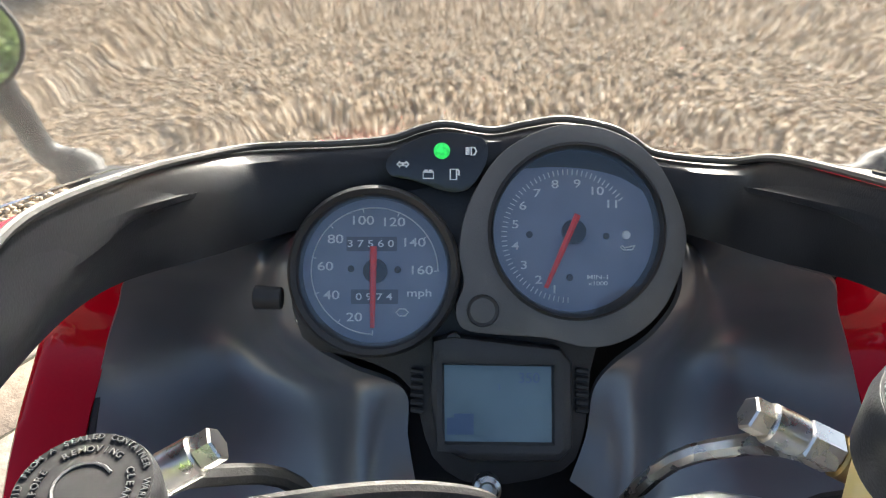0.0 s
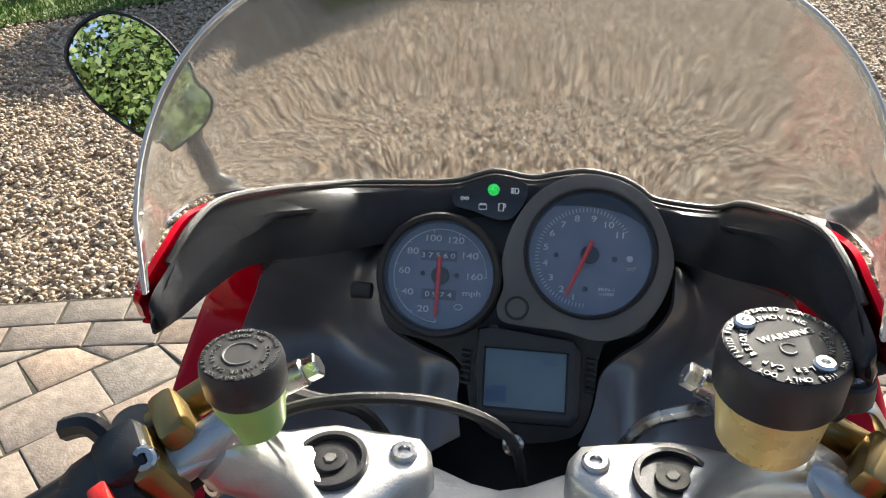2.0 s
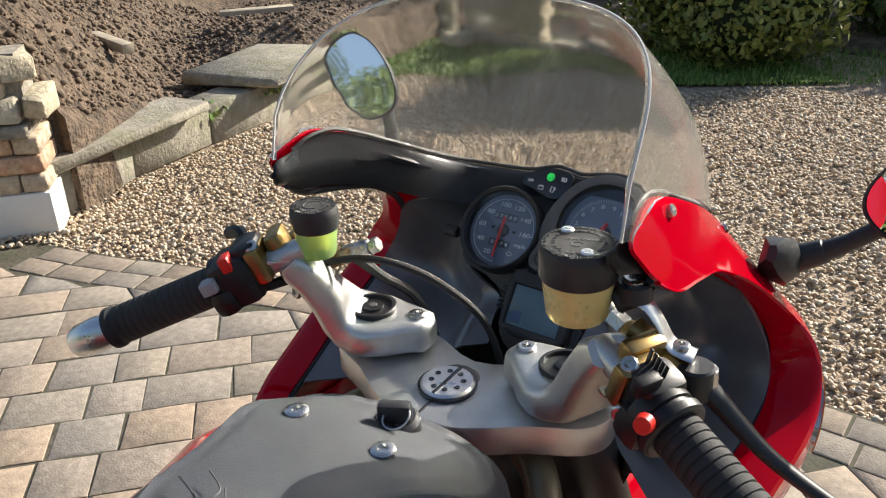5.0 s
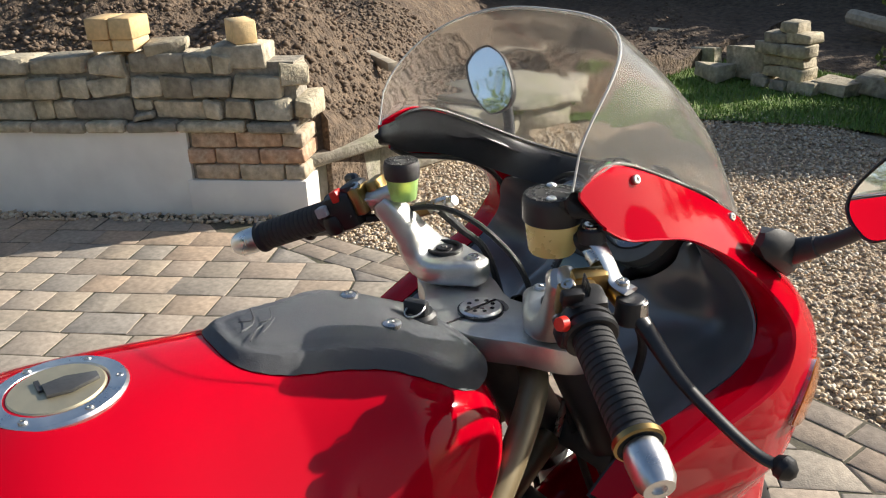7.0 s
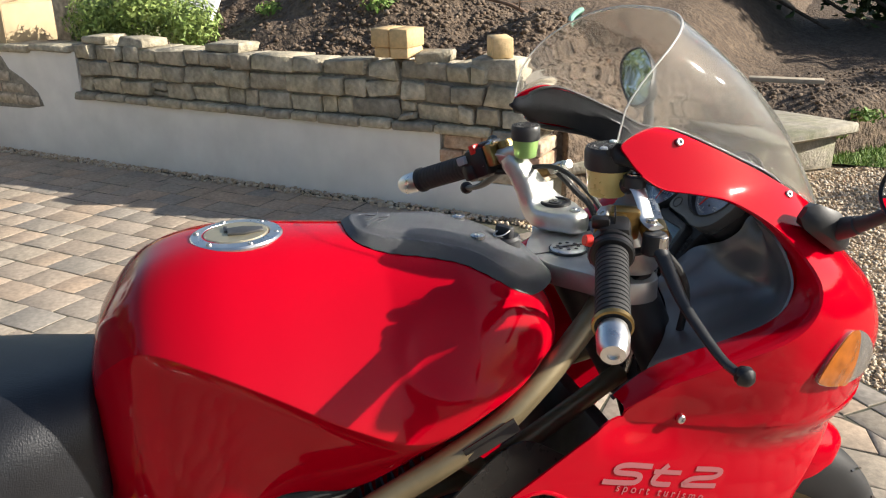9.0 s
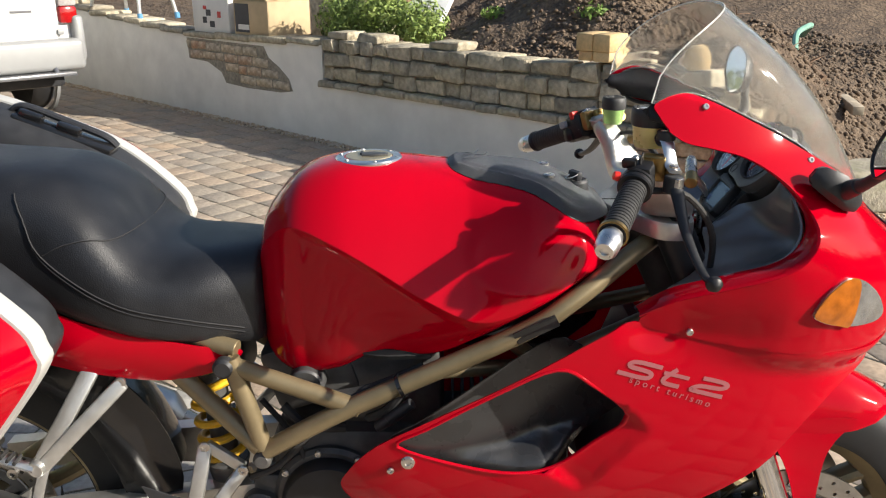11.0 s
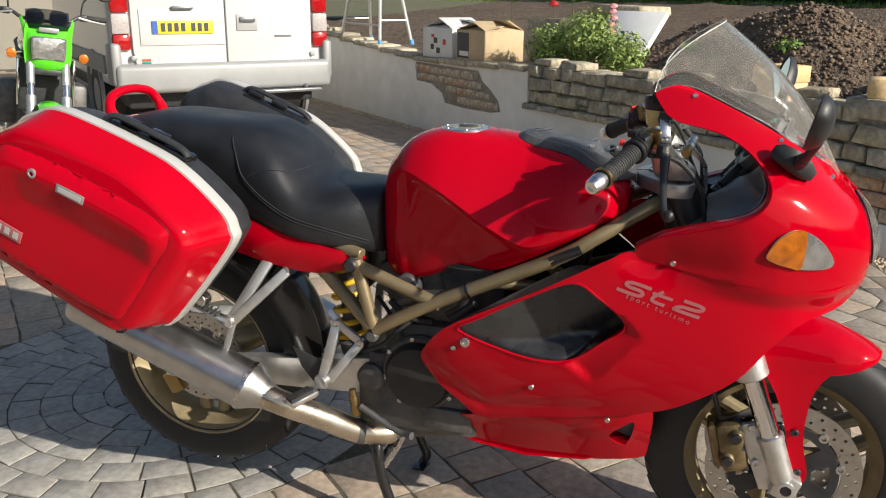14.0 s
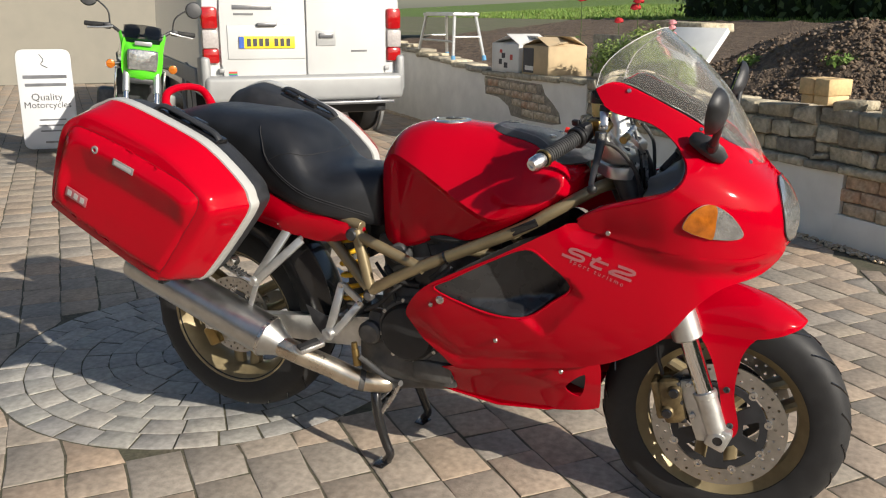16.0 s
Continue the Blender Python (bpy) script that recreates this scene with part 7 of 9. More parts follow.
for sx in (1, -1):
    def R_(x, k, dz=0.0):
        return [Vector((sx * p.x, p.y, p.z)) for p in pan_ring(x, k, dz)]
    case = bp("pannier", b_loft([R_(0.222, 0.80), R_(0.232, 0.90), R_(0.245, 0.945), R_(0.265, 0.972), R_(0.318, 0.992), R_(0.322, 0.992)]), BLACK, None, "hard pannier with red lid, white band and black case")
    bp("white_band", b_loft([R_(0.320, 0.99), R_(0.321, 1.012), R_(0.324, 1.016), R_(0.352, 1.016), R_(0.356, 1.012), R_(0.357, 0.98)]), WHITESTRIPE, case)
    lid = bp("lid", b_loft([R_(0.352, 0.965), R_(0.357, 0.994), R_(0.361, 0.990), R_(0.385, 0.962), R_(0.412, 0.935), R_(0.434, 0.912), R_(0.446, 0.896), R_(0.453, 0.878), R_(0.456, 0.85), R_(0.457, 0.5)]), RED, case, "glossy red pannier lid", 60)
    # raised panel on the lid, with a ridge along its upper edge
    pp = [(-0.255, 0.795), (-0.220, 0.875), (-0.186, 0.948), (-0.162, 0.970), (-0.125, 0.970), (-0.02, 0.936), (0.140, 0.870), (0.200, 0.836), (0.216, 0.800), (0.162, 0.720), (0.088, 0.622), (0.062, 0.614), (-0.05, 0.662), (-0.235, 0.755), (-0.257, 0.772)]
    PC = np.array([[q.x, q.y] for q in cr([(a, b, 0) for a, b in pp], 10, True)])

    def panel_x(y, z):
        d_ = float(np.min(np.hypot(PC[:, 0] - y, PC[:, 1] - z)))
        e_ = min(1.0, d_ / 0.012)
        s_t = interp(y, [-0.22, -0.186, -0.125, -0.02, 0.140, 0.20], [0.875, 0.955, 0.972, 0.936, 0.870, 0.83]) - z
        rid = interp(s_t, [-0.01, 0.010, 0.030, 0.046, 0.060, 0.110], [0.2, 0.55, 1.0, 1.0, 0.70, 0.0])
        return 0.453 + 0.011 * e_ * e_ * (3 - 2 * e_) + 0.014 * rid * min(1.0, d_ / 0.03) - 0.004 * interp(s_t, [0.07, 0.12, 0.2], [0, 1, 0]) * e_
    bp("lid_panel", b_panel(pp, panel_x, sx, 0.009, 0.010, n=6), RED, lid, "", 50)
    bp("groove_shade", b_tube([(sx * 0.4555, q[0], q[1]) for q in PC], 0.0012, 6, 1, closed=True), GROOVESHADE, lid)
    bp("lock", b_lathe([(0, 0), (0.010, 0), (0.010, 0.004), (0.006, 0.005), (0.005, 0.002), (0, 0.002)], (sx * 0.4755, -0.075, 0.920), (sx, 0, 0), 16), GREYBADGE, lid)
    bd = bp("badge", b_box((sx * 0.479, 0.012, 0.884), (0.003, 0.066, 0.018), 0.001, Matrix.Rotation(radians(-21), 4, "X")), GREYBADGE, lid, "small grey maker's badge")
    bp("badge_bar", b_box((sx * 0.4808, 0.012, 0.884), (0.001, 0.054, 0.010), 0, Matrix.Rotation(radians(-21), 4, "X")), WHITESTRIPE, bd)
    b2 = bp("badge", b_box((sx * 0.4655, -0.168, 0.790), (0.003, 0.072, 0.027), 0.001, Matrix.Rotation(radians(-24), 4, "X")), DECAL, lid, "small grey model badge")
    for k in range(3):
        bp("badge_bar", b_box((sx * 0.4673, -0.168 + (k - 1) * 0.020, 0.790 - (k - 1) * 0.009), (0.001, 0.013, 0.015), 0.0, Matrix.Rotation(radians(-24), 4, "X")), WHITESTRIPE, b2)
    # carrying handle on the case top
    bp("handle_recess", b_box((sx * 0.285, 0.075, 0.962), (0.05, 0.20, 0.022), 0.008, Matrix.Rotation(radians(-21), 4, "X")), GLOSSBLK, case)
    bp("handle", b_tube([(sx * 0.30, -0.03, 1.005), (sx * 0.296, 0.0, 1.015), (sx * 0.296, 0.08, 0.985), (sx * 0.296, 0.15, 0.955), (sx * 0.298, 0.17, 0.935)], 0.010, 10, 5, flat=0.7), BLACK, case)
    bp("latch", b_box((sx * 0.275, 0.09, 0.975), (0.022, 0.045, 0.016), 0.004, Matrix.Rotation(radians(-21), 4, "X")), GLOSSBLK, case)
    bp("latch", b_box((sx * 0.275, 0.02, 1.0), (0.022, 0.045, 0.016), 0.004, Matrix.Rotation(radians(-21), 4, "X")), GLOSSBLK, case)
    for y, z in ((-0.255, 0.722), (0.04, 0.570)):
        bp("foot", b_box((sx * 0.40, y, z), (0.03, 0.018, 0.012), 0.003), BLACK, case)

# -- trellis frame --
fr = bp("frame", b_tube([(0.045, 1.16, 0.865), (0.10, 1.12, 0.86), (0.155, 1.02, 0.80), (0.17, 0.93, 0.745), (0.172, 0.676, 0.622), (0.168, 0.535, 0.540)], 0.0155, 14, 6), BRONZE, None, "bronze painted tubular trellis frame")
bp("frame_tube", b_tube([(-0.045, 1.16, 0.865), (-0.10, 1.12, 0.86), (-0.155, 1.02, 0.80), (-0.17, 0.93, 0.745), (-0.172, 0.676, 0.622), (-0.168, 0.535, 0.540)], 0.0155, 14, 6), BRONZE, fr)
bp("head_tube", b_cyl((0, 1.13, 0.905), (0, 1.235, 0.70), 0.034, 0.034, 20), DARKMETAL, fr)
for sx in (1, -1):
    for p, q, r_ in (((0.158, 0.480, 0.690), (0.170, 0.690, 0.618), 0.0148), ((0.16, 0.488, 0.70), (0.168, 0.532, 0.545), 0.0155), ((0.098, 0.31, 0.722), (0.168, 0.528, 0.545), 0.0155),
                     ((0.14, 0.495, 0.705), (0.10, 0.30, 0.745), 0.015), ((0.10, 0.30, 0.745), (0.08, -0.10, 0.84), 0.013), ((0.12, 0.36, 0.69), (0.09, 0.0, 0.78), 0.012),
                     ((0.165, 0.80, 0.682), (0.10, 0.98, 0.66), 0.013), ((0.165, 0.92, 0.74), (0.10, 0.98, 0.66), 0.013), ((0.10, 0.98, 0.66), (0.04, 1.2, 0.74), 0.014)):
        a, b = Vector((sx * p[0], p[1], p[2])), Vector((sx * q[0], q[1], q[2]))
        bp("frame_tube", b_cyl(a, b, r_, r_, 14, 0.001), BRONZE, fr)
    bp("frame_lug", b_lathe([(0, 0), (0.017, 0), (0.017, 0.012), (0.012, 0.017), (0, 0.017)], (sx * 0.162, 0.480, 0.688), (sx, 0, 0), 20), BLACK, fr)
    bp("frame_lug", b_lathe([(0, 0), (0.015, 0), (0.015, 0.012), (0.010, 0.017), (0, 0.017)], (sx * 0.165, 0.530, 0.526), (sx, 0, 0), 20), DARKMETAL, fr)
    bp("frame_sticker", b_box((sx * 0.184, 0.96, 0.762), (0.002, 0.07, 0.02), 0.0005, Matrix.Rotation(radians(27.5), 4, "X")), GLOSSBLK, fr)
    bp("cable_tie", b_lathe([(0.017, -0.003), (0.019, -0.003), (0.019, 0.003), (0.017, 0.003), (0.017, -0.003)], (sx * 0.172, 0.755, 0.660), (0, 0.9, 0.43), 20), GLOSSBLK, fr)

# -- rear shock --
s0, s1 = Vector((0.075, 0.425, 0.70)), Vector((0.075, 0.445, 0.46))
sh = bp("shock_absorber", [b_cyl(s0, s1, 0.022, 0.022, 18), b_cyl(s0 + Vector((0, 0, 0.02)), s0 - Vector((0, 0, 0.015)), 0.040, 0.040, 20), b_cyl(s1 + Vector((0, 0, 0.01)), s1 - Vector((0, 0, 0.03)), 0.038, 0.030, 20)], DARKMETAL, None, "rear shock absorber with yellow spring")
ax = (s1 - s0).normalized()
e1 = Vector((1, 0, 0))
e2 = ax.cross(e1)
P = [s0 + ax * (0.015 + 0.215 * f) + (e1 * math.cos(2 * math.pi * 6.5 * f) + e2 * math.sin(2 * math.pi * 6.5 * f)) * 0.037 for f in np.linspace(0, 1, 130)]
bp("spring", b_tube(P, 0.0072, 8, 1), SPRING, sh)

# -- engine --
eng = bp("engine", b_box((0, 0.66, 0.42), (0.24, 0.26, 0.26), 0.035), DARKMETAL, None, "dark cast engine with round clutch cover")
for nm_, c_, sz_ in (("sump", (0, 0.62, 0.33), (0.26, 0.30, 0.12)), ("front_cylinder", (0, 0.86, 0.44), (0.17, 0.30, 0.16)), ("rear_cylinder", (0, 0.72, 0.60), (0.18, 0.20, 0.16)), ("front_head", (0, 0.98, 0.46), (0.15, 0.12, 0.20)), ("throttle_body", (0, 0.62, 0.70), (0.2, 0.16, 0.08))):
    bp(nm_, b_box(c_, sz_, 0.02), DARKMETAL, eng)
for k in range(9):
    bp("cooling_fin", b_box((0, 0.80 + 0.018 * k, 0.47), (0.19, 0.005, 0.19), 0.002), DARKMETAL, eng)
bp("clutch_cover", b_lathe([(0, 0.0), (0.080, 0.0), (0.080, 0.028), (0.072, 0.040), (0.055, 0.044), (0, 0.045)], (0.118, 0.630, 0.425), (1, 0, 0), 48), mat("black_clutch_cover", (0.02, 0.02, 0.021), 0.48, var=0.3, scale=20, bump=0.1, bscale=500), eng)
bp("clutch_cover_ring", b_lathe([(0.080, 0.0), (0.095, 0.0), (0.095, 0.016), (0.088, 0.022), (0.080, 0.022), (0.080, 0.0)], (0.112, 0.630, 0.425), (1, 0, 0), 48), DARKMETAL, eng)
for k in range(8):
    a = 2 * math.pi * k / 8 + 0.2
    bolt((0.134, 0.630 + 0.088 * math.cos(a), 0.425 + 0.088 * math.sin(a)), (1, 0, 0), 0.006, eng)
bp("engine_case", [b_box((0.10, 0.545, 0.385), (0.05, 0.10, 0.16), 0.018), b_box((0.122, 0.70, 0.32), (0.04, 0.12, 0.06), 0.012), b_lathe([(0, 0), (0.034, 0), (0.034, 0.02), (0.026, 0.028), (0, 0.028)], (0.118, 0.510, 0.402), (1, 0, 0), 24)], DARKMETAL, eng)
bp("rear_cylinder_head", [b_box((0.0, 0.60, 0.64), (0.20, 0.15, 0.12), 0.02, Matrix.Rotation(0.3, 4, "X")), b_cyl((0.10, 0.60, 0.64), (0.14, 0.60, 0.64), 0.03, 0.028, 20)], DARKMETAL, eng)
for P_, r_ in (([(0.15, 0.56, 0.655), (0.155, 0.62, 0.632), (0.15, 0.70, 0.640), (0.14, 0.79, 0.675)], 0.010), ([(0.15, 0.70, 0.59), (0.17, 0.735, 0.62), (0.178, 0.765, 0.665)], 0.007), ([(0.13, 0.56, 0.60), (0.14, 0.60, 0.57), (0.13, 0.66, 0.56)], 0.008),
               ([(0.14, 0.5, 0.47), (0.15, 0.55, 0.50), (0.14, 0.60, 0.55), (0.12, 0.66, 0.60)], 0.006), ([(0.11, 0.52, 0.60), (0.12, 0.57, 0.54), (0.13, 0.59, 0.50)], 0.005), ([(0.10, 0.62, 0.73), (0.13, 0.70, 0.70), (0.13, 0.80, 0.70)], 0.012)):
    bp("engine_hose", b_tube(P_, r_, 8, 6), RUBBER, eng)
bp("connector", [b_cyl((0.172, 0.735, 0.60), (0.176, 0.772, 0.632), 0.011, 0.009, 14), b_cyl((0.172, 0.715, 0.585), (0.172, 0.735, 0.60), 0.008, 0.010, 14)], BLACK, eng)
bp("airbox", b_box((0, 0.80, 0.76), (0.22, 0.40, 0.10), 0.02), BLACK, eng)
bp("battery_box", b_box((0.0, 0.42, 0.66), (0.12, 0.12, 0.14), 0.015), BLACK, eng)
bp("radiator", b_box((0, 1.12, 0.56), (0.30, 0.035, 0.26), 0.008, Matrix.Rotation(-0.35, 4, "X")), DARKMETAL, eng)

# -- swingarm, hugger --
for sx in (1, -1):
    bp("swingarm", b_loft([[Vector((sx * x_ + sx * 0.016 * a, y, z + h * b)) for a, b in ((-1, -1), (1, -1), (1.15, 0), (1, 1), (-1, 1))] for x_, y, z, h in ((0.125, -0.05, 0.352, 0.022), (0.120, 0.02, 0.355, 0.030), (0.115, 0.20, 0.375, 0.034), (0.11, 0.36, 0.385, 0.040), (0.10, 0.50, 0.395, 0.045))]), CASTALU, None, "cast aluminium swingarm")
bp("swingarm_bridge", b_box((0, 0.40, 0.385), (0.2, 0.06, 0.07), 0.015), CASTALU)
bp("swingarm_pivot", b_cyl((0.10, 0.505, 0.395), (0.135, 0.505, 0.395), 0.024, 0.022, 20), BLACK)
hg = []
for k in range(25):
    a = radians(8 + 118 * k / 24)
    hg.append([Vector((x, RA.y + math.cos(a) * (0.335 - 0.030 * (abs(x) / 0.105) ** 3), RA.z + math.sin(a) * (0.335 - 0.030 * (abs(x) / 0.105) ** 3))) for x in np.linspace(-0.105, 0.105, 13)])
hug = bp("rear_mudguard", thick(b_loft(hg, False, False), 0.003), GLOSSBLK, None, "black plastic rear hugger mudguard")
bp("mudguard_side", b_panel([(0.345, 0.385), (0.378, 0.45), (0.345, 0.56), (0.275, 0.645), (0.16, 0.695), (0.02, 0.700), (0.025, 0.655), (0.13, 0.632), (0.21, 0.565), (0.258, 0.47), (0.285, 0.395)], lambda y, z: 0.110 + 0.012 * math.sin(math.pi * min(1.0, max(0.0, (math.hypot(y, z - 0.352) - 0.29) / 0.11))), 1, 0.014, 0.003, n=4), GLOSSBLK, hug)
bp("inner_mudguard", b_box((0, 0.12, 0.70), (0.2, 0.30, 0.06), 0.02, Matrix.Rotation(-0.25, 4, "X")), BLACK)
# rear caliper
cal = bp("rear_caliper", [b_box((0.082, -0.065, 0.285), (0.035, 0.045, 0.06), 0.008, Matrix.Rotation(0.5, 4, "X"))], GOLD, None, "small gold rear brake caliper")
bp("caliper_plate", b_plate([(-0.03, 0.03), (0.02, 0.04), (0.11, 0.10), (0.10, 0.06), (0.02, -0.03), (-0.02, -0.03)], 0.01, Matrix.Translation((0.068, -0.02, 0.30)) @ axes((1, 0, 0)), 0.002), CASTALU, cal)
bp("rear_axle", b_cyl((-0.15, 0, RA.z), (0.15, 0, RA.z), 0.014), STEEL)
bp("chain_adjuster", b_box((0.14, -0.005, RA.z), (0.012, 0.08, 0.045), 0.005), STEEL)

# -- exhaust --
m0, m1 = Vector((0.215, 0.235, 0.372)), Vector((0.235, -0.21, 0.555))
d = (m1 - m0).normalized()
L = (m1 - m0).length
mf = bp("muffler", b_lathe([(0.028, -0.060), (0.030, -0.058), (0.036, -0.038), (0.047, -0.015), (0.056, -0.002), (0.058, 0.004), (0.0595, 0.006), (0.0595, 0.016), (0.058, 0.018), (0.058, L - 0.02), (0.056, L - 0.006), (0.046, L), (0.02, L), (0.02, L - 0.05), (0, L - 0.05)], m0, d, 40), MUFFLER, None, "satin aluminium silencer")
bp("muffler_band", b_lathe([(0.0585, 0.004), (0.0612, 0.005), (0.0612, 0.013), (0.0585, 0.014), (0.0585, 0.004)], m0, d, 40), STEEL, mf)
bp("exhaust_pipe", b_tube([m0 + d * 0.0, m0 - d * 0.07, (0.165, 0.40, 0.292), (0.14, 0.47, 0.258), (0.11, 0.53, 0.245), (0.095, 0.545, 0.243)], [0.036, 0.030, 0.030, 0.030, 0.029, 0.028], 20, 6), EXHAUST, mf, "heat tinted steel exhaust pipe")
bp("pipe_clamp", b_lathe([(0.027, -0.008), (0.0315, -0.008), (0.0315, 0.008), (0.027, 0.008), (0.027, -0.008)], (0.134, 0.482, 0.2535), (-0.45, 0.9, -0.2), 24), DARKMETAL, mf)
m2 = m0.copy()
m2.x, e = -m0.x, Vector((-d.x, d.y, d.z))
mf2 = bp("muffler", b_lathe([(0.030, -0.035), (0.050, -0.010), (0.058, 0.004), (0.058, L - 0.02), (0.046, L), (0.02, L), (0.02, L - 0.05), (0, L - 0.05)], m2, e, 32), MUFFLER, None, "satin aluminium silencer")
bp("exhaust_pipe", b_tube([m2, m2 - e * 0.07, (-0.165, 0.40, 0.292), (-0.11, 0.53, 0.245), (-0.06, 0.60, 0.25)], [0.036, 0.027, 0.027, 0.026, 0.026], 16, 6), EXHAUST, mf2)
bp("collector", b_tube([(0.112, 0.525, 0.246), (0.06, 0.60, 0.25), (0.05, 0.75, 0.27), (0.04, 0.95, 0.30), (0.05, 1.03, 0.38)], 0.028, 14, 5), DARKMETAL, mf)

# -- foot controls --


def strut(name, p, q, w, t, parent, mt=CASTALU, label=""):
    p, q = Vector(p), Vector(q)
    dd = q - p
    m = Matrix.Translation((p + q) / 2) @ axes(dd, (1, 0, 0))
    bm = b_box((0, 0, 0), (w, t, dd.length), min(w, t) * 0.3)
    bmesh.ops.transform(bm, matrix=m, verts=bm.verts)
    return bp(name, bm, mt, parent, label)


for sx in (1, -1):
    X = lambda x: sx * x
    rb = strut("rider_peg_bracket", (X(0.145), 0.432, 0.536), (X(0.175), 0.405, 0.405), 0.024, 0.014, None, CASTALU, "cast aluminium rider foot peg bracket")
    strut("bracket_arm", (X(0.148), 0.492, 0.493), (X(0.178), 0.420, 0.400), 0.022, 0.014, rb)
    strut("bracket_arm", (X(0.145), 0.432, 0.536), (X(0.147), 0.492, 0.493), 0.020, 0.012, rb)
    bolt((X(0.153), 0.432, 0.536), (sx, 0, 0), 0.009, rb)
    bolt((X(0.155), 0.492, 0.493), (sx, 0, 0), 0.009, rb)
    bp("peg_hinge", [b_cyl((X(0.172), 0.415, 0.403), (X(0.196), 0.410, 0.400), 0.013, 0.013, 16), b_box((X(0.185), 0.405, 0.398), (0.022, 0.03, 0.03), 0.006)], CASTALU, rb)
    pg = [b_box((X(0.225), 0.375, 0.372), (0.075, 0.032, 0.016), 0.005, Matrix.Rotation(sx * 0.18, 4, "Y") @ Matrix.Rotation(sx * -0.55, 4, "Z"))]
    bp("foot_peg", pg, ALU, rb)
    bp("peg_rubber", [b_box((X(0.232), 0.371, 0.381), (0.062, 0.026, 0.010), 0.003, Matrix.Rotation(sx * 0.18, 4, "Y") @ Matrix.Rotation(sx * -0.55, 4, "Z"))] +
       [b_box((X(0.210 + 0.009 * k), 0.383 - 0.0052 * k, 0.3875 - 0.0015 * k), (0.003, 0.026, 0.004), 0.001, Matrix.Rotation(sx * -0.55, 4, "Z")) for k in range(6)], RUBBER, rb, "ribbed black peg rubber")
    if sx > 0:
        bp("heel_guard", b_plate([(0.325, 0.468), (0.400, 0.440), (0.412, 0.415), (0.405, 0.388), (0.375, 0.385), (0.345, 0.420)], 0.003, Matrix.Translation((0.162, 0, 0)) @ Matrix(((0, 0, 1, 0), (1, 0, 0, 0), (0, 1, 0, 0), (0, 0, 0, 1))), 0.001), BLACK, rb)
        bp("brake_pedal", b_tube([(0.160, 0.492, 0.335), (0.166, 0.53, 0.318), (0.172, 0.57, 0.300), (0.176, 0.605, 0.290), (0.184, 0.628, 0.292)], [0.008, 0.008, 0.0075, 0.007, 0.009], 10, 5), DARKMETAL, rb)
        bp("master_cylinder", [b_cyl((0.150, 0.478, 0.305), (0.150, 0.47, 0.355), 0.012, 0.010, 16), b_cyl((0.150, 0.47, 0.355), (0.150, 0.468, 0.372), 0.009, 0.009, 14)], GOLD, rb)
        bp("brake_switch", b_cyl((0.150, 0.50, 0.325), (0.152, 0.56, 0.295), 0.008, 0.007, 12), STEEL, rb)
    pb = strut("pillion_peg_bracket", (X(0.142), 0.262, 0.672), (X(0.200), 0.188, 0.535), 0.027, 0.014, None, CASTALU, "cast aluminium pillion foot peg bracket")
    strut("bracket_arm", (X(0.152), 0.312, 0.652), (X(0.203), 0.190, 0.530), 0.024, 0.014, pb)
    bolt((X(0.156), 0.310, 0.655), (sx, 0, 0), 0.009, pb)
    bp("peg_hinge", b_cyl((X(0.19), 0.185, 0.532), (X(0.215), 0.182, 0.530), 0.014, 0.014, 18), CASTALU, pb)
    pr2 = b_tube([(X(0.205), 0.178, 0.532), (X(0.212), 0.13, 0.553), (X(0.215), 0.08, 0.578)], [0.013, 0.012, 0.011], 10, 4, flat=0.7)
    bp("foot_peg", pr2, ALU, pb)
    bp("peg_rubber", [b_box((X(0.217), 0.09 + 0.010 * k, 0.585 - 0.0048 * k), (0.024, 0.005, 0.008), 0.0015, Matrix.Rotation(-0.45, 4, "X")) for k in range(8)], RUBBER, pb)
    strut("silencer_hanger", (X(0.20), 0.19, 0.525), (X(0.21), 0.17, 0.455), 0.016, 0.006, pb)
    bp("silencer_bolt", b_cyl((X(0.205), 0.125, 0.585), (X(0.232), 0.125, 0.585), 0.016, 0.014, 18), STEEL, pb)

# -- centre stand --
cs_ = bp("centre_stand", b_tube([(0.075, 0.51, 0.235), (0.110, 0.513, 0.205), (0.124, 0.530, 0.135), (0.128, 0.552, 0.072), (0.128, 0.566, 0.036), (0.128, 0.550, 0.010)], [0.016, 0.015, 0.0135, 0.013, 0.012], 12, 6), GLOSSBLK, None, "black tubular centre stand")
bp("stand_leg", b_tube([(-0.075, 0.51, 0.235), (-0.115, 0.513, 0.205), (-0.140, 0.530, 0.135), (-0.152, 0.548, 0.072), (-0.156, 0.558, 0.036), (-0.156, 0.542, 0.010)], [0.016, 0.015, 0.0135, 0.013, 0.012], 12, 6), GLOSSBLK, cs_)
for sx in (1, -1):
    bp("stand_foot", b_plate([(-0.025, -0.022), (0.03, -0.02), (0.034, 0.012), (-0.01, 0.02)], 0.004, Matrix.Translation((0.128 if sx > 0 else -0.156, 0.545, 0.004)), 0.001), GLOSSBLK, cs_)
bp("stand_cross", b_cyl((-0.12, 0.525, 0.175), (0.12, 0.525, 0.175), 0.010, 0.010, 12), GLOSSBLK, cs_)
bp("stand_strut", b_tube([(0.118, 0.53, 0.15), (0.10, 0.565, 0.21), (0.09, 0.58, 0.25)], 0.008, 8), STEEL, cs_)
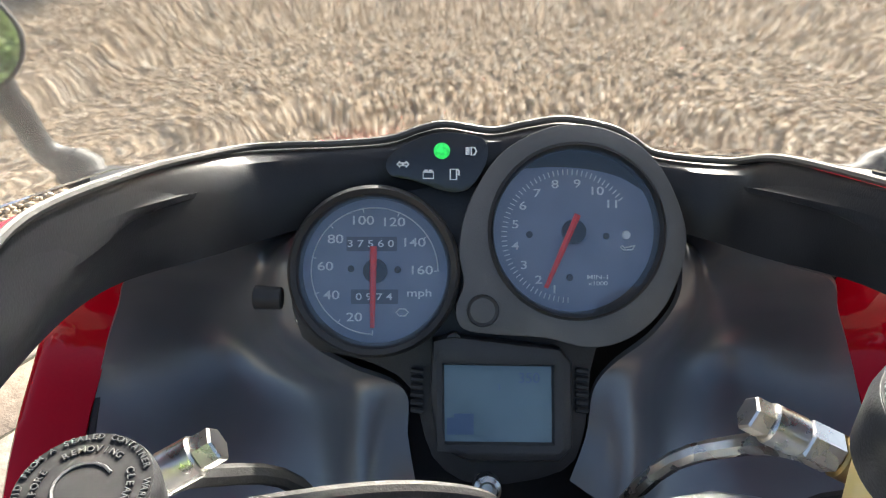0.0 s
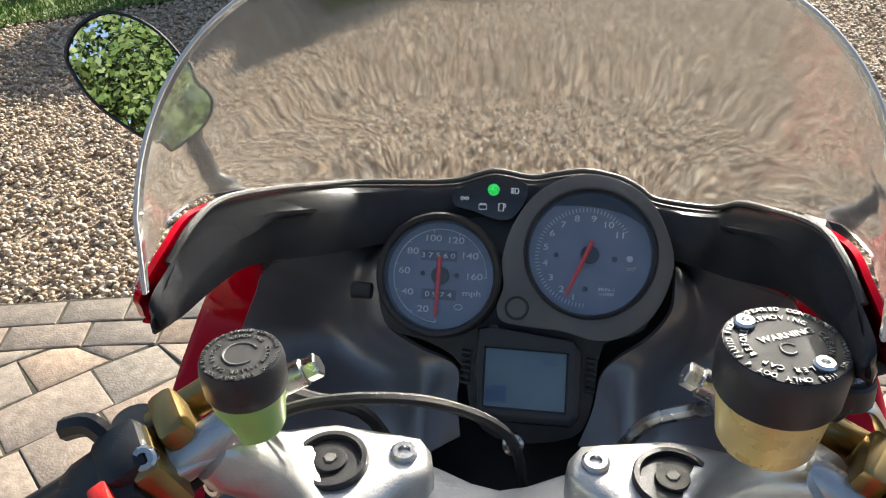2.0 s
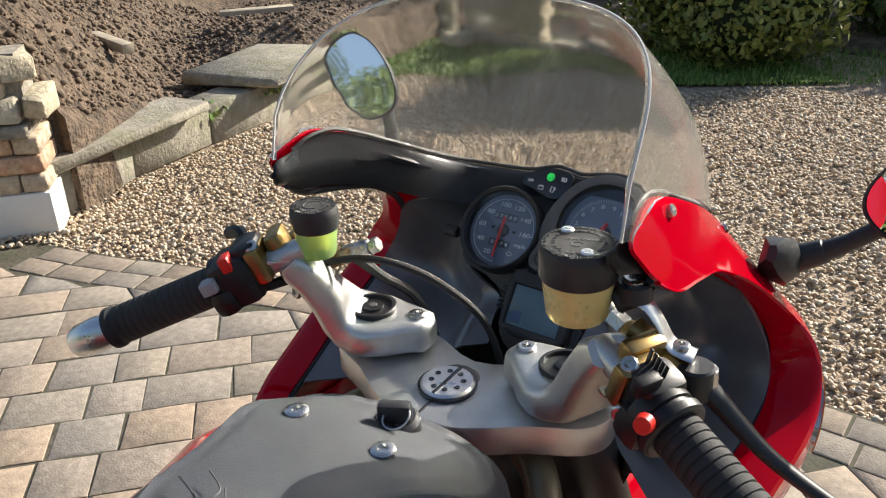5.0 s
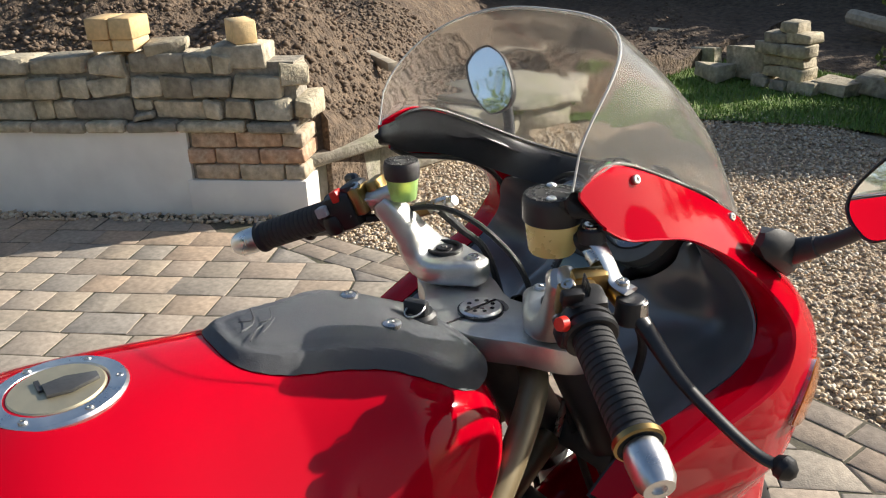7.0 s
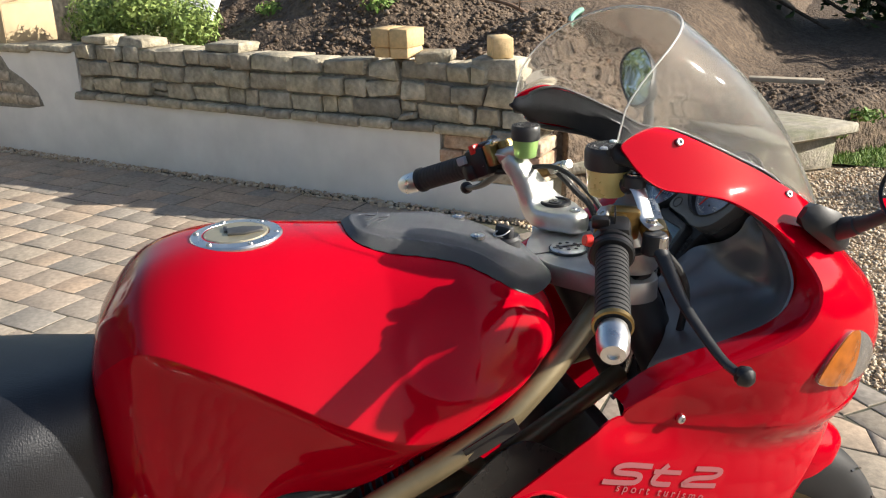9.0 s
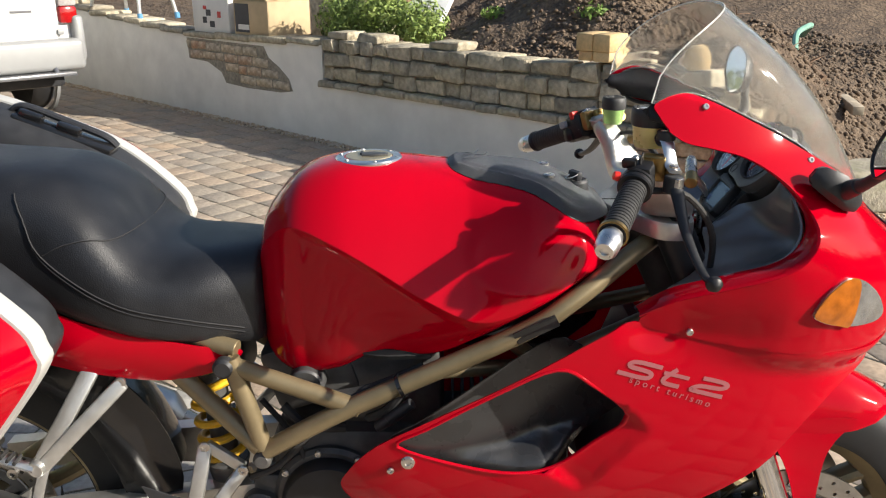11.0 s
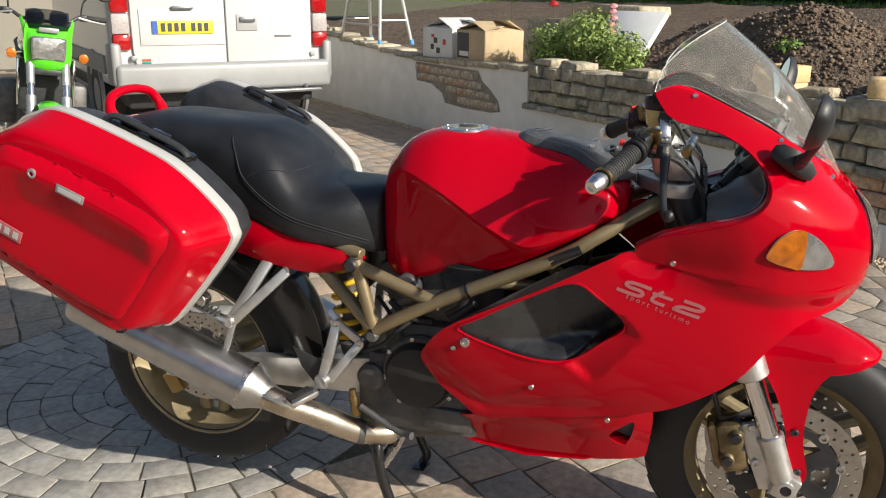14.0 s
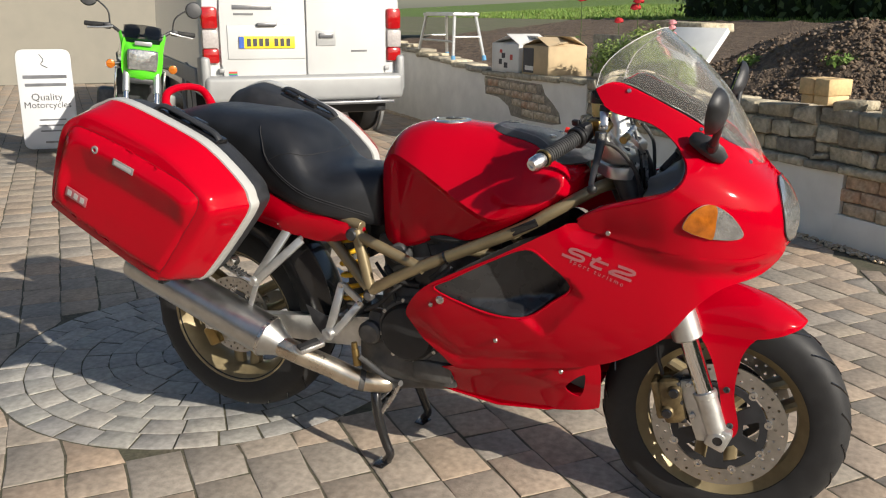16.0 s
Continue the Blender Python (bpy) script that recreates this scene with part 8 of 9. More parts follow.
bp("side_stand", b_tube([(-0.11, 0.72, 0.25), (-0.15, 0.66, 0.20), (-0.16, 0.50, 0.19), (-0.17, 0.44, 0.19)], 0.012, 10), GLOSSBLK, None, "black side stand folded up")

# -- marks on the side fairing --
o0, o1 = Vector((1.072, 0.713)), Vector((1.243, 0.663))
td = (o1 - o0).normalized()
tn = Vector((-td.y, td.x))


def mk(x, y):
    y = 0.012 + (y - 0.011) * 0.62
    p = o0 + td * (x * 0.83 + (y - 0.012) * 0.35) + tn * y
    return (p.x, p.y)


sf_ = next(o for o in bike.children if o.name.startswith("side_fairing"))
decal("model_mark", [mk(0.062, 0.047), mk(0.02, 0.047), mk(0.006, 0.040), mk(0.012, 0.031), mk(0.045, 0.029), mk(0.054, 0.020), mk(0.044, 0.011), mk(-0.004, 0.011)], 0.0034, DECAL)
decal("model_mark", [mk(0.088, 0.052), mk(0.078, 0.024), mk(0.084, 0.012), mk(0.112, 0.011)], 0.0034, DECAL)
decal("model_mark", [mk(0.070, 0.037), mk(0.118, 0.037)], 0.0030, DECAL)
decal("model_mark", [mk(0.140, 0.047), mk(0.178, 0.047), mk(0.190, 0.040), mk(0.180, 0.030), mk(0.146, 0.026), mk(0.134, 0.014), mk(0.142, 0.011), mk(0.196, 0.011)], 0.0034, DECAL)
tm = lettering("side_lettering", "s p o r t   t u r i s m o", 0.0148, Matrix(), DECAL, sf_, 0.0002)
for v in tm.data.vertices:
    p = Vector((1.078, 0.7175)) + Vector((0.938, -0.346)) * (v.co.x + 0.080) + Vector((0.346, 0.938)) * v.co.y
    v.co = on_side(p.x, p.y, 0.0010 + v.co.z)

# ---- things on and behind the garden wall ----


def brick_thing(a, b, z, l, d, h, turn, seed, label, group):
    ob = new("brick", stone_mesh("brick", l, d, h, seed, YBRICK, rough=0.002, bev=0.004))
    ob.matrix_world = WM @ Matrix.Translation((a, b, z)) @ Matrix.Rotation(turn, 4, "Z")
    return tagged(ob, label, "brick", group)


BL = "new buff yellow brick stacked on the stone wall"
brick_thing(0.72, -0.10, 0.793, 0.10, 0.17, 0.052, 0.03, 1, BL, "bricks on the wall")
brick_thing(0.82, -0.10, 0.793, 0.09, 0.17, 0.052, -0.02, 2, BL, "bricks on the wall")
brick_thing(0.717, -0.10, 0.866, 0.104, 0.19, 0.092, 0.02, 3, BL, "bricks on the wall")
brick_thing(0.823, -0.10, 0.866, 0.104, 0.19, 0.092, -0.03, 4, BL, "bricks on the wall")
brick_thing(0.20, -0.11, 0.838, 0.10, 0.16, 0.10, 0.6, 5, "single buff brick lying askew on a grey stone", "bricks on the wall")


def box_thing(name, c, s, mt, label, cat, m=None, bevel=0.003):
    ob = part(name, b_box((0, 0, 0), s, bevel), mt)
    ob.matrix_world = m if m is not None else Matrix.Translation(c)
    return tagged(ob, label, cat)


CARD = mat("brown_cardboard", (0.50, 0.38, 0.23), 0.85, var=0.12, scale=8, bump=0.15, bscale=60)
CARDW = mat("white_printed_cardboard", (0.66, 0.65, 0.62), 0.7, var=0.08, scale=6)
INKDARK = mat("dark_print", (0.05, 0.05, 0.055), 0.6, var=0.2)
INKRED = mat("red_print", (0.5, 0.06, 0.05), 0.6, var=0.1)


def carton(name, a0, a1, b0, depth, z0, h, mt, label, turn=0.0):
    """An open carton: four walls, bottom and folded flaps."""
    th, w = thing(name, label, "box"), a1 - a0
    M = WM @ Matrix.Translation(((a0 + a1) / 2, b0 - depth / 2, z0)) @ Matrix.Rotation(turn, 4, "Z")
    th.matrix_world = M
    t = 0.006
    body = part("body", [b_box((0, depth / 2, h / 2), (w, t, h), 0.001), b_box((0, -depth / 2, h / 2), (w, t, h), 0.001), b_box((w / 2, 0, h / 2), (t, depth - t, h), 0.001), b_box((-w / 2, 0, h / 2), (t, depth - t, h), 0.001), b_box((0, 0, t / 2), (w, depth, t))], mt, th)
    for sx, sy, ang in ((1, 0, 0.25), (-1, 0, 0.35), (0, 1, 0.2), (0, -1, 0.45)):
        L, wd = (depth, w * 0.5) if sx else (w, depth * 0.5)
        fm = Matrix.Translation((sx * w / 2, sy * depth / 2, h)) @ (Matrix.Rotation(sx * ang, 4, "Y") if sx else Matrix.Rotation(-sy * ang, 4, "X"))
        bm = b_box((-sx * wd / 2, -sy * wd / 2, 0.002), (wd if sx else L, L if sx else wd, 0.004), 0.001)
        bmesh.ops.transform(bm, matrix=fm, verts=bm.verts)
        part("flap", bm, mt, th)
    return th, w, depth, h


ct, w, dp, h = carton("cardboard_box", 4.28, 4.82, -0.02, 0.36, 0.705, 0.27, CARDW, "white printed cardboard box standing open on the wall")
for x, z, s, mt in ((0.03, 0.16, (0.07, 0.002, 0.05), INKDARK), (0.09, 0.10, (0.06, 0.002, 0.05), INKDARK), (0.08, 0.20, (0.05, 0.002, 0.03), INKRED), (-0.13, 0.15, (0.05, 0.002, 0.05), INKRED), (-0.02, 0.07, (0.07, 0.002, 0.05), INKDARK)):
    part("print", b_box((x, dp / 2 + 0.004, z), s), mt, ct)
ct, w, dp, h = carton("cardboard_box", 3.74, 4.20, -0.02, 0.40, 0.715, 0.26, CARD, "brown cardboard box beside the printed box, flaps open")
part("print", b_box((w / 2 - 0.11, dp / 2 + 0.004, 0.13), (0.19, 0.002, 0.22)), INKDARK, ct)
part("print", b_box((w / 2 - 0.13, dp / 2 + 0.006, 0.06), (0.15, 0.002, 0.04)), CARDW, ct)

# step platform
st = thing("step_stool", "paint-splashed aluminium step platform standing on the wall", "stool")
st.matrix_world = WM @ Matrix.Translation((6.28, -0.22, 0.755))
part("platform", b_box((0, 0, 0.49), (0.86, 0.32, 0.035), 0.006), CASTALU, st)
for k in range(5):
    part("tread_rib", b_box((0, -0.12 + 0.06 * k, 0.511), (0.84, 0.012, 0.008), 0.002), ALU, st)
BLUEPAINT = mat("blue_rubber_foot", (0.10, 0.28, 0.48), 0.7, var=0.2)
for sx in (1, -1):
    for sy in (1, -1):
        lg = part("leg", b_cyl((sx * 0.40, sy * 0.13, 0.48), (sx * 0.50, sy * 0.19, 0.03), 0.018, 0.018, 10), CASTALU, st)
        part("foot", b_cyl((sx * 0.50, sy * 0.19, 0.05), (sx * 0.508, sy * 0.193, -0.005), 0.024, 0.026, 10), BLUEPAINT, lg)
    part("brace", b_cyl((sx * 0.455, -0.16, 0.25), (sx * 0.455, 0.16, 0.25), 0.011, 0.011, 8), CASTALU, st)
part("brace", b_cyl((-0.46, 0.165, 0.2), (0.46, 0.165, 0.2), 0.011, 0.011, 8), CASTALU, st)


def leaves(name, blobs, n, size, mt, parent=None, seed=1, shell=0.5, long=1.6):
    """A crown of many small leaves, gathered in uneven clumps, as one mesh."""
    g = np.random.default_rng(seed)
    v, f = [], []
    wts = np.array([b[1][0] * b[1][1] * b[1][2] for b in blobs]) ** 0.67
    pick = g.choice(len(blobs), n, p=wts / wts.sum())
    U = g.normal(size=(n, 3))
    U /= np.linalg.norm(U, axis=1)[:, None]
    rad = (shell + (1 - shell) * g.random(n) ** 0.6)
    T = g.normal(size=(n, 3))
    T /= np.linalg.norm(T, axis=1)[:, None]
    S = size * g.uniform(0.55, 1.3, n)
    for i in range(n):
        c, r_ = blobs[pick[i]]
        lump = 1 + 0.22 * noise.noise(Vector((U[i][0] * 2.3 + c[0], U[i][1] * 2.3 + c[1], U[i][2] * 2.3 + c[2])))
        p = Vector((c[0] + U[i][0] * r_[0] * rad[i] * lump, c[1] + U[i][1] * r_[1] * rad[i] * lump, c[2] + U[i][2] * r_[2] * rad[i] * lump))
        t = Vector(T[i])
        nn = (Vector(U[i]) + Vector(T[(i + 7) % n]) * 0.8).normalized()
        s = t.cross(nn)
        if s.length < 0.1:
            continue
        s.normalize()
        t = nn.cross(s)
        b = len(v)
        a = S[i]
        v += [p - t * a * long * 0.5, p + s * a * 0.45 + nn * a * 0.12, p + t * a * long * 0.5, p - s * a * 0.45 + nn * a * 0.12]
        f += [(b, b + 1, b + 2, b + 3)]
    ob = raw(name, v, f, mt, parent)
    return ob


# herb bush, flowers
hb_ = thing("herb_bush", "bushy fine-leaved green garden herb above the wall", "bush")
leaves("foliage", [((W(2.95, -0.50, 0.92)), (0.30, 0.26, 0.26)), ((W(3.25, -0.36, 0.86)), (0.24, 0.2, 0.20)), ((W(2.55, -0.5, 0.84)), (0.2, 0.2, 0.18))], 9000, 0.015, mat("feathery_leaves", None, 0.6, palette=[(0.20, 0.30, 0.06), (0.32, 0.40, 0.11), (0.09, 0.15, 0.035)], rnd="island", var=0.1), hb_, 21, 0.15, 3.0)
for k in range(9):
    q = W(2.85 + 0.2 * math.sin(k * 2.1), -0.5 + 0.12 * math.cos(k * 1.7), 0.62)
    part("stem", b_tube([q, q + Vector((0.01, 0.02, 0.12)), q + Vector((0.03 * math.sin(k), 0.03 * math.cos(k), 0.25))], 0.003, 5), LEAF, hb_)
PINK = mat("pink_petals", (0.72, 0.30, 0.32), 0.6, var=0.15, scale=60)
ROSE = mat("red_petals", (0.45, 0.015, 0.02), 0.6, var=0.2, scale=60)


def flower(name, base, top, heads, mt, label, size=0.03):
    th = thing(name, label, "flower", base)
    B = Vector(base)
    part("stem", b_tube([Vector((0, 0, 0)), (Vector(top) - B) * 0.5 + Vector((0.01, 0.02, 0)), Vector(top) - B], 0.004, 6), LEAF, th)
    g = random.Random(7)
    for hpos in heads:
        c = Vector(hpos) - B
        bms = []
        for k in range(9):
            a, el = 2.4 * k, 0.3 + 0.11 * k
            dd = Vector((math.cos(a) * math.cos(el), math.sin(a) * math.cos(el), math.sin(el)))
            bm = bmesh.new()
            bmesh.ops.create_icosphere(bm, subdivisions=1, radius=1)
            bmesh.ops.transform(bm, matrix=Matrix.Translation(c + dd * size * 0.55) @ axes(dd) @ Matrix.Diagonal((size * 0.55, size * 0.42, size * 0.16, 1)), verts=bm.verts)
            bms.append(bm)
        part("flower_head", bms, mt, th)
    lv = leaves("leaf", [((B * 0 + (Vector(top) - B) * 0.35), (0.10, 0.10, 0.14))], 60, 0.035, LEAF, th, 5, 0.2)
    return th


flower("gladiolus", W(2.86, -0.62, 0.62), W(2.80, -0.6, 1.20), [W(2.80, -0.6, 1.00), W(2.815, -0.6, 1.05), W(2.79, -0.6, 1.10), W(2.805, -0.6, 1.15), W(2.80, -0.6, 1.19)], PINK, "tall pink garden flower behind the wall", 0.045)
flower("rose", W(4.0, -0.9, 0.62), W(3.95, -0.9, 1.18), [W(3.95, -0.9, 1.19)], ROSE, "red garden rose on a bare stem", 0.06)
flower("rose", W(3.85, -1.0, 0.62), W(3.80, -1.0, 1.36), [W(3.80, -1.0, 1.37), W(3.84, -1.0, 1.31)], ROSE, "taller red garden rose with two heads", 0.07)
flower("rose", W(5.1, -1.2, 0.62), W(5.05, -1.2, 1.38), [W(5.05, -1.2, 1.40)], ROSE, "red garden rose at the edge of the bed", 0.06)

# slabs leaning behind the wall
WHITEFOAM = mat("white_insulation", (0.78, 0.78, 0.76), 0.8, var=0.05, scale=10)
box_thing("insulation_board", None, (0.52, 0.05, 0.46), WHITEFOAM, "white insulation board leaning on a soil heap", "board", WM @ Matrix.Translation((3.02, -0.98, 0.98)) @ Matrix.Rotation(0.25, 4, "Z") @ Matrix.Rotation(0.8, 4, "X"))
# stone meshes stand in for a beige slab and a corrugated sheet
sl = new("stone_slab", stone_mesh("stone_slab", 0.68, 0.36, 0.08, 31, STONE))
sl.matrix_world = WM @ Matrix.Translation((3.45, -1.35, 1.16))
tagged(sl, "long beige slab beside the white board, drawn as stone", "stone")
sl = new("stone_slab", stone_mesh("stone_slab", 0.75, 0.3, 0.42, 33, STONE))
sl.matrix_world = WM @ Matrix.Translation((3.85, -0.98, 0.86)) @ Matrix.Rotation(0.1, 4, "Z")
tagged(sl, "corrugated grey sheet on the soil, drawn as a stone block", "stone")
box_thing("timber_post", None, (0.06, 0.5, 0.05), TIMBER, "old timber post lying on the soil", "timber", WM @ Matrix.Translation((-0.15, -1.4, soil_z(-0.15, 1.4) + 0.07)) @ Matrix.Rotation(0.5, 4, "Z"))
box_thing("timber_plank", None, (0.5, 0.10, 0.03), TIMBER, "weathered plank on the dug soil", "timber", WM @ Matrix.Translation((-0.9, -2.7, soil_z(-0.9, 2.7) + 0.06)) @ Matrix.Rotation(0.1, 4, "Z"))
ROOT = mat("dry_root", (0.23, 0.15, 0.10), 0.9, var=0.3, scale=40)
rt = thing("dead_branch", "dry leafless branch lying across the soil heap", "branch")
lying = [W(a, -b, soil_z(a, b) + h) for a, b, h in ((0.95, 1.55, 0.05), (0.70, 1.50, 0.08), (0.45, 1.52, 0.07), (0.22, 1.46, 0.06), (0.02, 1.40, 0.03))]
part("limb", b_tube(lying, [0.008, 0.014, 0.018, 0.024, 0.024], 8, 5), ROOT, rt)
for k in range(12):
    s0_ = lying[k % 4].lerp(lying[k % 4 + 1], random.Random(k).random())
    dv = Vector((math.sin(k * 2.3) * 0.16, math.cos(k * 1.9) * 0.16, 0.02 + 0.09 * abs(math.sin(k * 1.3))))
    part("twig", b_tube([s0_, s0_ + dv * 0.5 + Vector((0.02, 0, 0.01)), s0_ + dv], [0.005, 0.0035, 0.002], 5, 4), ROOT, rt)
hs = thing("garden_hose", "pale green garden hose end in the soil", "hose")
q = W(0.6, -2.4, soil_z(0.6, 2.4) + 0.05)
part("pipe", b_tube([q, q + Vector((-0.25, 0.1, 0.10)), q + Vector((-0.5, 0.3, 0.14)), q + Vector((-0.8, 0.35, 0.02))], 0.022, 8), mat("green_pipe", (0.22, 0.42, 0.33), 0.5, var=0.1), hs)
weed = thing("weeds", "sparse green weeds on the soil", "weed")
bl = []
for a, b in ((-0.9, 1.45), (-1.25, 1.95), (-0.6, 1.1), (1.3, 0.8), (2.2, 0.9), (-1.45, 2.2)):
    p = W(a, -b, soil_z(a, b) + 0.02)
    bl.append((p, (0.12, 0.12, 0.05)))
wl = leaves("leaf", bl, 900, 0.022, BLADE, weed, 9, 0.1, 2.0)
wl["kind"] = "stuff"

# rubble stack and loose stones past the lawn
rub = thing("rubble_stack", "stack of salvaged building stones at the lawn's edge", "stones")
rr2 = random.Random(3)
for n, z in ((3, 0.045), (2, 0.13), (2, 0.21), (2, 0.29), (2, 0.37), (1, 0.445)):
    for k in range(n):
        l = rr2.uniform(0.13, 0.20)
        o = new("stone", stone_mesh("stone", l, 0.18, 0.078, rr2.random(), STONE))
        o.parent = rub
        o.matrix_world = Matrix.Translation((-2.86 + (k - n / 2 + 0.5) * 0.165 + rr2.uniform(-0.02, 0.02), 6.12 + rr2.uniform(-0.03, 0.03), z)) @ Matrix.Rotation(rr2.uniform(-0.2, 0.2), 4, "Z")
for x, y, l, h in ((-3.40, 6.03, 0.26, 0.10), (-3.18, 6.22, 0.28, 0.24), (-3.36, 6.35, 0.24, 0.20), (-2.50, 6.2, 0.28, 0.09), (-4.3, 6.6, 0.14, 0.08), (-3.9, 6.55, 0.2, 0.12), (-2.2, 6.4, 0.4, 0.12), (-4.9, 7.2, 0.3, 0.1)):
    o = new("stone", stone_mesh("stone", l, l * 0.7, h, x, STONE, rough=0.02))
    o.matrix_world = Matrix.Translation((x, y, h * 0.5 + 0.02)) @ Matrix.Rotation(y, 4, "Z")
    tagged(o, "loose weathered stone by the rubble stack", "stone", "loose stones")
bank = []
NXB, NYB = 70, 46
for j in range(NYB):
    for i in range(NXB):
        x, y = -14 + 15.0 * i / (NXB - 1), 6.75 + 7.4 * j / (NYB - 1)
        z = 0.02 + 0.055 * (y - 6.75) * (1 if x < -2 else 0.6) + 0.06 * noise.fractal(Vector((x * 0.9, y * 0.9, 0.3)), 1.0, 2.0, 4) + 0.03 * noise.noise(Vector((x * 5, y * 5, 0)))
        z -= 0.09 if j == 0 else 0
        bank.append((x, y + 0.25 * noise.noise(Vector((x, 0.5, 0))), z))
bk_ = raw("soil_bank", bank, [(j * NXB + i, j * NXB + i + 1, (j + 1) * NXB + i + 1, (j + 1) * NXB + i) for j in range(NYB - 1) for i in range(NXB - 1)], SOIL, sharp=80)
tagged(bk_, "shaded bank of dug soil past the lawn", "soil", kind="structure")
tb = thing("log", "pale cut trunk lying on the shaded bank", "timber")
part("bark", b_tube([(-3.6, 8.2, 0.25), (-3.1, 8.0, 0.22), (-2.6, 7.9, 0.2)], 0.07, 10), TIMBER, tb)
tarp = thing("tarpaulin", "crumpled grey tarpaulin among stones", "tarpaulin")
tv = []
for j in range(14):
    for i in range(18):
        x, y = -2.35 + 0.9 * i / 17, 6.75 + 0.6 * j / 13
        tv.append((x, y, 0.10 + 0.28 * math.sin(math.pi * i / 17) * math.sin(math.pi * j / 13) + 0.10 * noise.noise(Vector((x * 5, y * 5, 2))) + 0.05 * noise.noise(Vector((x * 11, y * 11, 4)))))
raw("sheet", tv, [(j * 18 + i, j * 18 + i + 1, (j + 1) * 18 + i + 1, (j + 1) * 18 + i) for j in range(13) for i in range(17)], mat("grey_tarpaulin", (0.22, 0.23, 0.26), 0.5, var=0.15, scale=8), tarp, 80)


def bush(name, blobs, n, size, mt, label, seed):
    th = thing(name, label, "bush", (blobs[0][0][0], blobs[0][0][1], 0))
    B = Vector((blobs[0][0][0], blobs[0][0][1], 0))
    bb = [((c[0] - B.x, c[1] - B.y, c[2]), r_) for c, r_ in blobs]
    leaves("foliage", bb, n, size, mt, th, seed, 0.55)
    for k, (c, r_) in enumerate(bb):
        part("stem", b_tube([Vector((c[0] * 0.6, c[1] * 0.6, 0)), Vector((c[0] * 0.8, c[1] * 0.8, c[2] * 0.5)), Vector(c)], [0.03, 0.02, 0.01], 6), BARK, th)
        # solid core whose dark colour stands in for shade among the leaves
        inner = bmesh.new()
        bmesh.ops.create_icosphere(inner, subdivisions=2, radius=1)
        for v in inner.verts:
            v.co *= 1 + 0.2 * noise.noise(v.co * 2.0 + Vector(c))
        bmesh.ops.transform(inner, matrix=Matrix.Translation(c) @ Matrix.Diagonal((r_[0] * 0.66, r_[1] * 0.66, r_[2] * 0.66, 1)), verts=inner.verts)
        part("shade_core", inner, SHADELEAF, th)
    return th


# near-black green: shade inside the crowns, put into colour
SHADELEAF = mat("foliage_shade", (0.02, 0.035, 0.01), 0.9, var=0.5, scale=15)
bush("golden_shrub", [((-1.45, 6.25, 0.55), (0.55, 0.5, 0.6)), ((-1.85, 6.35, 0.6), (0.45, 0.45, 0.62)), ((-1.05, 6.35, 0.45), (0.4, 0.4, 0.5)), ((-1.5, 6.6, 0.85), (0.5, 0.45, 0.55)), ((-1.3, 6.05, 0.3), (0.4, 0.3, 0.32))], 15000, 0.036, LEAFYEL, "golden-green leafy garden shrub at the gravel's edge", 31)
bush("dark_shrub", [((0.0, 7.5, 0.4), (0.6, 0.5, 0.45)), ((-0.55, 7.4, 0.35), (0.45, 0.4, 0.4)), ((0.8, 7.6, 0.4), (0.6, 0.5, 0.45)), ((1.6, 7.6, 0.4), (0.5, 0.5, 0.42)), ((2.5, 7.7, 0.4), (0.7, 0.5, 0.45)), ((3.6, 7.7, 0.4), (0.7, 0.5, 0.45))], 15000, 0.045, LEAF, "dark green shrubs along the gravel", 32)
# hedge that shades the far lawn
hbl = []
for k in range(17):
    x = -9.5 + k * 1.1
    hbl.append(((x, 10.6 + 0.2 * math.sin(k * 2.0), 1.05), (0.85, 0.6, 1.25 + 0.12 * math.sin(k * 1.7))))
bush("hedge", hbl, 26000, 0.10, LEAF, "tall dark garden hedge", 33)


def tree(x, y, h, r_, seed):
    th = thing("tree", "broad-leaved green tree beyond the drive", "tree", (x, y, 0), "trees beyond the drive")
    g = random.Random(seed)
    part("trunk", b_tube([(0, 0, -0.1), (0.05, 0.02, h * 0.25), (0.0, 0.1, h * 0.5), (0.1, 0.0, h * 0.8)], [0.22, 0.17, 0.12, 0.05], 10), BARK, th)
    blobs = []
    for k in range(11):
        a = 2.4 * k
        rr = r_ * (0.25 + 0.55 * g.random())
        c = (math.cos(a) * rr, math.sin(a) * rr, h * (0.16 + 0.72 * g.random()))
        blobs.append((c, (r_ * g.uniform(0.35, 0.5),) * 2 + (r_ * g.uniform(0.3, 0.42),)))
        part("limb", b_tube([(0, 0, h * 0.3), (c[0] * 0.4, c[1] * 0.4, h * 0.3 + (c[2] - h * 0.3) * 0.6), c], [0.09, 0.06, 0.02], 7, 4), BARK, th)
    leaves("crown", blobs, 19000, 0.10, LEAF, th, seed, 0.4)
    return th


tree(-1.0, -13.0, 7.5, 3.2, 1)
tree(-4.6, -13.6, 6.5, 3.0, 7)
tree(-12.0, -16.5, 8.0, 3.6, 8)
tree(-17.0, -12.5, 8.0, 3.6, 9)
tree(-6.0, -17.0, 8.5, 3.6, 4)
tree(4.5, -12.0, 6.5, 2.8, 2)
tree(8.0, -8.0, 6.0, 2.6, 3)

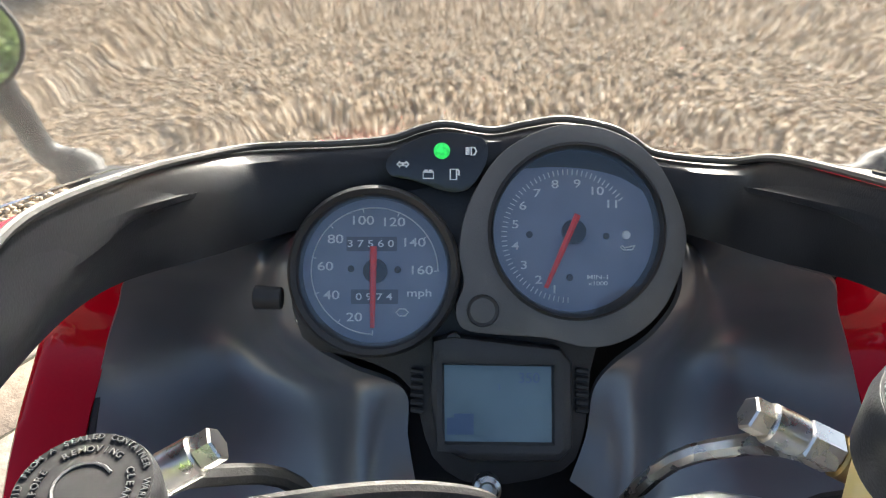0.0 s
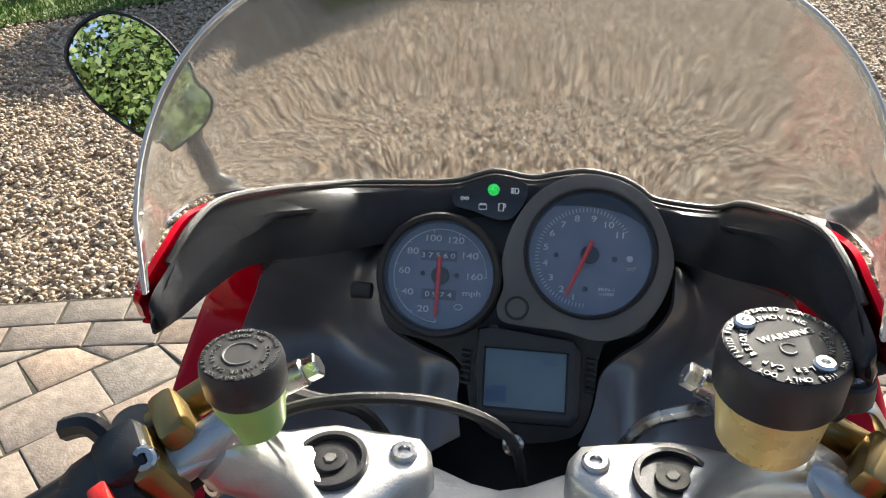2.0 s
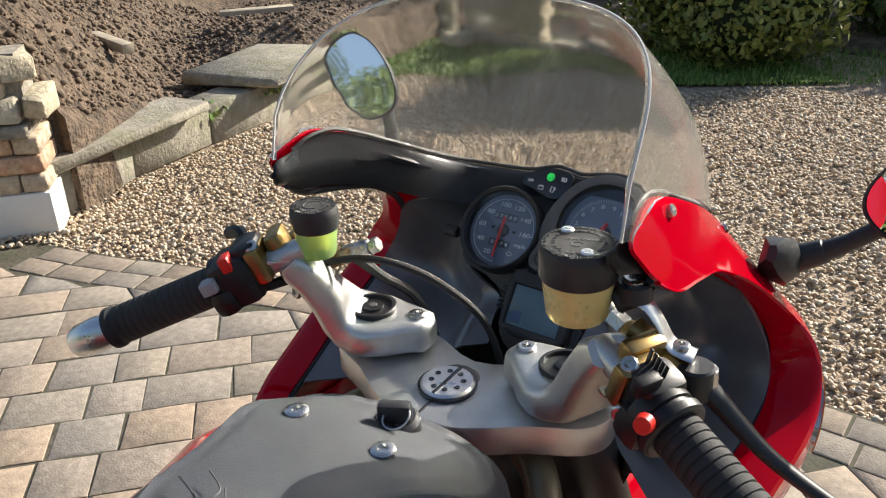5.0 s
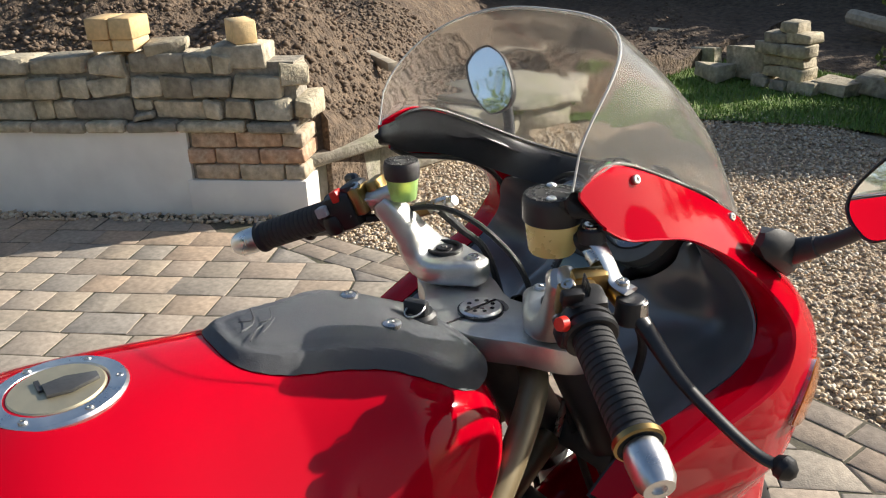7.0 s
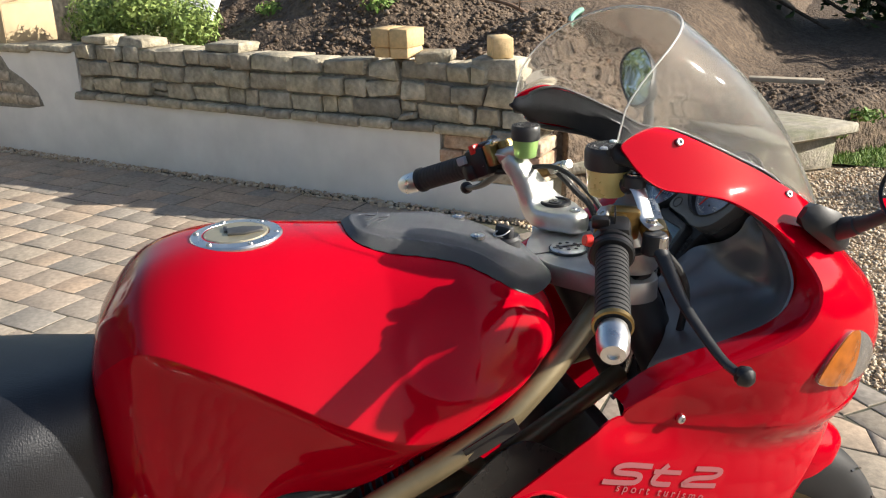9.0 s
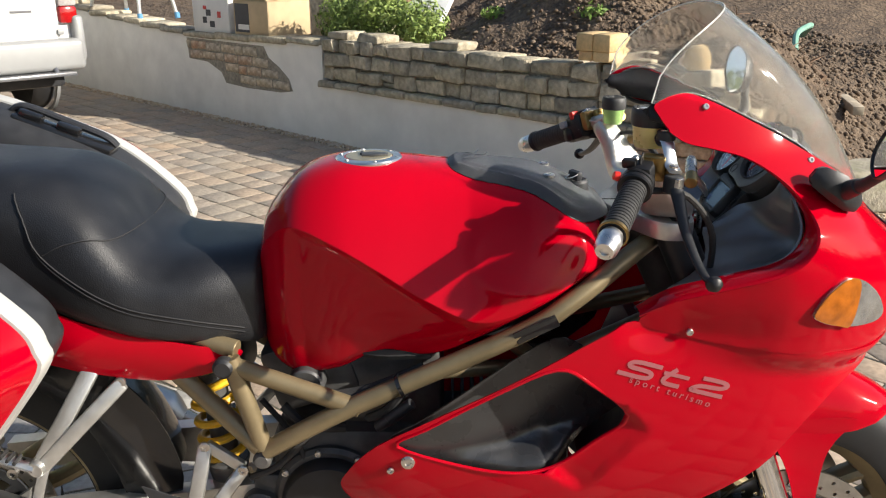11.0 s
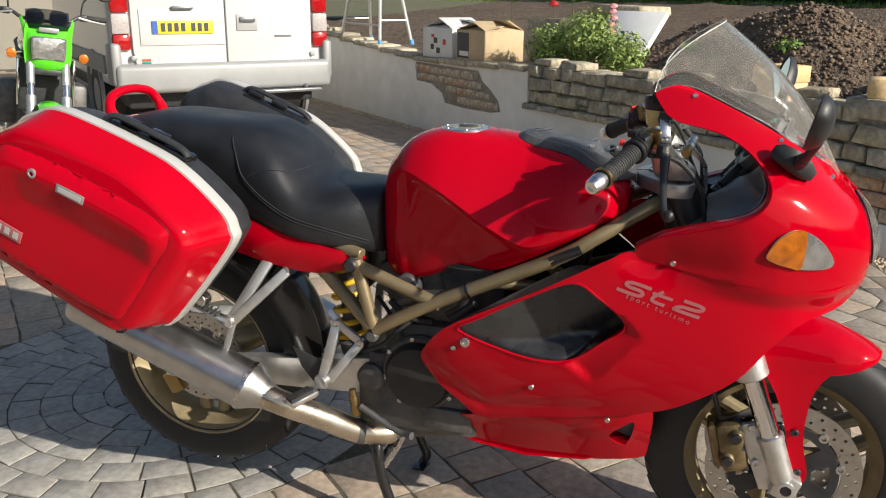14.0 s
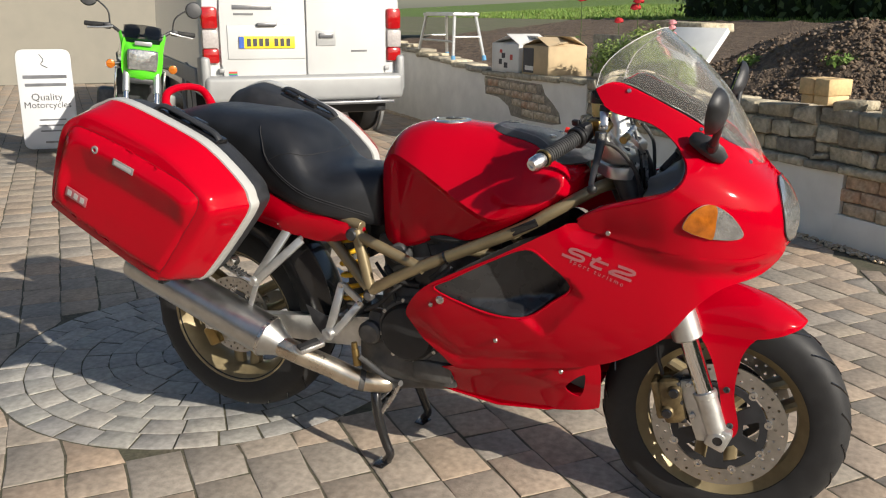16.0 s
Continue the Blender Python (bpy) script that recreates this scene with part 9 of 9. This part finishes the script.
# far lawn and hedge above the wall
lv = [W(a, -b, 1.13 + 0.055 * (b - 8)) for a, b in ((1.5, 8.0), (45, 8.0), (45, 28), (1.5, 28))]
fl_ = raw("far_lawn", lv, [(0, 1, 2, 3)], GRASS)
fb = np.random.default_rng(41)
fp = []
for _ in range(26000):
    b = 7.95 + 9 * fb.random() ** 1.3
    q = W(1.5 + 24 * fb.random(), -b, 1.13 + 0.055 * (b - 8))
    fp.append((q.x, q.y, q.z))
blades("grass_blades", fp, 0.09, BLADE, fl_, 43, 0.012)
tagged(fl_, "sunlit lawn beyond the dug bed", "lawn", kind="structure")
hb3 = []
for k in range(22):
    p = W(-6.5 + 0.9 * k, -9.3, 1.7)
    hb3.append(((p.x, p.y, 1.9), (0.95, 0.8, 1.7)))
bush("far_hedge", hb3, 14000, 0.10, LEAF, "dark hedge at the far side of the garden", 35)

# ---- walls that close the place ----
e = Vector((0.76, -0.65, 0)).normalized()
c0 = Vector((-8.75, -10.95, 0))
nn_ = Vector((0.65, 0.76, 0)).normalized()
vv = []
for s_a, d_, z in ((-7, 0, -0.1), (7, 0, -0.1), (7, 0, 2.5), (-7, 0, 2.5), (-7, -0.3, -0.1), (7, -0.3, -0.1), (7, -0.3, 2.5), (-7, -0.3, 2.5)):
    p = c0 + e * s_a + nn_ * d_
    vv.append((p.x, p.y, z))
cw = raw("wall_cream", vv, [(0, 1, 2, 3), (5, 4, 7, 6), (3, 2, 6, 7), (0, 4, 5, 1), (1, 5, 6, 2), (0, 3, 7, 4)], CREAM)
tagged(cw, "cream rendered house wall, its shade put into the colour", "wall", kind="structure")
# Unseen wall, added to darken reflections and sky light on the bike's right.
ADDEDBRICK = mat("red_brick_wall", (0.28, 0.15, 0.10), 0.9, var=0.2, scale=9, bump=0.4, bscale=40, stain=(0.2, 0.12, 0.09), sscale=2, samount=0.5)
hw = part("unseen_side_wall", b_box((7.2, -2.5, 0.85), (0.3, 11, 1.9), 0.01), ADDEDBRICK)
tagged(hw, "unseen brick wall added to dim the light from the side", "wall", kind="structure")

# ---- the van ----
VM = Matrix.Translation((-4.95, -2.85, 0)) @ Matrix((-WN, WU, Vector((0, 0, 1)))).transposed().to_4x4()
VANP = mat("white_van_paint", (0.54, 0.55, 0.55), 0.35, var=0.03, scale=2, coat=0.6, stain=(0.45, 0.45, 0.43), sscale=1.5, samount=0.25)
VANPL = mat("silver_grey_bumper", (0.30, 0.305, 0.305), 0.5, 0.2, var=0.08, scale=5)
TAILRED = mat("red_lamp_lens", (0.34, 0.006, 0.008), 0.15, var=0.15, scale=60, coat=0.7)
TAILCLR = mat("clear_lamp_lens", (0.40, 0.37, 0.36), 0.15, var=0.15, scale=60, coat=0.7)
PLATEY = mat("yellow_plate", (0.80, 0.58, 0.03), 0.45, var=0.04)
DARKGLASS = mat("dark_window_glass", (0.02, 0.025, 0.03), 0.05, var=0.1, coat=0.5)
van = thing("van", "white panel van parked with its back doors shut", "van")
van.matrix_world = VM


def vp(name, bm, mt, parent=None, label=""):
    return part(name, bm, mt, parent or van, label)


hw_ = 0.97
prof = [(-hw_, 0.55), (-hw_ - 0.01, 0.9), (-hw_, 1.35), (-hw_ + 0.06, 1.85), (-hw_ + 0.16, 2.10), (0, 2.16)]
prof = prof + [(-x, z) for x, z in reversed(prof[:-1])]
rows = []
for y, k, dz in ((0.0, 0.965, 0), (0.04, 0.99, 0), (0.10, 1.0, 0), (3.4, 1.0, 0), (3.9, 0.97, -0.03), (4.3, 0.93, -0.9), (5.1, 0.86, -1.05)):
    rows.append([Vector((x * k, y, 0.5 if z < 0.56 else max(0.9, z + dz * max(0, (z - 0.9) / 1.26)))) for x, z in prof])
body = vp("body", b_loft(rows), VANP)
vp("underside", b_box((0, 2.4, 0.40), (1.7, 4.6, 0.22), 0.03), BLACK)
for sx in (1, -1):
    dr = vp("rear_door", b_plate([(sx * 0.006, 0.66), (sx * 0.78, 0.66), (sx * 0.80, 0.80), (sx * 0.80, 1.25), (sx * 0.74, 1.95), (sx * 0.006, 1.98)], 0.035, Matrix.Translation((0, 0.0, 0)) @ Matrix(((1, 0, 0, 0), (0, 0, -1, 0), (0, 1, 0, 0), (0, 0, 0, 1))), 0.012), VANP)
    vp("window", b_box((sx * 0.39, -0.036, 1.66), (0.56, 0.012, 0.44), 0.005), DARKGLASS, dr)
    vp("tail_lamp", b_box((sx * 0.885, 0.02, 1.20), (0.15, 0.13, 0.20), 0.03), TAILRED)
    vp("tail_lamp", b_box((sx * 0.885, 0.02, 0.865), (0.15, 0.13, 0.14), 0.03), TAILRED)
    vp("reversing_lamp", b_box((sx * 0.885, 0.018, 1.015), (0.148, 0.13, 0.17), 0.02), TAILCLR)
    vp("hinge", b_box((sx * 0.80, -0.03, 0.735), (0.05, 0.05, 0.04), 0.008), VANPL, dr)
    for y in (0.95, 4.1):
        wv_ = vp("wheel", b_lathe([(0, -0.1), (0.20, -0.1), (0.31, -0.09), (0.335, -0.05), (0.335, 0.05), (0.31, 0.09), (0.20, 0.10), (0, 0.08)], (sx * 0.88, y, 0.335), (sx, 0, 0), 32), TYRE)
        vp("hub", b_lathe([(0, 0.09), (0.10, 0.10), (0.19, 0.095), (0.2, 0.08)], (sx * 0.88, y, 0.335), (sx, 0, 0), 24), VANPL, wv_)
        vp("wheel_arch", b_lathe([(0.37, 0.0), (0.40, 0.0), (0.40, 0.03), (0.37, 0.03), (0.37, 0.0)], (sx * 0.965, y, 0.36), (sx, 0, 0), 32), VANPL)
    vp("side_moulding", b_box((sx * 0.985, 2.4, 0.66), (0.03, 4.2, 0.16), 0.012), VANPL)
vp("bumper", [b_box((0, -0.02, 0.560), (1.93, 0.17, 0.25), 0.05, seg=4), b_box((0.945, 0.06, 0.68), (0.09, 0.26, 0.36), 0.035, seg=3), b_box((-0.945, 0.06, 0.68), (0.09, 0.26, 0.36), 0.035, seg=3)], VANPL, None, "silver grey plastic bumper")
vp("rear_step", [b_box((0.35, -0.12, 0.42), (0.95, 0.16, 0.03), 0.008), b_cyl((0.0, -0.05, 0.5), (0.0, -0.12, 0.42), 0.02), b_cyl((0.7, -0.05, 0.5), (0.7, -0.12, 0.42), 0.02)], GREYPL)
vp("plate_recess", b_box((-0.375, -0.041, 0.985), (0.72, 0.008, 0.30), 0.003), VANP)
npl = vp("number_plate", b_box((-0.375, -0.05, 0.985), (0.52, 0.012, 0.111), 0.004), PLATEY)
vp("plate_flag", b_box((-0.612, -0.0575, 0.985), (0.045, 0.003, 0.105)), mat("blue_plate_band", (0.03, 0.10, 0.42), 0.5, var=0.05), npl)
for k in range(7):
    vp("plate_bar", b_box((-0.545 + 0.056 * k + (0.03 if k > 3 else 0), -0.0575, 0.985), (0.036, 0.003, 0.07)), INKDARK, npl)
vp("plate_lamp", b_box((-0.375, -0.06, 1.145), (0.18, 0.04, 0.03), 0.008), GREYPL)
# greyer copy of the van white paints shade into the handle recess
hd = vp("door_handle_recess", b_box((0.19, -0.04, 1.02), (0.19, 0.012, 0.14), 0.004), mat("recess_shade_white", (0.36, 0.365, 0.365), 0.4, var=0.05), None)
vp("door_handle", b_box((0.19, -0.054, 1.045), (0.14, 0.026, 0.045), 0.01), GREYPL, hd)
vp("maker_mark", b_box((-0.50, -0.038, 1.295), (0.36, 0.004, 0.04), 0.002), GREYPL)
vp("maker_mark", b_box((-0.58, -0.038, 1.235), (0.18, 0.003, 0.018)), GREYPL)
vp("dealer_mark", b_box((0.52, -0.038, 0.90), (0.16, 0.003, 0.016)), GREYPL)
fl = vp("sticker", b_box((-0.70, -0.039, 0.70), (0.075, 0.003, 0.05)), INKRED)
vp("sticker_band", b_box((-0.70, -0.0415, 0.70), (0.075, 0.002, 0.014)), mat("green_print", (0.03, 0.3, 0.12), 0.6, var=0.05), fl)
vp("sticker_band", b_box((-0.70, -0.0415, 0.685), (0.075, 0.002, 0.012)), mat("blue_print", (0.04, 0.08, 0.4), 0.6, var=0.05), fl)

# ---- the green motorcycle ----
GREENP = mat("lime_green_paint", (0.10, 0.62, 0.02), 0.3, var=0.04, scale=3, coat=1.0)
gm = thing("green_motorcycle", "lime green naked motorcycle on its side stand", "motorcycle")
fw = Vector((0.70, 0.714, 0)).normalized()
rt_ = Vector((fw.y, -fw.x, 0))
GM = Matrix.Translation(Vector((-2.47, -2.73, 0.03))) @ Matrix((rt_, fw, Vector((0, 0, 1)))).transposed().to_4x4() @ Matrix.Rotation(radians(-7), 4, "Y")
gm.matrix_world = GM @ Matrix.Scale(0.95, 4)


def gp_(name, bm, mt, parent=None, label=""):
    return part(name, bm, mt, parent or gm, label)


# local: x right, y forward, z up; headlamp at y = 0
gp_("headlamp", b_loft([[Vector((x * k, y, 0.955 + z * k)) for x, z in [p.to_2d() for p in cr([(-0.10, -0.055, 0), (-0.105, 0.04, 0), (-0.085, 0.07, 0), (0.085, 0.07, 0), (0.105, 0.04, 0), (0.10, -0.055, 0), (0.08, -0.075, 0), (-0.08, -0.075, 0)], 3, True)]] for y, k in ((-0.06, 0.96), (0.0, 1.0), (0.012, 0.9), (0.02, 0.5))]), LENS)
cowl_o = [(-0.10, 0.820), (-0.128, 0.86), (-0.138, 0.95), (-0.150, 1.06), (-0.165, 1.13), (-0.150, 1.15), (-0.135, 1.10), (0.135, 1.10), (0.150, 1.15), (0.165, 1.13), (0.150, 1.06), (0.138, 0.95), (0.128, 0.86), (0.10, 0.820), (0.0, 0.812)]
lamp_h = [p.to_2d() for p in cr([(-0.10, 0.90, 0), (-0.105, 0.995, 0), (-0.085, 1.025, 0), (0.085, 1.025, 0), (0.105, 0.995, 0), (0.10, 0.90, 0), (0.08, 0.880, 0), (-0.08, 0.880, 0)], 3, True)]
cw_ = b_plate(cowl_o, 0.012, Matrix(), 0.004, [[(q.x, q.y) for q in lamp_h]])
for v in cw_.verts:
    x, z, h = v.co.x, v.co.y, v.co.z
    v.co = Vector((x, h - 0.004 - 7.5 * abs(x) ** 2.4 - 0.9 * max(0.0, z - 1.0) ** 1.5 - 1.2 * max(0.0, 0.88 - z) ** 1.3, z))
cow = gp_("headlamp_cowl", cw_, GREENP)
for sx in (1, -1):
    gp_("cowl_side", b_loft([[Vector((sx * (0.128 + 0.016 * math.cos(a)), y, z + h * math.sin(a))) for a in np.linspace(0, 6.28, 13)[:-1]] for y, z, h in ((-0.055, 0.97, 0.135), (-0.10, 0.98, 0.13), (-0.16, 1.0, 0.10), (-0.20, 1.02, 0.07))]), GREENP, cow)
gp_("cowl_badge", b_box((0, 0.0, 1.07), (0.12, 0.012, 0.03), 0.005), GREYBADGE, cow)
rows = []
for j in range(8):
    v = j / 7
    rows.append([Vector((q * (0.135 - 0.005 * v), -0.02 - 0.09 * v - 0.35 * (q * 0.15) ** 2 * 6, 1.075 + 0.125 * v - 0.012 * q * q * v)) for q in np.linspace(-1, 1, 13)])
gp_("smoked_screen", thick(b_loft(rows, False, False), 0.004), glass("smoked_acrylic", (0.30, 0.30, 0.29), 0.03))
for sx in (1, -1):
    gp_("instrument", b_cyl((sx * 0.07, -0.20, 1.12), (sx * 0.07, -0.15, 1.16), 0.055, 0.055, 24), BLACK)
    gp_("indicator_stalk", b_cyl((sx * 0.12, -0.10, 0.92), (sx * 0.205, -0.08, 0.905), 0.012, 0.012, 10), BLACK)
    gp_("indicator", b_lathe([(0, -0.03), (0.026, -0.03), (0.033, 0.0), (0.030, 0.02), (0, 0.03)], (sx * 0.215, -0.06, 0.905), (0, 1, 0), 20), AMBER)
    fk = gp_("fork_leg", b_cyl((sx * 0.105, -0.15, 1.05), (sx * 0.105, 0.0, 0.72), 0.026, 0.026, 18), CASTALU)
    gp_("slider", b_cyl((sx * 0.105, -0.005, 0.735), (sx * 0.105, 0.035, 0.64), 0.021, 0.021, 16), CHROME, fk)
    gp_("lower_leg", b_cyl((sx * 0.105, 0.03, 0.65), (sx * 0.105, 0.15, 0.31), 0.031, 0.03, 18), CASTALU, fk)
    hb2 = gp_("handlebar", b_tube([(0, -0.24, 1.12), (sx * 0.14, -0.25, 1.13), (sx * 0.22, -0.28, 1.17), (sx * 0.37, -0.34, 1.165)], 0.012, 10), BLACK)
    gp_("grip", b_cyl((sx * 0.26, -0.295, 1.168), (sx * 0.39, -0.348, 1.165), 0.018, 0.018, 14), RUBBER, hb2)
    gp_("lever", b_tube([(sx * 0.20, -0.22, 1.165), (sx * 0.28, -0.235, 1.15), (sx * 0.37, -0.27, 1.14)], 0.007, 8), CASTALU, hb2)
    gp_("switch_housing", b_box((sx * 0.235, -0.28, 1.165), (0.05, 0.045, 0.045), 0.01), BLACK, hb2)
    gp_("mirror_stalk", b_tube([(sx * 0.22, -0.28, 1.18), (sx * 0.235, -0.28, 1.27), (sx * 0.30, -0.30, 1.33), (sx * 0.345, -0.31, 1.345)], 0.006, 8), BLACK, hb2)
    gp_("mirror", b_lathe([(0, -0.02), (0.05, -0.015), (0.062, 0.0), (0.055, 0.012), (0, 0.02)], (sx * 0.37, -0.31, 1.35), (0, 1, 0.1), 24), BLACK, hb2)
    gp_("tank_side", b_loft([[Vector((sx * (0.08 + 0.06 * math.cos(a)), y, z + 0.08 * math.sin(a))) for a in np.linspace(0, 6.28, 13)[:-1]] for y, z in ((-0.34, 1.0), (-0.45, 1.02), (-0.7, 1.0), (-0.85, 0.95))]), GREENP)
    gp_("engine_side", b_box((sx * 0.20, -0.55, 0.55), (0.18, 0.25, 0.3), 0.04), DARKMETAL)
    gp_("radiator_side", b_box((sx * 0.17, -0.22, 0.72), (0.02, 0.06, 0.32), 0.006), CHROME)
    gp_("front_disc", b_lathe([(0.08, 0.0), (0.15, 0.0), (0.15, 0.005), (0.08, 0.005), (0.08, 0.0)], (sx * 0.075, 0.15, 0.31), (1, 0, 0), 32), DISC)
gp_("radiator", b_box((0, -0.22, 0.70), (0.34, 0.04, 0.34), 0.008), BLACK)
gp_("lower_yoke", b_box((0, -0.06, 0.80), (0.27, 0.06, 0.04), 0.01), BLACK)
fwv = []
for k in range(19):
    a = radians(20 + 145 * k / 18)
    fwv.append([Vector((x, 0.15 + math.cos(a) * (0.325 - 5 * x * x), 0.31 + math.sin(a) * (0.325 - 5 * x * x))) for x in np.linspace(-0.075, 0.075, 9)])
gp_("front_mudguard", thick(b_loft(fwv, False, False), 0.004), GREENP)
for y, R in ((0.15, 0.30), (-1.31, 0.305)):
    wl_ = gp_("wheel", b_lathe([(0.03, -0.045), (0.19, -0.03), (0.215, -0.045), (0.215, 0.045), (0.19, 0.03), (0.03, 0.045), (0.03, -0.045)], (0, y, R), (1, 0, 0), 40), BLACK)
    gp_("tyre", b_lathe([(0.21, -0.05), (0.26, -0.066), (R - 0.02, -0.05), (R, 0), (R - 0.02, 0.05), (0.26, 0.066), (0.21, 0.05), (0.21, -0.05)], (0, y, R), (1, 0, 0), 48), TYRE, wl_)
gp_("engine", b_box((0, -0.55, 0.50), (0.36, 0.42, 0.40), 0.05), DARKMETAL)
gp_("seat", b_loft([[Vector((0.13 * math.cos(a), y, z + 0.05 * math.sin(a))) for a in np.linspace(0, 6.28, 13)[:-1]] for y, z in ((-0.85, 0.86), (-1.0, 0.82), (-1.2, 0.86), (-1.55, 0.92))]), LEATHER)
gp_("tail_cowl", b_box((0, -1.45, 0.86), (0.22, 0.4, 0.1), 0.04), GREENP)
gp_("swingarm", [b_box((0.11, -1.05, 0.34), (0.04, 0.6, 0.06), 0.012), b_box((-0.11, -1.05, 0.34), (0.04, 0.6, 0.06), 0.012)], CASTALU)
gp_("exhaust", [b_cyl((0.16, -0.9, 0.32), (0.20, -1.5, 0.42), 0.055, 0.055, 20)] + [b_tube([(x, -0.33, 0.62), (x, -0.24, 0.5), (x * 0.9, -0.3, 0.28), (0.05, -0.8, 0.2), (0.16, -0.95, 0.33)], 0.02, 10) for x in (0.12, 0.04, -0.04, -0.12)], CHROME)
gp_("side_stand", b_tube([(-0.12, -0.62, 0.25), (-0.20, -0.58, 0.05), (-0.235, -0.55, -0.02)], 0.012, 8), BLACK)

# ---- the sign ----
SIGNW = mat("white_sign_board", (0.58, 0.59, 0.60), 0.45, var=0.03, scale=4)
sg = thing("pavement_sign", "white round-cornered pavement sign with dark lettering", "sign")
sf2 = Vector((0.72, 0.69, 0)).normalized()
sr2 = Vector((-sf2.y, sf2.x, 0))
SGM = Matrix.Translation((-3.55, -4.70, 0)) @ Matrix((sr2, -sf2, Vector((0, 0, 1)))).transposed().to_4x4()
sg.matrix_world = SGM
so_ = []
for cx, cz, a0 in ((0.165, 0.86, 0), (-0.165, 0.86, 90), (-0.165, 0.10, 180), (0.165, 0.10, 270)):
    so_ += [(cx + 0.06 * math.cos(radians(a0 + t_)), cz + 0.06 * math.sin(radians(a0 + t_))) for t_ in (0, 30, 60, 90)]
XZ = Matrix(((1, 0, 0, 0), (0, 0, -1, 0), (0, 1, 0, 0), (0, 0, 0, 1)))
lean = Matrix.Rotation(radians(-5), 4, "X")
bdm = b_plate(so_, 0.03, lean @ XZ, 0.006)
part("board", bdm, SIGNW, sg)
part("back_leg", b_plate(so_, 0.03, Matrix.Translation((0, 0.18, 0)) @ Matrix.Rotation(radians(5), 4, "X") @ XZ, 0.006), SIGNW, sg)
SF = lean @ XZ @ Matrix.Translation((0, 0, 0.0315))
for tx, z, s in (("Quality", 0.50, 0.088), ("Motorcycles", 0.43, 0.078)):
    lettering("sign_lettering", tx, s, SF @ Matrix.Translation((0, z, 0)), INKDARK, sg, 0.0008)
for x, z, w, h in ((0, 0.68, 0.36, 0.05), (0, 0.61, 0.34, 0.045), (0.03, 0.30, 0.22, 0.022), (0.03, 0.25, 0.24, 0.022), (0.03, 0.20, 0.22, 0.022), (0.03, 0.10, 0.16, 0.03)):
    bm = b_box((x, z, 0.0004), (w, h * 0.6, 0.0012))
    bmesh.ops.transform(bm, matrix=SF, verts=bm.verts)
    part("lettering_bar", bm, GREYPL, sg)
bm = b_tube([(-0.03, 0.88, 0.001), (0.0, 0.83, 0.001), (-0.02, 0.79, 0.001), (0.03, 0.76, 0.001)], 0.004, 5)
bmesh.ops.transform(bm, matrix=SF, verts=bm.verts)
part("sign_emblem", bm, INKDARK, sg)

# ---- the nearest paving blocks, piece by piece ----
for geo, mt in near_blocks:
    o = raw("sett" if mt == SETT else "paving_block", geo[0], geo[1], mt, pav)
